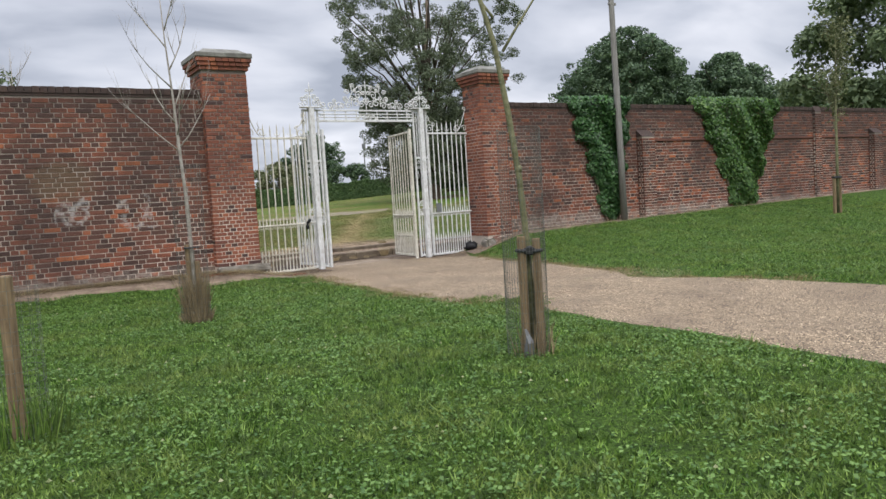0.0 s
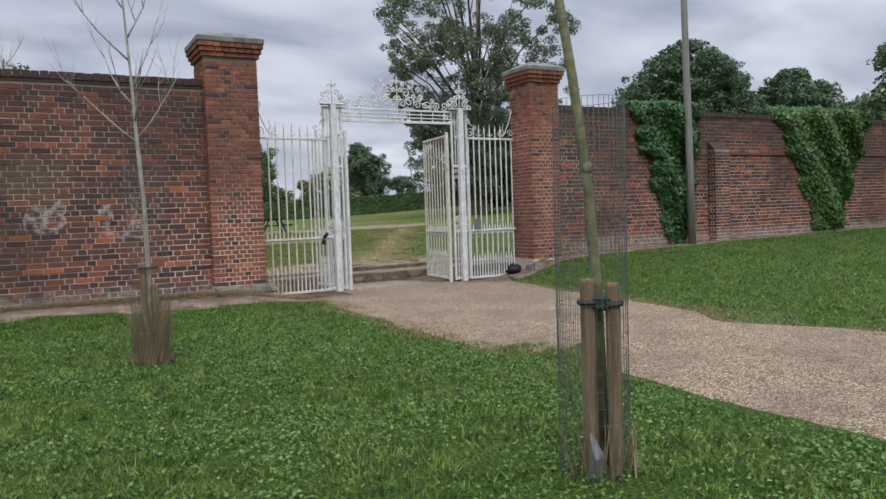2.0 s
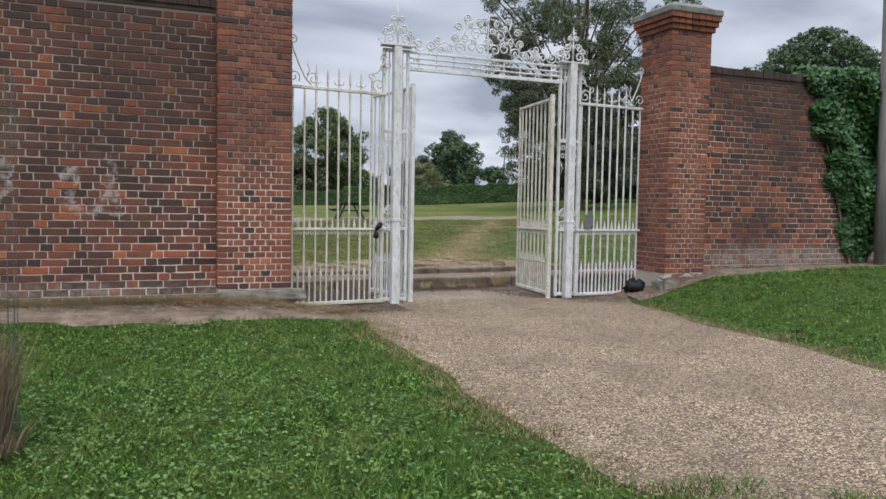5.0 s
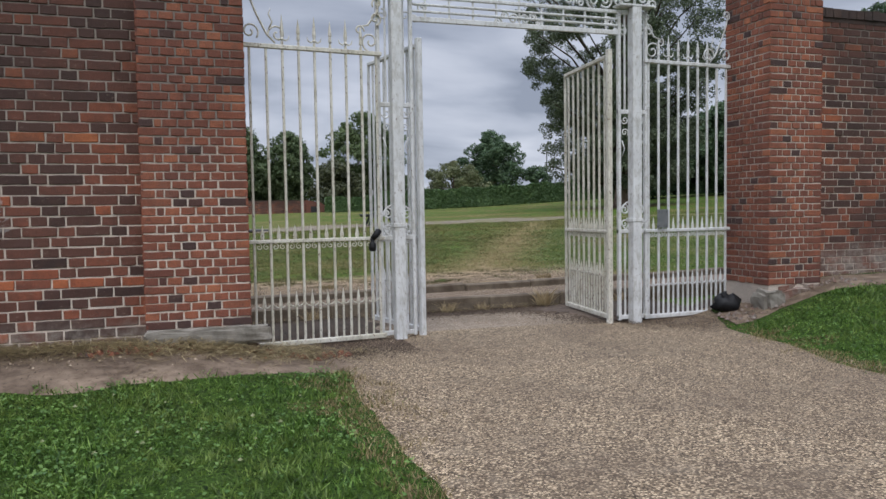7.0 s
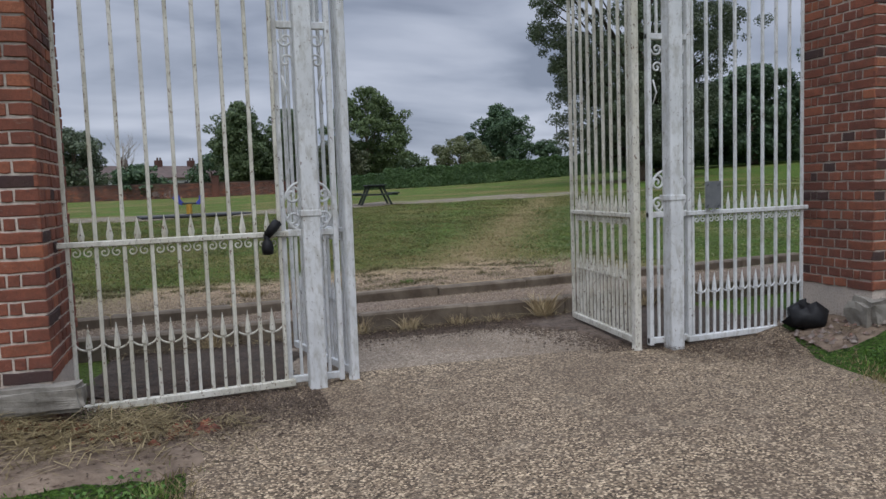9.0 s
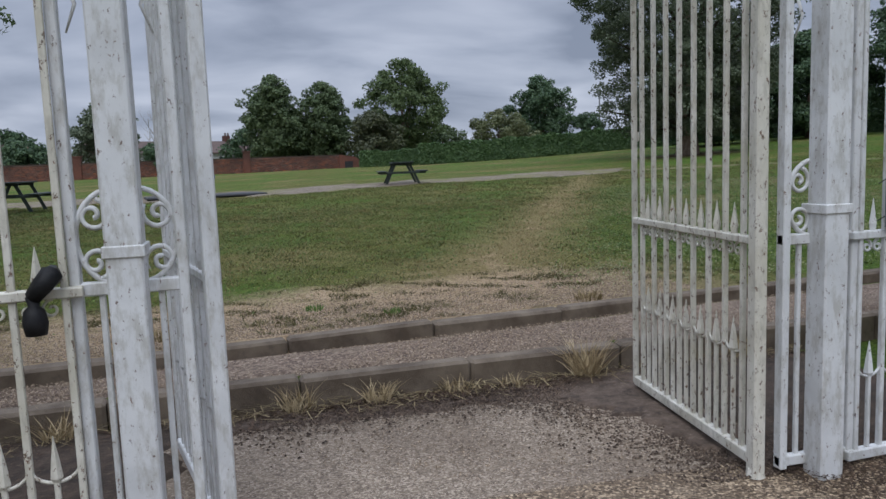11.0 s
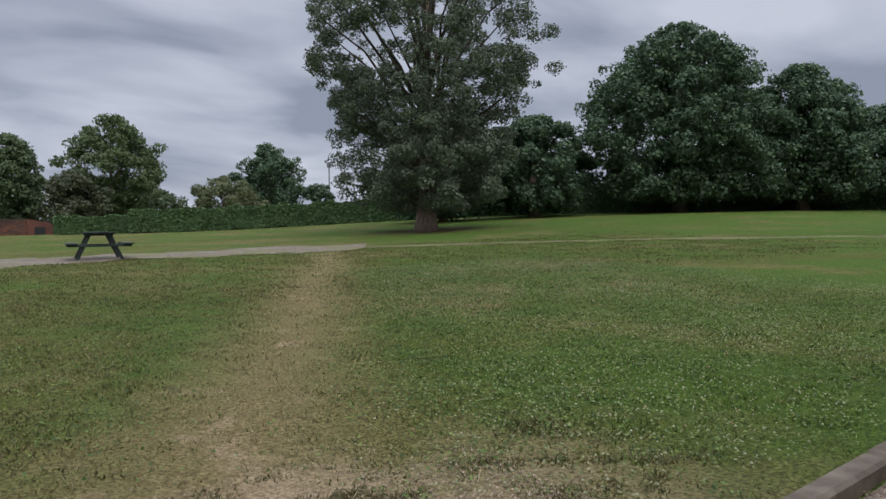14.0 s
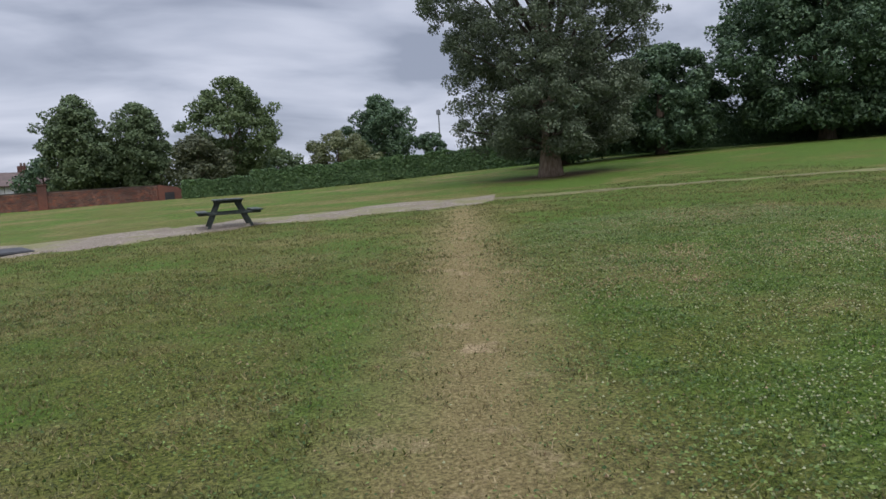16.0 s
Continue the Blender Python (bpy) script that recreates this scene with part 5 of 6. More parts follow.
# bare top of a sapling behind the old wall
sap4 = thing("sapling", "bare twiggy sapling behind the old wall", "tree", "young trees", at=(-4.9, 3.2, gz1(-4.9, 3.2)))
g = G()
g.tube([(0, 0, 0), (0.02, 0, 1.6), (0, 0, 3.0), (0.03, 0, 4.5)], [0.03, 0.024, 0.016, 0.003], 7)
rnd = random.Random(44)
for z in (2.3, 2.7, 3.0, 3.2, 3.4, 3.6, 3.8):
    a = rnd.uniform(0, math.tau)
    twigs(g, (0.01, 0, z), (math.cos(a) * 0.6, math.sin(a) * 0.6, 0.9), 0.75, 0.009, 2, rnd, None, 0.42, 0.4)
part("trunk", g, M_BARK_D, sap4, smooth=True)

bare = thing("tree", "bare leafless tree in front of the houses", "tree", "distant trees", at=(-7.9, 76, gz1(-7.9, 76)))
g = G()
g.tube([(0, 0, -0.2), (0.1, 0, 1.6), (0, 0, 3.0), (0.2, 0, 5.4)], [0.16, 0.12, 0.08, 0.02], 8)
rnd = random.Random(91)
for k in range(13):
    a = rnd.uniform(0, math.tau)
    twigs(g, (0.05, 0, rnd.uniform(1.6, 4.4)), (math.cos(a) * 0.8, math.sin(a) * 0.8, 0.8), 2.2, 0.045, 2, rnd, None, 0.45, 0.3)
part("trunk", g, M_BARK_D, bare, smooth=True)

# stake with wire at the lawn's edge
st = thing("tree_guard", "leaning wooden stake and wire guard with weeds round it", "tree guard", at=(-5.72, -9.1, gz1(-5.72, -9.1)))
stake(st, 0.0, 0.0, 0.93, 0.045)
guard(st, 0.16, 1.0, 16, 0.075)
tuft(st, 200, 0.26, 0.30, 6, M_BLADE)

# thin leafy sapling further along the wall
sap3 = thing("sapling", "thin leafy young tree tied to two stakes on the rising lawn", "tree", "young trees", at=(12.4, -3.3, gz1(12.4, -3.3)))
g = G()
g.tube([(0, 0, 0), (0.03, 0, 1.4), (0.02, 0, 2.6), (0.1, 0, 4.6)], [0.04, 0.034, 0.025, 0.005], 8)
lp = []
rnd = random.Random(18)
for z in (1.9, 2.1, 2.4, 2.6, 2.9, 3.2, 3.5, 3.8):
    a = rnd.uniform(0, math.tau)
    twigs(g, (0.03, 0, z), (math.cos(a) * 0.5, math.sin(a) * 0.5, 0.9), 0.9, 0.012, 2, rnd, lp, 0.4, 0.4)
part("trunk", g, M_BARK_Y, sap3, smooth=True)
lp = np.repeat(np.array(lp), 5, axis=0)
lp = lp + rn.randn(len(lp), 3) * 0.10
part("leaves", np_mesh("leaves", leaf_cloud(lp, np.tile([0, 0, 1.0], (len(lp), 1)), 0.045, rn, 0.5), 4, M_LEAF_PALE), None, sap3, kind="stuff")
stake(sap3, -0.12, 0, 0.95)
stake(sap3, 0.12, 0, 0.95)
part("tie", G().box(-0.16, 0.16, -0.05, 0.05, 0.86, 0.92, 0.01), M_RUBBER, sap3)


# ---- trees ----
ROUND = ((0, 0.42), (0.08, 0.72), (0.28, 0.97), (0.5, 1.0), (0.7, 0.87), (0.85, 0.63), (0.95, 0.36), (1, 0.1))
BROAD = ((0, 0.60), (0.06, 0.86), (0.28, 1.0), (0.52, 0.99), (0.72, 0.82), (0.88, 0.54), (0.96, 0.30), (1, 0.1))
WEEPING = ((0, 0.32), (0.03, 0.60), (0.12, 0.66), (0.26, 0.70), (0.38, 0.84), (0.52, 0.96), (0.68, 1.0), (0.85, 0.80), (1, 0.2))


def tree(label, at, height, width, clumps, leaves, leaf, mat, seed, profile=ROUND, clear=0.05, trunk_r=0.3, clump=0.9, group="park trees", limbs=9, name="tree", droop=0.3, bark=None, gaps=0.0, flare=1.4, wave=0.10):
    """A tapered trunk, limbs, and a crown of many small leafy clumps inside an uneven outline."""
    rnd, rn = random.Random(seed), np.random.RandomState(seed)
    x, y = at
    p = thing(name, label, "tree", group, at=(x, y, gz1(x, y)))
    ts, rs = [a for a, b in profile], [b for a, b in profile]
    z0, hz = height * clear, height * (1 - clear)

    def reach(t, a):
        lobes = 1 + wave * math.sin(3 * a + seed + 4 * t) + wave * math.sin(5 * a - 7 * t + 2 * seed) + 0.6 * wave * math.sin(9 * a + 17 * t)
        return width / 2 * float(np.interp(t, ts, rs)) * lobes

    cs = []
    tries = 0
    while len(cs) < clumps and tries < clumps * 12:
        tries += 1
        t, a = rnd.random(), rnd.uniform(0, math.tau)
        full = reach(t, a)
        if rnd.random() > (full / width * 1.9) ** 0.8:
            continue
        r = clump * rnd.uniform(0.6, 1.25) * (0.75 if t > 0.85 else 1.0)
        q = max(full - r * 0.75, 0.0) * rnd.random() ** 0.38
        c = Vector((q * math.cos(a), q * math.sin(a), z0 + hz * min(max(t, r * 0.6 / hz), 1 - r * 0.6 / hz)))
        if gaps and t > 0.30 and noise.noise(c * 0.42 + Vector((seed, 0, 0))) < -0.30 + gaps * min((t - 0.30) * 4, 1):
            continue
        cs.append((c, r))
    g = G()
    lean = Vector((rnd.uniform(-0.03, 0.03), rnd.uniform(-0.03, 0.03), 0)) * height
    top = height * 0.86
    spine = [lean * t + Vector((0, 0, top * t)) + Vector((rnd.gauss(0, 0.006), rnd.gauss(0, 0.006), 0)) * height * (t > 0.1) for t in (0, 0.03, 0.10, 0.25, 0.42, 0.6, 0.8, 1)]
    spine[0].z = -0.2
    g.tube(spine, [trunk_r * k for k in (flare, flare * 0.82, 1.0, 0.86, 0.66, 0.46, 0.26, 0.08)], 12)
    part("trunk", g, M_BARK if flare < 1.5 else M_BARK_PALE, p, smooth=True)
    for c, r in cs[:limbs]:
        g = G()
        t = min(max((c.z / height) * 0.5, clear * 0.9 + 0.04), 0.72)
        b = lean * t + Vector((0, 0, top * t))
        out, up = (c - b) * Vector((1, 1, 0)), Vector((0, 0, c.z - b.z))
        q1 = b + out * 0.26 + up * 0.34 + Vector((rnd.gauss(0, 0.014), rnd.gauss(0, 0.014), 0)) * height
        q2 = b + out * 0.60 + up * 0.74 + Vector((rnd.gauss(0, 0.014), rnd.gauss(0, 0.014), 0)) * height
        g.tube([b, q1, q2, c, c + (c - b) * 0.08], [trunk_r * 0.30, trunk_r * 0.21, trunk_r * 0.13, trunk_r * 0.06, 0.012], 6)
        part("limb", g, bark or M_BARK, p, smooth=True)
    per = leaves / max(len(cs), 1)
    allv = []
    for c, r in cs:
        n = int(per * (r / clump) ** 2) + 6
        u = rn.randn(n, 3)
        u[:, 2] += 0.25
        u /= np.linalg.norm(u, axis=1)[:, None]
        f = 0.88 + 0.16 * np.sin(u[:, 0] * 5.1 + seed + c.x) * np.sin(u[:, 1] * 4.3 + c.z) + 0.14 * np.sin(u[:, 2] * 7 + u[:, 0] * 6 + c.y)
        rad = r * f * (1 - 0.38 * rn.rand(n) ** 2)
        pts = np.array(c[:]) + u * rad[:, None] * np.array([1, 1, 0.72])
        ok = pts[:, 2] > z0 * 0.6
        allv.append(leaf_cloud(pts[ok], u[ok], leaf * 1.22, rn, droop, 0.62))
    part("crown", np_mesh("crown", np.concatenate(allv).reshape(-1, 4, 3)[:, 1:].reshape(-1, 3), 3, mat), None, p, kind="stuff")
    return p


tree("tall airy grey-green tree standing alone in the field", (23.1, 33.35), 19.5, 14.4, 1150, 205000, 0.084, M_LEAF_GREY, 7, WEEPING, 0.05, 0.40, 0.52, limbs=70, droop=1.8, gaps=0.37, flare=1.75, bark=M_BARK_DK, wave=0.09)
tree("large dense dark green broadleaf tree at the field's edge", (44.9, 34.3), 12.9, 13.4, 900, 115000, 0.152, M_LEAF_DARK, 11, BROAD, 0.05, 0.45, 0.74)
tree("spreading dark green tree beside the larger one", (51.9, 29.4), 10.0, 9.6, 560, 66000, 0.155, M_LEAF_DARK, 12, BROAD, 0.05, 0.4, 0.70)
tree("dark low tree behind the lone tree", (37.0, 40.5), 7.0, 9.0, 320, 50000, 0.15, M_LEAF_DARK, 13, BROAD, 0.05, 0.35, 0.70)
tree("dark low tree at the field's edge", (31.0, 43.0), 6.2, 8.0, 140, 30000, 0.17, M_LEAF_DARK, 14, BROAD, 0.04, 0.3, 0.9)
tree("dark tree at the end of the field", (56.5, 20.5), 6.6, 9.5, 150, 30000, 0.18, M_LEAF_DARK, 15, BROAD, 0.04, 0.35, 1.0)
tree("dark tree behind the hedge line", (59, 27), 7.6, 9.0, 150, 30000, 0.18, M_LEAF_DARK, 16, BROAD, 0.04, 0.4, 1.0)
tree("round green tree beyond the far wall", (3.3, 76), 9.4, 6.6, 220, 25000, 0.175, M_LEAF_MID, 21, ROUND, 0.05, 0.3, 0.75, "distant trees")
tree("round green tree beyond the far wall", (8.4, 77), 8.7, 6.6, 220, 24000, 0.175, M_LEAF_MID, 22, ROUND, 0.05, 0.3, 0.75, "distant trees")
tree("broad green tree with a ragged crown beyond the hedge", (17.4, 79.5), 11.2, 10.2, 260, 30000, 0.185, M_LEAF_LIGHT, 23, ROUND, 0.12, 0.30, 0.85, "distant trees", gaps=0.10, limbs=14, wave=0.13)
tree("dark spreading conifer-like tree beyond the hedge", (37.2, 88), 10.3, 9.0, 240, 26000, 0.185, M_LEAF_DARK, 24, ROUND, 0.14, 0.30, 0.8, "distant trees", gaps=0.08, wave=0.15)
tree("low dark tree beside the distant one", (43.0, 87), 5.6, 4.6, 70, 9000, 0.18, M_LEAF_DARK, 29, ROUND, 0.12, 0.2, 0.6, "distant trees", gaps=0.15)
tree("pale green rounded bush beyond the hedge", (28.8, 80.5), 5.6, 8.4, 120, 18000, 0.16, M_LEAF_PALE, 25, ROUND, 0.03, 0.2, 0.8, "distant trees")
tree("olive-leaved shrub beyond the far wall", (12.9, 73), 5.3, 6.0, 100, 14000, 0.16, M_LEAF_RED, 26, ROUND, 0.04, 0.2, 0.75, "distant trees")
tree("grey-green tree beside the houses", (-11.9, 74), 6.8, 6.8, 120, 16000, 0.17, M_LEAF_GREY, 27, ROUND, 0.08, 0.22, 0.8, "distant trees")
tree("dark bush by the far wall", (-17, 67), 3.4, 5.5, 60, 8000, 0.17, M_LEAF_DARK, 28, ROUND, 0.03, 0.2, 0.6, "distant trees")
tree("dark bush in front of the houses", (-6.0, 66), 3.0, 6.0, 60, 9000, 0.17, M_LEAF_DARK, 30, BROAD, 0.03, 0.2, 0.6, "distant trees")
tree("large leafy tree overhanging the end of the wall", (31.5, 4.6), 12.5, 9.0, 200, 34000, 0.165, M_LEAF_MID, 31, ROUND, 0.12, 0.35, 0.9, gaps=0.15, wave=0.14)
tree("leafy drooping tree inside the wall", (-7.0, 13.6), 6.6, 7.0, 160, 24000, 0.085, M_LEAF_MID, 33, ROUND, 0.25, 0.16, 0.6, gaps=0.2, droop=1.5)
for i, (bx, by, bh, bw) in enumerate(((20, 86, 5, 7), (24, 88, 4.4, 7), (33, 86, 5, 6), (11, 84, 5.5, 8), (-22, 80, 5, 7), (48, 78, 6, 10), (-30, 80, 5, 9), (-40, 78, 6, 10), (5, 80, 4.6, 7), (14.5, 78, 4.2, 6), (0.5, 81, 4.5, 6))):
    tree("dull green scrub on the skyline", (bx, by), bh, bw, 70, 5000, 0.22, M_LEAF_MID if i % 2 else M_LEAF_DARK, 60 + i, BROAD, 0.02, 0.2, 0.8, "distant scrub", limbs=2)


def hedge(label, path, width, height, n, mat, seed):
    """A clipped hedge along a line of (x, y)."""
    rn = np.random.RandomState(seed)
    line = np.array(path, float)
    d = np.concatenate([[0], np.cumsum(np.hypot(*np.diff(line, axis=0).T))])
    x0, y0 = path[0]
    p = thing("hedge", label, "hedge", at=(x0, y0, gz1(x0, y0)))
    s = rn.rand(n) * d[-1]
    c = np.stack([np.interp(s, d, line[:, i]) for i in (0, 1)], 1)
    dirn = np.stack([np.interp(s + 0.2, d, line[:, i]) - np.interp(s - 0.2, d, line[:, i]) for i in (0, 1)], 1)
    dirn /= np.linalg.norm(dirn, axis=1)[:, None] + 1e-9
    side = np.stack([dirn[:, 1], -dirn[:, 0]], 1)
    top = rn.rand(n) < 0.35
    w = np.where(top, rn.uniform(-1, 1, n), np.where(rn.rand(n) < 0.75, 1, -1) * (1 - 0.12 * rn.rand(n))) * width / 2
    h = np.where(top, height * (1 - 0.04 * rn.rand(n)), rn.rand(n) * height) + 0.07 * np.sin(s * 1.9) + 0.05 * np.sin(s * 5.3)
    xy = c + side * w[:, None]
    z = gz(c[:, 0], c[:, 1]) + h
    nor = np.concatenate([side * np.where(top, 0, np.sign(w))[:, None], np.where(top, 1.0, 0.2)[:, None]], 1)
    v = leaf_cloud(np.concatenate([xy, z[:, None]], 1), nor, 0.11, rn, 0.2, 0.6) - np.array(p.location)
    part("leaves", np_mesh("hedge", v, 4, mat), None, p, kind="stuff")
    g = G()
    m = 30
    ss = np.linspace(0, d[-1], m)
    cc = np.stack([np.interp(ss, d, line[:, i]) for i in (0, 1)], 1)
    for a, b in zip(cc, cc[1:]):
        za, zb = gz1(*a) - p.location[2], gz1(*b) - p.location[2]
        t = (b - a) / np.linalg.norm(b - a)
        q = np.array([t[1], -t[0]]) * width * 0.42
        a, b = a - np.array(path[0]), b - np.array(path[0])
        vs = [(*(a + q), za - 0.2), (*(a - q), za - 0.2), (*(b - q), zb - 0.2), (*(b + q), zb - 0.2), (*(a + q), za + height * 0.9), (*(a - q), za + height * 0.9), (*(b - q), zb + height * 0.9), (*(b + q), zb + height * 0.9)]
        g.add(vs, [(4, 5, 6, 7), (0, 3, 7, 4), (1, 5, 6, 2)])
    part("inner_growth", g, mat, p)


hedge("long clipped dark green hedge across the field", [(14.4, 59.0), (20, 57), (27, 53.8), (33, 51), (39, 48), (43, 45.6)], 1.8, 1.66, 36000, M_HEDGE, 3)
hedge("darker shorter hedge beside the far wall", [(9.9, 62.0), (14.6, 60.6)], 1.6, 1.3, 8000, M_HEDGE, 4)
hedge("tall dark hedge under the trees", [(39, 47), (50, 40), (58, 28), (64, 14), (67, 0)], 2.5, 2.6, 22000, M_LEAF_DARK, 5)

# ---- far wall, houses ----
far_wall = part("wall_far", G().box(-34, 8.3, 64.0, 64.35, 0.4, 2.22), M_MORTAR)
tagged(far_wall, "distant low red brick boundary wall", "wall", kind="structure")
g = G()
rnd = random.Random(77)
for row in range(18):
    u = -34.0 - (0.11 if row % 2 else 0)
    while u < 8.2:
        g.box(u + 0.006, min(u + 0.219, 8.3), 63.985, 64.01, 0.85 + row * 0.075, 0.85 + row * 0.075 + 0.064)
        u += 0.225
part("brickwork", g, M_OLD_J, far_wall, kind="stuff")
for px in (0.2, -13):
    part("pier", G().box(px, px + 0.6, 63.85, 64.4, 0.5, 2.75).box(px - 0.05, px + 0.65, 63.8, 64.45, 2.75, 2.85), M_OLD_J, far_wall)
part("coping", G().box(-34, 8.3, 63.96, 64.4, 2.221, 2.30), M_COPING, far_wall)
shed = thing("brick_bunker", "low sloping red brick structure with a dark opening", "ruin", at=(8.3, 63.6, 0.85))
part("body", G().add([(0, 0, 0), (2.6, 0, 0), (2.6, 1.2, 0), (0, 1.2, 0), (0, 0, 1.45), (1.4, 0, 1.2), (2.6, 0, 0.35), (0, 1.2, 1.45), (1.4, 1.2, 1.2), (2.6, 1.2, 0.35)],
                    [(0, 1, 6, 5, 4), (3, 7, 8, 9, 2), (4, 5, 8, 7), (5, 6, 9, 8), (1, 2, 9, 6), (0, 4, 7, 3)]), M_OLD_J, shed)
# no hole is cut: a black slab on the face imitates its shade
part("opening", G().box(0.45, 1.15, -0.02, 0.1, 0.25, 0.85), M_RUBBER, shed, "flat black slab standing in for a shaded opening")


def house(x, y, rz, w, d, eave, ridge, label):
    h = thing("house", label, "house", "terraced houses", at=(x, y, 0.5), rz=rz)
    part("wall", G().box(0, w, 0, d, -1, eave), M_RENDER, h)
    part("roof", G().add([(-0.2, -0.3, eave), (w + 0.2, -0.3, eave), (w + 0.2, d / 2, ridge), (-0.2, d / 2, ridge), (-0.2, d + 0.3, eave), (w + 0.2, d + 0.3, eave), (-0.2, -0.3, eave + 0.15), (w + 0.2, -0.3, eave + 0.15)],
                         [(6, 7, 2, 3), (0, 1, 7, 6), (3, 2, 5, 4), (0, 6, 3, 4), (1, 5, 2, 7)]), M_ROOF, h)
    c = part("chimney", G().box(w - 0.6, w + 0.1, d / 2 - 0.4, d / 2 + 0.4, ridge - 0.6, ridge + 0.7), M_OLD_J, h)
    for k in (0.2, 0.6):
        part("chimney_pot", G().spin([(0.13, 0), (0.11, 0.35)], 8, (w - 0.55 + k, d / 2, ridge + 0.7)), M_ROOF, c)
    for wx in (0.2 * w, 0.62 * w):
        win = part("window", G().box(wx, wx + 1.2, -0.03, 0.05, eave - 1.6, eave - 0.4), M_GLASS, h)
        part("frame", G().box(wx - 0.08, wx, -0.06, 0.04, eave - 1.68, eave - 0.32).box(wx + 1.2, wx + 1.28, -0.06, 0.04, eave - 1.68, eave - 0.32).box(wx + 0.56, wx + 0.64, -0.06, 0.04, eave - 1.6, eave - 0.4)
             .box(wx, wx + 1.2, -0.06, 0.04, eave - 1.68, eave - 1.6).box(wx, wx + 1.2, -0.06, 0.04, eave - 0.4, eave - 0.32), M_RENDER, win)


for i in range(5):
    house(-15.2 + i * 3.9, 88 + i * 2.6, 34, 4.6, 7, 2.9, 4.6, "white rendered terraced house with a brown tiled roof")
for i in range(2):
    house(-36 + i * 6.2, 84 + i * 1.0, 10, 5.8, 7, 2.8, 4.6, "pale house with a brown tiled roof")

mast = thing("mast", "thin grey mast beyond the trees", "mast", at=(50.5, 99, 0.5))
part("shaft", G().tube([(0, 0, 0), (0, 0, 10.4)], [0.12, 0.08], 8), M_GREY, mast)
part("head", G().box(-0.25, 0.25, -0.2, 0.2, 9.6, 10.3, 0.03), M_GREY, mast)


# ---- picnic tables, spring rider, mat ----
def picnic_table(at, rz):
    p = thing("picnic_table", "dark green timber picnic table with attached benches on the path", "picnic table", "picnic tables", at=(*at, gz1(*at) + 0.03), rz=rz)
    for i in range(5):
        y = -0.36 + i * 0.146
        part("plank", G().box(-0.9, 0.9, y, y + 0.135, 0.71, 0.75, 0.006), M_TABLE, p)
    for s in (-1, 1):
        for k in range(2):
            y = s * 0.70 + (k - 1) * 0.14
            part("bench_plank", G().box(-0.9, 0.9, y, y + 0.13, 0.41, 0.45, 0.006), M_TABLE, p)
        x = s * 0.62
        part("cross_rail", G().box(x - 0.03, x + 0.03, -0.80, 0.80, 0.345, 0.408, 0.006), M_TABLE, p)
        part("top_rail", G().box(x - 0.03, x + 0.03, -0.34, 0.34, 0.645, 0.708, 0.006), M_TABLE, p)
        for q in (-1, 1):
            leg = G()
            a, b = Vector((x + 0.05, q * 0.24, 0.70)), Vector((x + 0.05, q * 0.56, 0.0))
            leg.add([(x + o, yy, zz) for o in (0.035, 0.075) for yy, zz in ((a.y - 0.045, a.z), (a.y + 0.045, a.z), (b.y + 0.045, b.z), (b.y - 0.045, b.z))], [(0, 1, 2, 3), (7, 6, 5, 4), (0, 4, 5, 1), (1, 5, 6, 2), (2, 6, 7, 3), (3, 7, 4, 0)])
            part("leg", leg, M_TABLE, p)
    return p


picnic_table((5.62, 23.6), 83)
picnic_table((-5.4, 18.9), 88)

rider = thing("spring_rider", "blue plastic spring rider on a yellow coil spring", "spring rider", at=(-1.05, 22.0, gz1(-1.05, 22.0) + 0.09), rz=10)
rider.scale = (0.78, 0.78, 0.85)
part("spring", G().tube([(0.11 * math.cos(a), 0.11 * math.sin(a), 0.02 + a * 0.0085) for a in [k * 0.35 for k in range(126)]], 0.022, 5), M_YELLOW, rider, "yellow coil spring", smooth=True)
part("seat", G().box(-0.30, 0.30, -0.11, 0.11, 0.40, 0.47, 0.02), M_TABLE, rider)
for nm, prof in (("head", [(-0.30, 0.36), (-0.44, 0.46), (-0.60, 0.58), (-0.66, 0.66), (-0.58, 0.74), (-0.46, 0.80), (-0.36, 0.74), (-0.34, 0.60), (-0.20, 0.46)]),
                 ("tail", [(0.22, 0.40), (0.34, 0.50), (0.44, 0.62), (0.42, 0.72), (0.54, 0.76), (0.62, 0.66), (0.58, 0.52), (0.42, 0.38)])):
    g, k = G(), len(prof)
    g.add([(x, o, z) for o in (-0.05, 0.05) for x, z in prof], [tuple(range(k)), tuple(range(2 * k - 1, k - 1, -1))] + [(i, (i + 1) % k, k + (i + 1) % k, k + i) for i in range(k)])
    part(nm, g, M_BLUE, rider, "blue animal-shaped plastic panel")
part("handle", G().tube([(-0.30, -0.22, 0.66), (-0.30, 0.22, 0.66)], 0.016, 8), M_YELLOW, rider)
mat_ = part("rubber_mat", G().box(-1.75, 1.75, -0.9, 0.9, 0.0, 0.09, 0.03), M_RUBBER, None)
mat_.matrix_basis = pose(-0.9, 22.2, gz1(-0.9, 22.2), 0, 0, 10)
tagged(mat_, "dark raised rubber safety mat under the spring rider", "mat")


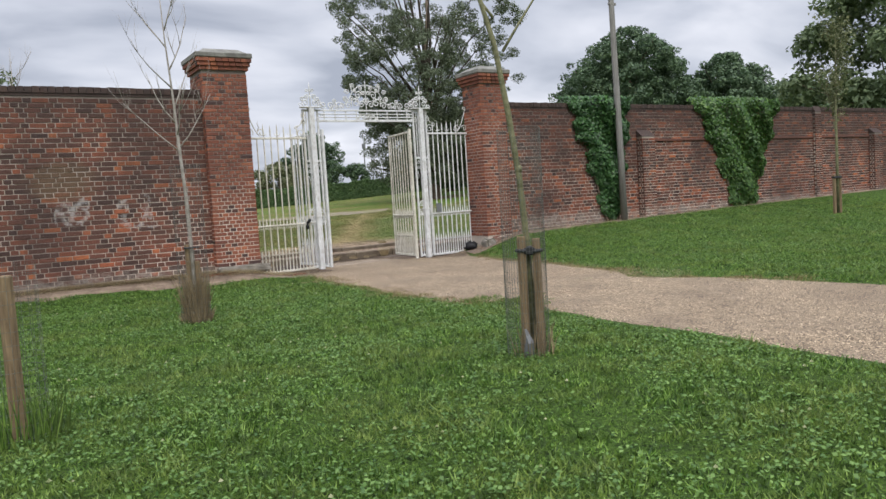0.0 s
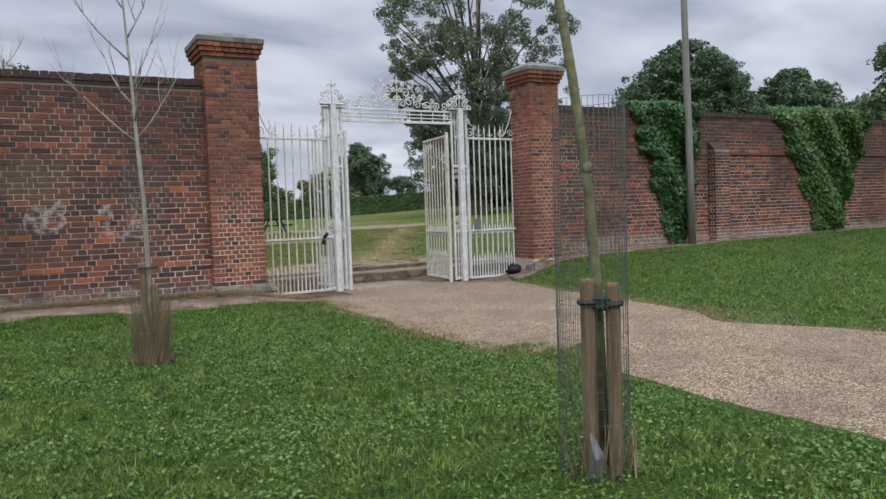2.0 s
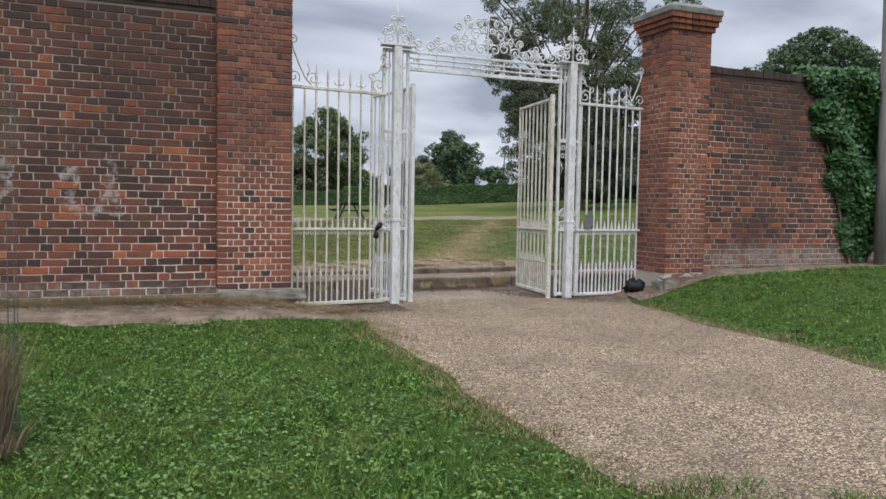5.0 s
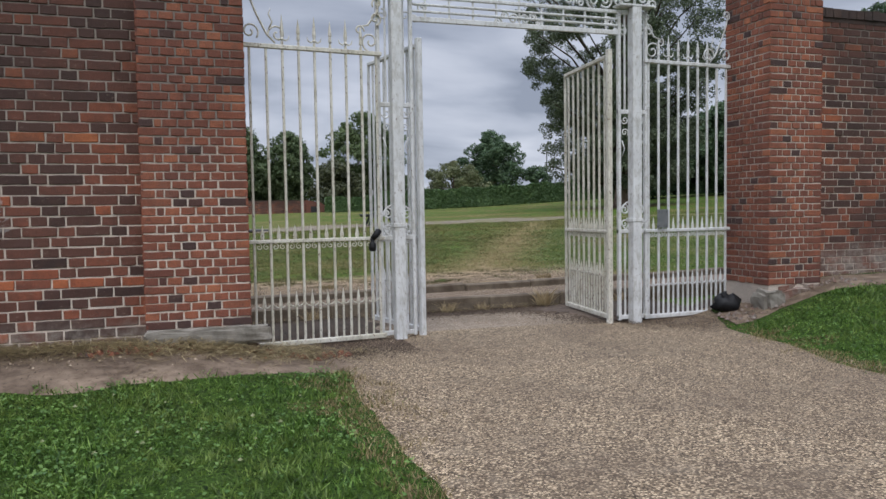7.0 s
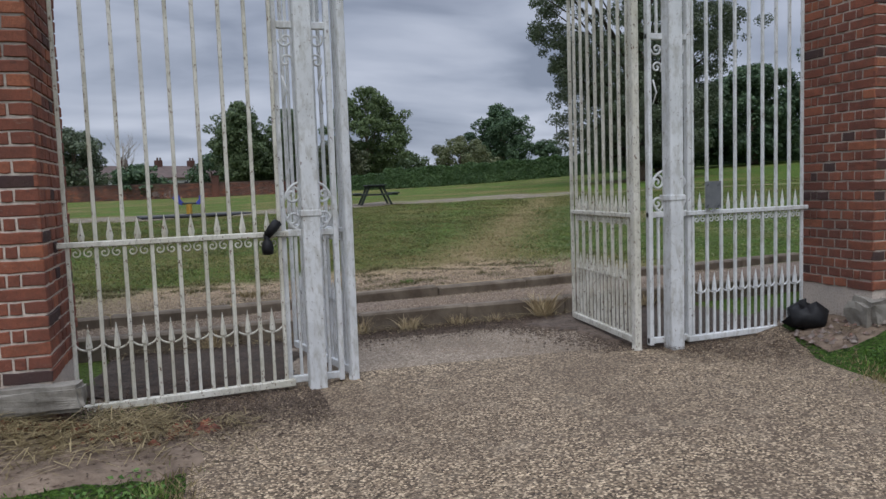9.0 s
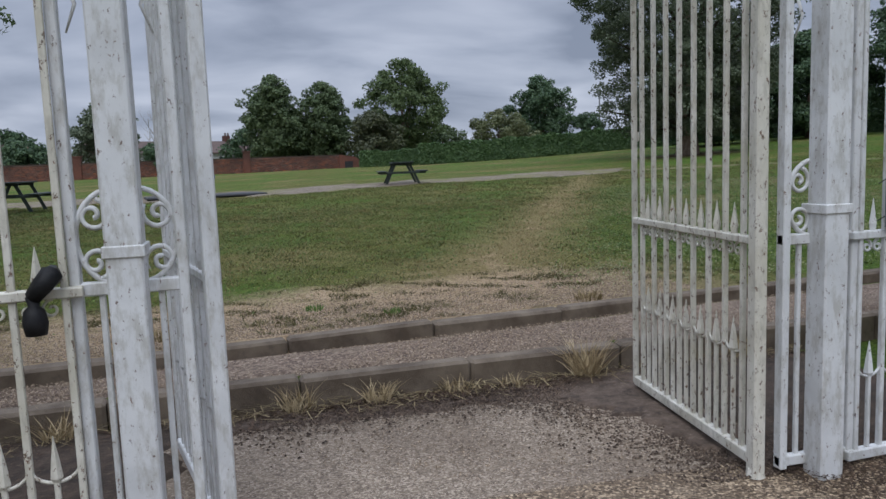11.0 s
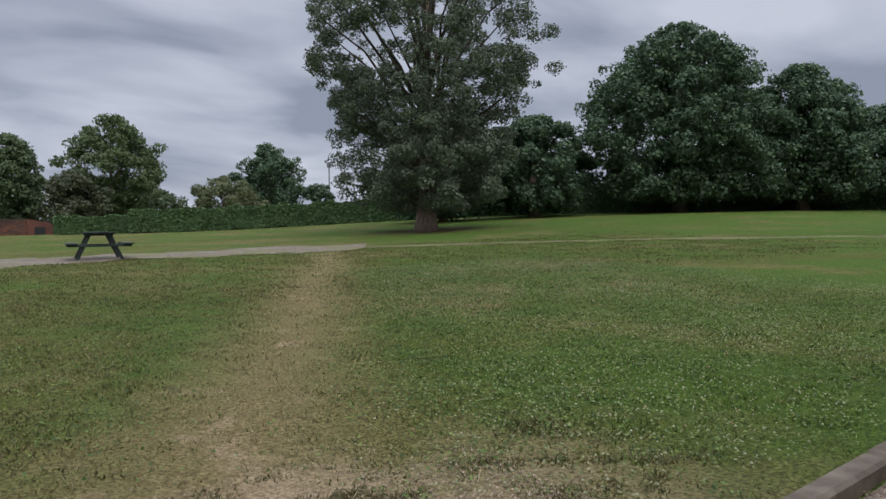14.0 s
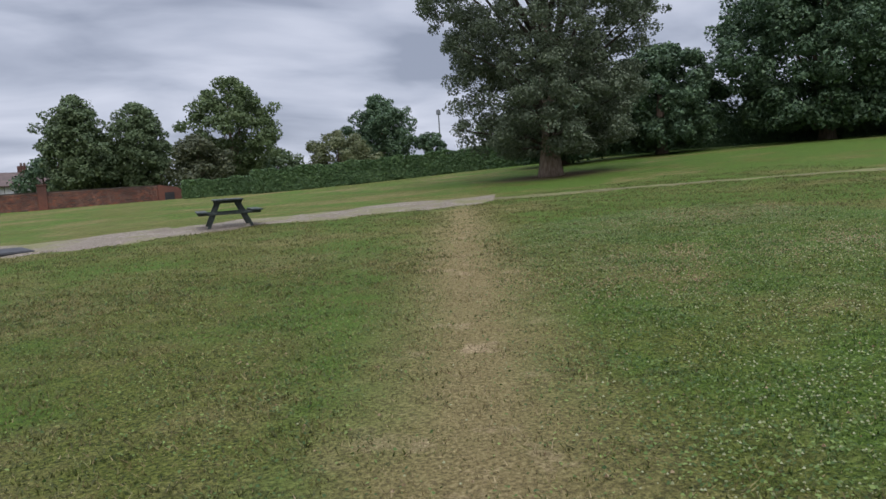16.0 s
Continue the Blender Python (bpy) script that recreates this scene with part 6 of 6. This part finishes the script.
# ---- grass ----
def blades(name, n, region, keep, h, w, mat, seed, label, bend=0.6):
    """Single blades scattered over region (x0, x1, y0, y1); keep gives each place's chance."""
    rn = np.random.RandomState(seed)
    x0, x1, y0, y1 = region
    x, y = x0 + (x1 - x0) * rn.rand(n), y0 + (y1 - y0) * rn.rand(n)
    fade = np.minimum(np.minimum(x - x0, x1 - x) / (0.16 * (x1 - x0)), np.minimum(y - y0, y1 - y) / (0.10 * (y1 - y0)))
    ok = rn.rand(n) < keep(x, y) * np.clip(fade, 0, 1)
    x, y = x[ok], y[ok]
    m = len(x)
    z = gz(x, y) + rough_z(x, y) * 0.5 - 0.004
    clump = 0.75 + 0.35 * np.sin(x * 5.1 + 2 * np.sin(y * 3.3)) * np.sin(y * 4.7 + x) + 0.35 * np.sin(x * 13.1 + 3 * np.sin(y * 7.3)) * np.sin(y * 15.7 + 2 * np.sin(x * 6.1))
    clump = np.clip(clump, 0.25, 1.5)
    hh = h * rn.uniform(0.45, 1.3, m) * clump
    a = rn.rand(m) * math.tau
    lean = rn.rand(m) * bend * hh
    b = rn.rand(m) * math.tau
    ww = w * rn.uniform(0.6, 1.3, m)
    base = np.stack([x, y, z], 1)
    side = np.stack([np.cos(a) * ww, np.sin(a) * ww, np.zeros(m)], 1)
    tip = base + np.stack([np.cos(b) * lean, np.sin(b) * lean, hh], 1)
    v = np.stack([base - side, base + side, tip], 1).reshape(-1, 3)
    ob = part(name, np_mesh(name, v, 3, mat), None, None)
    return tagged(ob, label, "grass", kind="stuff")


def edge_l(y):
    return np.interp(y, [-9.6, -8.1, -6.85, -6.2, -5, -2.7, -1.2], [-0.8, -0.72, -0.58, -0.92, -0.96, -0.86, -0.80])


def edge_r(y):
    return np.interp(y, [-10, -8.2, -7.3, -6.4, -5.8, -3.8, -2.5, -1.6, -0.6], [2.75, 2.66, 2.40, 1.92, 2.36, 2.70, 2.84, 3.0, 3.2])


def soil_y(x):
    return np.interp(x, [-11, -5.3, -3.0, -2.1, -0.85], [-1.3, -1.32, -1.5, -1.5, -1.15])


def wob(x, y):
    return 0.035 * np.sin(x * 7 + 2 * np.sin(y * 3)) + 0.03 * np.sin(y * 13 + x * 5) + 0.025 * np.sin(y * 31 + x * 23)


def lawn_left(x, y):
    return np.clip((edge_l(y) + 1.6 * wob(x, y) - x) / 0.16, 0, 1) * (y < soil_y(x) + 1.6 * wob(y, x))


def lawn_right(x, y):
    return np.clip((x - edge_r(y) - 1.6 * wob(x, y)) / 0.16, 0, 1) * ((y < np.interp(x, [3.2, 4.6, 9, 24], [-0.8, -0.75, -0.38, -0.3]) + wob(y, x) * 0.5)).astype(float)


def track_off(x, y):
    return np.abs(x - (TRACK_X0 + TRACK_S * (y - TRACK_Y0)))


def field_keep(x, y):
    kd = y - (K2_Y + 0.16 + K2_S * x)
    base = np.clip(0.22 + (track_off(x, y) + 3 * wob(x, y) - 0.25) / 1.0, 0.14, 1)
    lim = np.interp(x, [-3.5, -1.6, -0.4, 2.6, 3.3, 4.0], [0.2, 0.9, 1.6, 1.45, 0.75, 0.15])
    bare = np.clip((kd - lim + 6 * wob(y, x)) / 0.4, 0.035, 1)
    return base * bare * (kd > 0)


blades("lawn_grass", 480000, (-9.8, 1.5, -15.0, -0.3), lawn_left, 0.046, 0.0056, M_BLADE, 1, "short mown green lawn with clover and weeds", 1.5)
blades("lawn_grass", 270000, (0.2, 17, -10.5, 0.8), lawn_right, 0.048, 0.0075, M_BLADE, 2, "short mown green lawn rising to the wall", 1.5)
def lush_side(x, y):
    """1 on the green side of the trodden line, 0 on the dry side, with a ragged border."""
    return np.clip((x - TRACK_X0 - TRACK_S * (y - TRACK_Y0) - 0.7 + 6 * wob(x * 0.6, y * 0.6)) / 0.9, 0, 1)


blades("field_grass", 300000, (-6.5, 9.0, 1.4, 14), lambda x, y: field_keep(x, y) * (1 - lush_side(x, y)), 0.030, 0.0056, M_BLADE_F, 3, "short dry-tipped field grass", 1.8)
blades("field_grass", 300000, (0.5, 13.5, 1.4, 14), lambda x, y: field_keep(x, y) * lush_side(x, y), 0.030, 0.0056, M_BLADE_G, 10, "short lush green field grass", 1.8)
blades("field_grass", 230000, (-12, 28, 10.5, 25), lambda x, y: np.clip(0.4 + track_off(x, y), 0.2, 1), 0.036, 0.011, M_BLADE_F, 4, "short field grass further off", 1.4)
blades("dry_grass", 170000, (-4, 11.0, 2.0, 14), lambda x, y: np.clip(0.95 - track_off(x, y) * 0.7, np.where(x > TRACK_X0 + TRACK_S * (y - TRACK_Y0), 0.14, 0.30), 1) * (y > K2_Y + 0.2 + K2_S * x) * np.clip((y - K2_Y - K2_S * x - 0.5) / 1.6, 0.10, 1), 0.030, 0.004, M_BLADE_D, 5, "dry straw-coloured grass along the trodden line", 1.4)


def dots(name, n, region, keep, r, mat, seed, label, lift):
    rn = np.random.RandomState(seed)
    x0, x1, y0, y1 = region
    x, y = x0 + (x1 - x0) * rn.rand(n), y0 + (y1 - y0) * rn.rand(n)
    ok = rn.rand(n) < keep(x, y)
    x, y = x[ok], y[ok]
    z = gz(x, y) + lift
    rr = r * rn.uniform(0.6, 1.3, len(x))
    o = np.array([(1, 0, 0), (0, 1, 0), (0, 0, 1), (0, 1, 0), (-1, 0, 0), (0, 0, 1), (-1, 0, 0), (0, -1, 0), (0, 0, 1), (0, -1, 0), (1, 0, 0), (0, 0, 1)], float)
    v = np.stack([x, y, z], 1)[:, None, :] + o[None] * rr[:, None, None]
    return tagged(part(name, np_mesh(name, v.reshape(-1, 3), 3, mat), None, None), label, "flowers", kind="stuff")


def clover_patch(x, y):
    """How thick the clover stands beside the trodden line."""
    side = np.clip((x - TRACK_X0 - TRACK_S * (y - TRACK_Y0) - 0.5) / 1.2, 0, 1)
    n = 0.5 + 0.30 * np.sin(x * 1.1 + 1.6 * np.sin(y * 0.7)) * np.sin(y * 1.3 + np.sin(x * 0.9)) + 0.25 * np.sin(x * 4.3 + 2 * np.sin(y * 3.1)) * np.sin(y * 5.1 + x)
    return np.clip(side * n + 0.02, 0, 1)


def brown_patch(x, y):
    """Where the clover has gone over."""
    n = sum(np.exp(-((x - cx) / rx) ** 2 - ((y - cy) / ry) ** 2) for cx, cy, rx, ry in ((6.8, 8.6, 0.9, 0.7), (10.3, 9.0, 1.7, 0.8), (8.4, 9.8, 1.1, 0.7), (12.5, 13.0, 2.0, 1.2)))
    return np.clip(n * (0.75 + 0.6 * np.sin(x * 4.7 + y) * np.sin(y * 5.1)), 0.015, 1)


M_HEADS = leaf_mat("faded_clover_heads", (0.13, 0.085, 0.042), (0.26, 0.18, 0.095), (0.42, 0.33, 0.20), 0.8, 0.15)
dots("clover_flowers", 46000, (2.5, 14, 3, 15), clover_patch, 0.0085, M_CLOVER, 6, "small white clover flower heads in the grass", 0.022)
dots("faded_clover", 80000, (2.5, 15, 3.5, 15), brown_patch, 0.0100, M_HEADS, 9, "brown faded clover heads in the grass", 0.018)
dots("clover_flowers", 260, (-8.5, -0.8, -13, -1.5), lawn_left, 0.012, M_CLOVER, 7, "small white flower heads in the lawn", 0.035)
dots("clover_flowers", 300, (2.5, 13, -7, -0.5), lawn_right, 0.012, M_CLOVER, 8, "small white flower heads in the lawn", 0.045)

# dry tufts along the lower kerb
for i, (x, n, h) in enumerate(((0.55, 60, 0.20), (0.98, 70, 0.17), (1.42, 40, 0.14), (2.22, 130, 0.30), (-0.6, 60, 0.2), (3.3, 70, 0.2), (1.75, 30, 0.1))):
    tf = thing("dry_tuft", "straw-coloured dry grass tuft against the kerb", "grass tuft", "dry grass tufts", at=(x, K1_Y - 0.04 + K1_S * x, gz1(x, K1_Y - 0.1 + K1_S * x)))
    tuft(tf, int(n * 1.3), 0.07, h * 0.8, 20 + i, M_STRAW, 0.55)


def weeds(name, n, region, keep, size, mat, seed, label):
    """Small flat leaves of clover and plantain between the grass, in patches."""
    rn = np.random.RandomState(seed)
    x0, x1, y0, y1 = region
    x, y = x0 + (x1 - x0) * rn.rand(n), y0 + (y1 - y0) * rn.rand(n)
    patch = 0.5 + 0.5 * np.sin(x * 2.1 + 2 * np.sin(y * 1.3 + seed)) * np.sin(y * 1.9 + 1.5 * np.sin(x * 1.1))
    patch = patch * (0.35 + 0.65 * (np.sin(x * 11 + 3 * np.sin(y * 8)) * np.sin(y * 12 + x * 3) > -0.2))
    ok = rn.rand(n) < keep(x, y) * np.clip(patch * 1.3, 0.08, 1)
    x, y = x[ok], y[ok]
    z = gz(x, y) + rough_z(x, y) * 0.5 + rn.uniform(0.012, 0.045, len(x))
    v = leaf_cloud(np.stack([x, y, z], 1), np.tile([0, 0, 1.0], (len(x), 1)), size, rn, 0.0, 0.45)
    return tagged(part(name, np_mesh(name, v, 4, mat), None, None), label, "weeds", kind="stuff")


M_WEED_F = leaf_mat("clover_leaves", (0.030, 0.066, 0.012), (0.098, 0.160, 0.030), (0.23, 0.30, 0.078), 0.6, 0.25)
weeds("lawn_weeds", 150000, (-8.6, 0.0, -13.9, -1.0), lawn_left, 0.015, M_WEED, 41, "clover and plantain leaves among the lawn grass")
weeds("lawn_weeds", 50000, (1.9, 13, -9, -0.3), lawn_right, 0.016, M_WEED, 42, "clover leaves among the rising lawn")
weeds("field_weeds", 260000, (-4, 14, 2.6, 15), lambda x, y: field_keep(x, y) * np.where(x > TRACK_X0 + TRACK_S * (y - TRACK_Y0), 1.0, 0.45), 0.0135, M_WEED_F, 43, "clover leaves covering the field beside the trodden line")


# ---- straw, litter and stones at the wall foot, the kerb and the gate ----
def litter(name, n, place, length, mat, seed, label, category):
    """Short stalks lying flat. place gives x and y for n random pairs."""
    rn = np.random.RandomState(seed)
    x, y = place(rn, n)
    z = gz(x, y) + rn.uniform(0.012, 0.03, n) + (0.05 * rn.rand(n) ** 2 if category == "straw" else 0)
    a = rn.rand(n) * math.tau
    l = length * rn.uniform(0.3, 1.2, n)
    d = np.stack([np.cos(a) * l, np.sin(a) * l, rn.randn(n) * 0.12 * l], 1)
    s = np.stack([-np.sin(a), np.cos(a), np.zeros(n)], 1) * (0.0028 if category == "straw" else 0.0035)
    p = np.stack([x, y, z], 1)
    v = np.stack([p - s, p + s, p + d + s * 0.4, p + d - s * 0.4], 1).reshape(-1, 3)
    return tagged(part(name, np_mesh(name, v, 4, mat), None, None), label, category, kind="stuff")


M_LITTER = leaf_mat("dead_leaves", (0.035, 0.022, 0.015), (0.075, 0.045, 0.028), (0.16, 0.10, 0.06), 0.8, 0.1)
litter("straw", 13000, lambda r, n: ((lambda x: (x, -0.22 - np.abs(r.randn(n)) * 0.28 - (x > -2.2) * (x < -1.2) * 0.25))(r.uniform(-7.5, -0.8, n))), 0.16, M_BLADE_D, 51, "dry straw lying along the foot of the wall", "straw")
litter("straw", 1500, lambda r, n: ((lambda x: (x, 0.02 - np.abs(r.randn(n)) * 0.22 - 0.4 * (x < 4.5)))(r.uniform(3.5, 16, n))), 0.14, M_BLADE_D, 52, "dry straw lying along the foot of the wall", "straw")
litter("leaf_litter", 7000, lambda r, n: (r.uniform(-7, -0.7, n), -0.3 - r.rand(n) * 1.15), 0.03, M_LITTER, 67, "brown leaf litter on the dusty soil below the wall", "leaf litter")
litter("leaf_litter", 3000, lambda r, n: (r.uniform(-3.2, -0.5, n), -0.35 - np.abs(r.randn(n)) * 0.28), 0.035, M_LITTER, 58, "brown leaf litter along the foot of the pillar", "leaf litter")
litter("straw", 900, lambda r, n: (r.uniform(-2.4, -0.4, n), -0.45 - np.abs(r.randn(n)) * 0.25), 0.10, M_BLADE_D, 59, "dry straw below the pillar's slab", "straw")
litter("leaf_litter", 2600, lambda r, n: (r.uniform(2.6, 4.6, n), -0.35 - r.randn(n) * 0.22), 0.035, M_LITTER, 60, "brown leaf litter by the pillar and the black bag", "leaf litter")
litter("straw", 900, lambda r, n: ((lambda x: (x, K1_Y + K1_S * x - 0.02 - np.abs(r.randn(n)) * 0.10))(r.uniform(-1.3, 3.7, n))), 0.12, M_BLADE_D, 53, "dry stalks gathered against the kerb", "straw")
litter("leaf_litter", 7000, lambda r, n: ((lambda x: (x, K1_Y + K1_S * x - 0.02 - np.abs(r.randn(n)) * 0.13))(r.uniform(-1.3, 3.7, n))), 0.03, M_LITTER, 54, "brown leaf litter gathered against the kerb", "leaf litter")
litter("leaf_litter", 6000, lambda r, n: (2.35 + np.abs(r.randn(n)) * 0.55, 0.35 + r.randn(n) * 0.38), 0.03, M_LITTER, 55, "brown leaf litter under the open gate leaf", "leaf litter")
litter("leaf_litter", 5000, lambda r, n: (-0.35 - np.abs(r.randn(n)) * 0.45, 0.40 + r.randn(n) * 0.42), 0.03, M_LITTER, 56, "brown leaf litter behind the closed railing", "leaf litter")
litter("straw", 900, lambda r, n: ((lambda x: (x, K2_Y + K2_S * x + 0.18 + np.abs(r.randn(n)) * 0.7))(r.uniform(-2.5, 3.8, n))), 0.09, M_BLADE_D, 57, "dry stalks on the bare ground inside the kerb", "straw")


def stones(name, n, place, size, mat, seed, label):
    rn = np.random.RandomState(seed)
    x, y = place(rn, n)
    z = gz(x, y) + 0.012
    r = size * rn.uniform(0.4, 1.2, n)
    o = np.array([(1, 0, 0), (0, 1, 0), (0, 0, 0.7), (0, 1, 0), (-1, 0, 0), (0, 0, 0.7), (-1, 0, 0), (0, -1, 0), (0, 0, 0.7), (0, -1, 0), (1, 0, 0), (0, 0, 0.7)], float)
    ang = rn.rand(n) * math.tau
    c, s = np.cos(ang)[:, None], np.sin(ang)[:, None]
    ox, oy = o[None, :, 0] * c - o[None, :, 1] * s * 0.7, o[None, :, 0] * s + o[None, :, 1] * c * 0.7
    v = np.stack([x[:, None] + ox * r[:, None], y[:, None] + oy * r[:, None], z[:, None] + o[None, :, 2] * r[:, None]], 2).reshape(-1, 3)
    return tagged(part(name, np_mesh(name, v, 3, mat), None, None), label, "stones", kind="stuff")


M_PEBBLE = leaf_mat("pebbles", (0.085, 0.058, 0.038), (0.24, 0.178, 0.122), (0.54, 0.43, 0.31), 0.85, 0.0)
stones("loose_stones", 16000, lambda r, n: ((lambda x, t: (x, (K1_Y + 0.14 + K1_S * x) * (1 - t) + (K2_Y + K2_S * x) * t))(r.uniform(-3, 5, n), r.rand(n))), 0.008, M_PEBBLE, 61, "loose reddish gravel between the kerbs")
stones("loose_stones", 24000, lambda r, n: ((lambda x: (x, K2_Y + K2_S * x + 0.14 + np.abs(r.randn(n)) * 0.62))(r.uniform(-2.0, 3.7, n))), 0.0085, M_PEBBLE, 62, "gravel scattered on the bare ground inside the kerb")
stones("loose_stones", 38000, lambda r, n: (r.uniform(-0.75, 2.9, n), 1.3 - 8.2 * r.rand(n)), 0.0062, M_PEBBLE, 63, "fine loose grit on the drive")
stones("loose_stones", 1400, lambda r, n: (r.uniform(-7, -0.8, n), -0.25 - np.abs(r.randn(n)) * 0.35), 0.016, M_PEBBLE, 64, "brick crumbs and pebbles along the wall")
stones("brick_rubble", 260, lambda r, n: (r.uniform(-2.6, -0.6, n), -0.42 - np.abs(r.randn(n)) * 0.16), 0.035, M_PILLAR_J, 65, "broken brick rubble below the pillar's slab")
stones("brick_rubble", 160, lambda r, n: (r.uniform(3.3, 5.0, n), -0.40 + r.randn(n) * 0.12), 0.035, M_OLD_J, 66, "broken brick rubble at the foot of the pillar")

M_CRUMB = leaf_mat("earth_crumbs", (0.030, 0.020, 0.014), (0.085, 0.060, 0.043), (0.22, 0.165, 0.12), 0.9, 0.0)
stones("earth_crumbs", 9000, lambda r, n: ((lambda x: (x, K1_Y + K1_S * x - 0.01 - np.abs(r.randn(n)) * 0.22))(r.uniform(-1.3, 3.7, n))), 0.011, M_CRUMB, 71, "crumbs of dark earth scattered below the kerb")
stones("earth_crumbs", 9000, lambda r, n: ((lambda y: (2.42 - np.abs(r.randn(n)) * 0.24 - 0.28 * y + 0.35 * r.rand(n), y))(r.uniform(0.05, 1.5, n))), 0.010, M_CRUMB, 72, "crumbs of dark earth scattered under the gate leaf")
stones("earth_crumbs", 6000, lambda r, n: (r.uniform(-1.6, 0.0, n), -0.25 + r.randn(n) * 0.22), 0.010, M_CRUMB, 73, "crumbs of dark earth below the railing")
M_SCRUFF = leaf_mat("scruffy_grass", (0.052, 0.052, 0.018), (0.112, 0.102, 0.036), (0.23, 0.19, 0.082), 0.7, 0.2)


def scruff(x, y):
    kd = y - (K2_Y + 0.18 + K2_S * x)
    n = np.sin(x * 4.3 + 2.5 * np.sin(y * 3.6)) * np.sin(y * 6.7 + 2 * np.sin(x * 2.9)) + 0.45 * np.sin(x * 17 + y * 3) * np.sin(y * 21)
    return (kd > 0) * np.clip((1.75 - kd) * 3, 0, 1) * np.clip((n - 0.30 + 0.10 * kd) * 6, 0, 1)


blades("scruffy_grass", 150000, (-3.4, 5, 2.0, 5.6), scruff, 0.032, 0.0062, M_SCRUFF, 45, "scruffy low grass on the bare ground inside the kerb", 1.8)

# low green tufts on the bare ground and in the drive
for i, (x, y, n, r, h, m) in enumerate(((1.36, -6.16, 160, 0.14, 0.03, M_BLADE), (0.78, 3.1, 60, 0.07, 0.05, M_WEED), (1.3, 2.75, 50, 0.06, 0.05, M_WEED), (-0.2, 2.6, 90, 0.12, 0.07, M_BLADE_D), (2.75, 2.66, 80, 0.10, 0.08, M_BLADE_D))):
    tf = thing("grass_tuft", "small grass tuft growing on bare ground", "grass tuft", "small grass tufts", at=(x, y, gz1(x, y)))
    tuft(tf, n, r, h, 70 + i, m)


# dead brown fringe where the lawn meets the drive
blades("dry_fringe", 60000, (-2.2, 0.0, -8, -0.9), lambda x, y: (np.abs(x - edge_l(y) - wob(x, y)) < 0.15 + 0.26 * (np.sin(y * 2.3) > 0.2) * np.sin(x * 3 + y * 5) ** 2) * 0.9, 0.042, 0.0045, M_BLADE_D, 46, "dry brown grass fringe along the drive", 1.4)
blades("dry_fringe", 60000, (1.8, 3.6, -9, -0.5), lambda x, y: (np.abs(x - edge_r(y) - wob(x, y)) < 0.13 + 0.24 * (np.sin(y * 2.9) > 0.1) * np.sin(x * 3 + y * 5) ** 2) * 0.9, 0.042, 0.0045, M_BLADE_D, 47, "dry brown grass fringe along the drive", 1.4)
blades("straggling_grass", 30000, (-1.2, 3.4, -9, -0.9), lambda x, y: ((np.abs(x - edge_l(y) - 0.10) < 0.16) | (np.abs(x - edge_r(y) + 0.10) < 0.16)) * (np.sin(x * 19 + 2 * np.sin(y * 9)) * np.sin(y * 17 + x * 4) > 0.25) * 0.9, 0.035, 0.005, M_BLADE, 48, "green grass straggling over the edge of the drive", 1.2)


def tongue(x, y):
    """A spit of turf reaching out over the drive."""
    d = ((x + 0.42) / 0.58) ** 2 + ((y + 6.75) / 0.62) ** 2 + ((x - 0.02) * 0.9 + (y + 6.8) * 0.6) * 0.25
    return np.clip((1.0 - d + 7 * wob(x, y)) * 2.5, 0, 0.95)


blades("straggling_grass", 22000, (-1.25, 0.55, -7.9, -5.6), tongue, 0.050, 0.006, M_BLADE, 49, "spit of green turf reaching over the edge of the drive", 1.3)
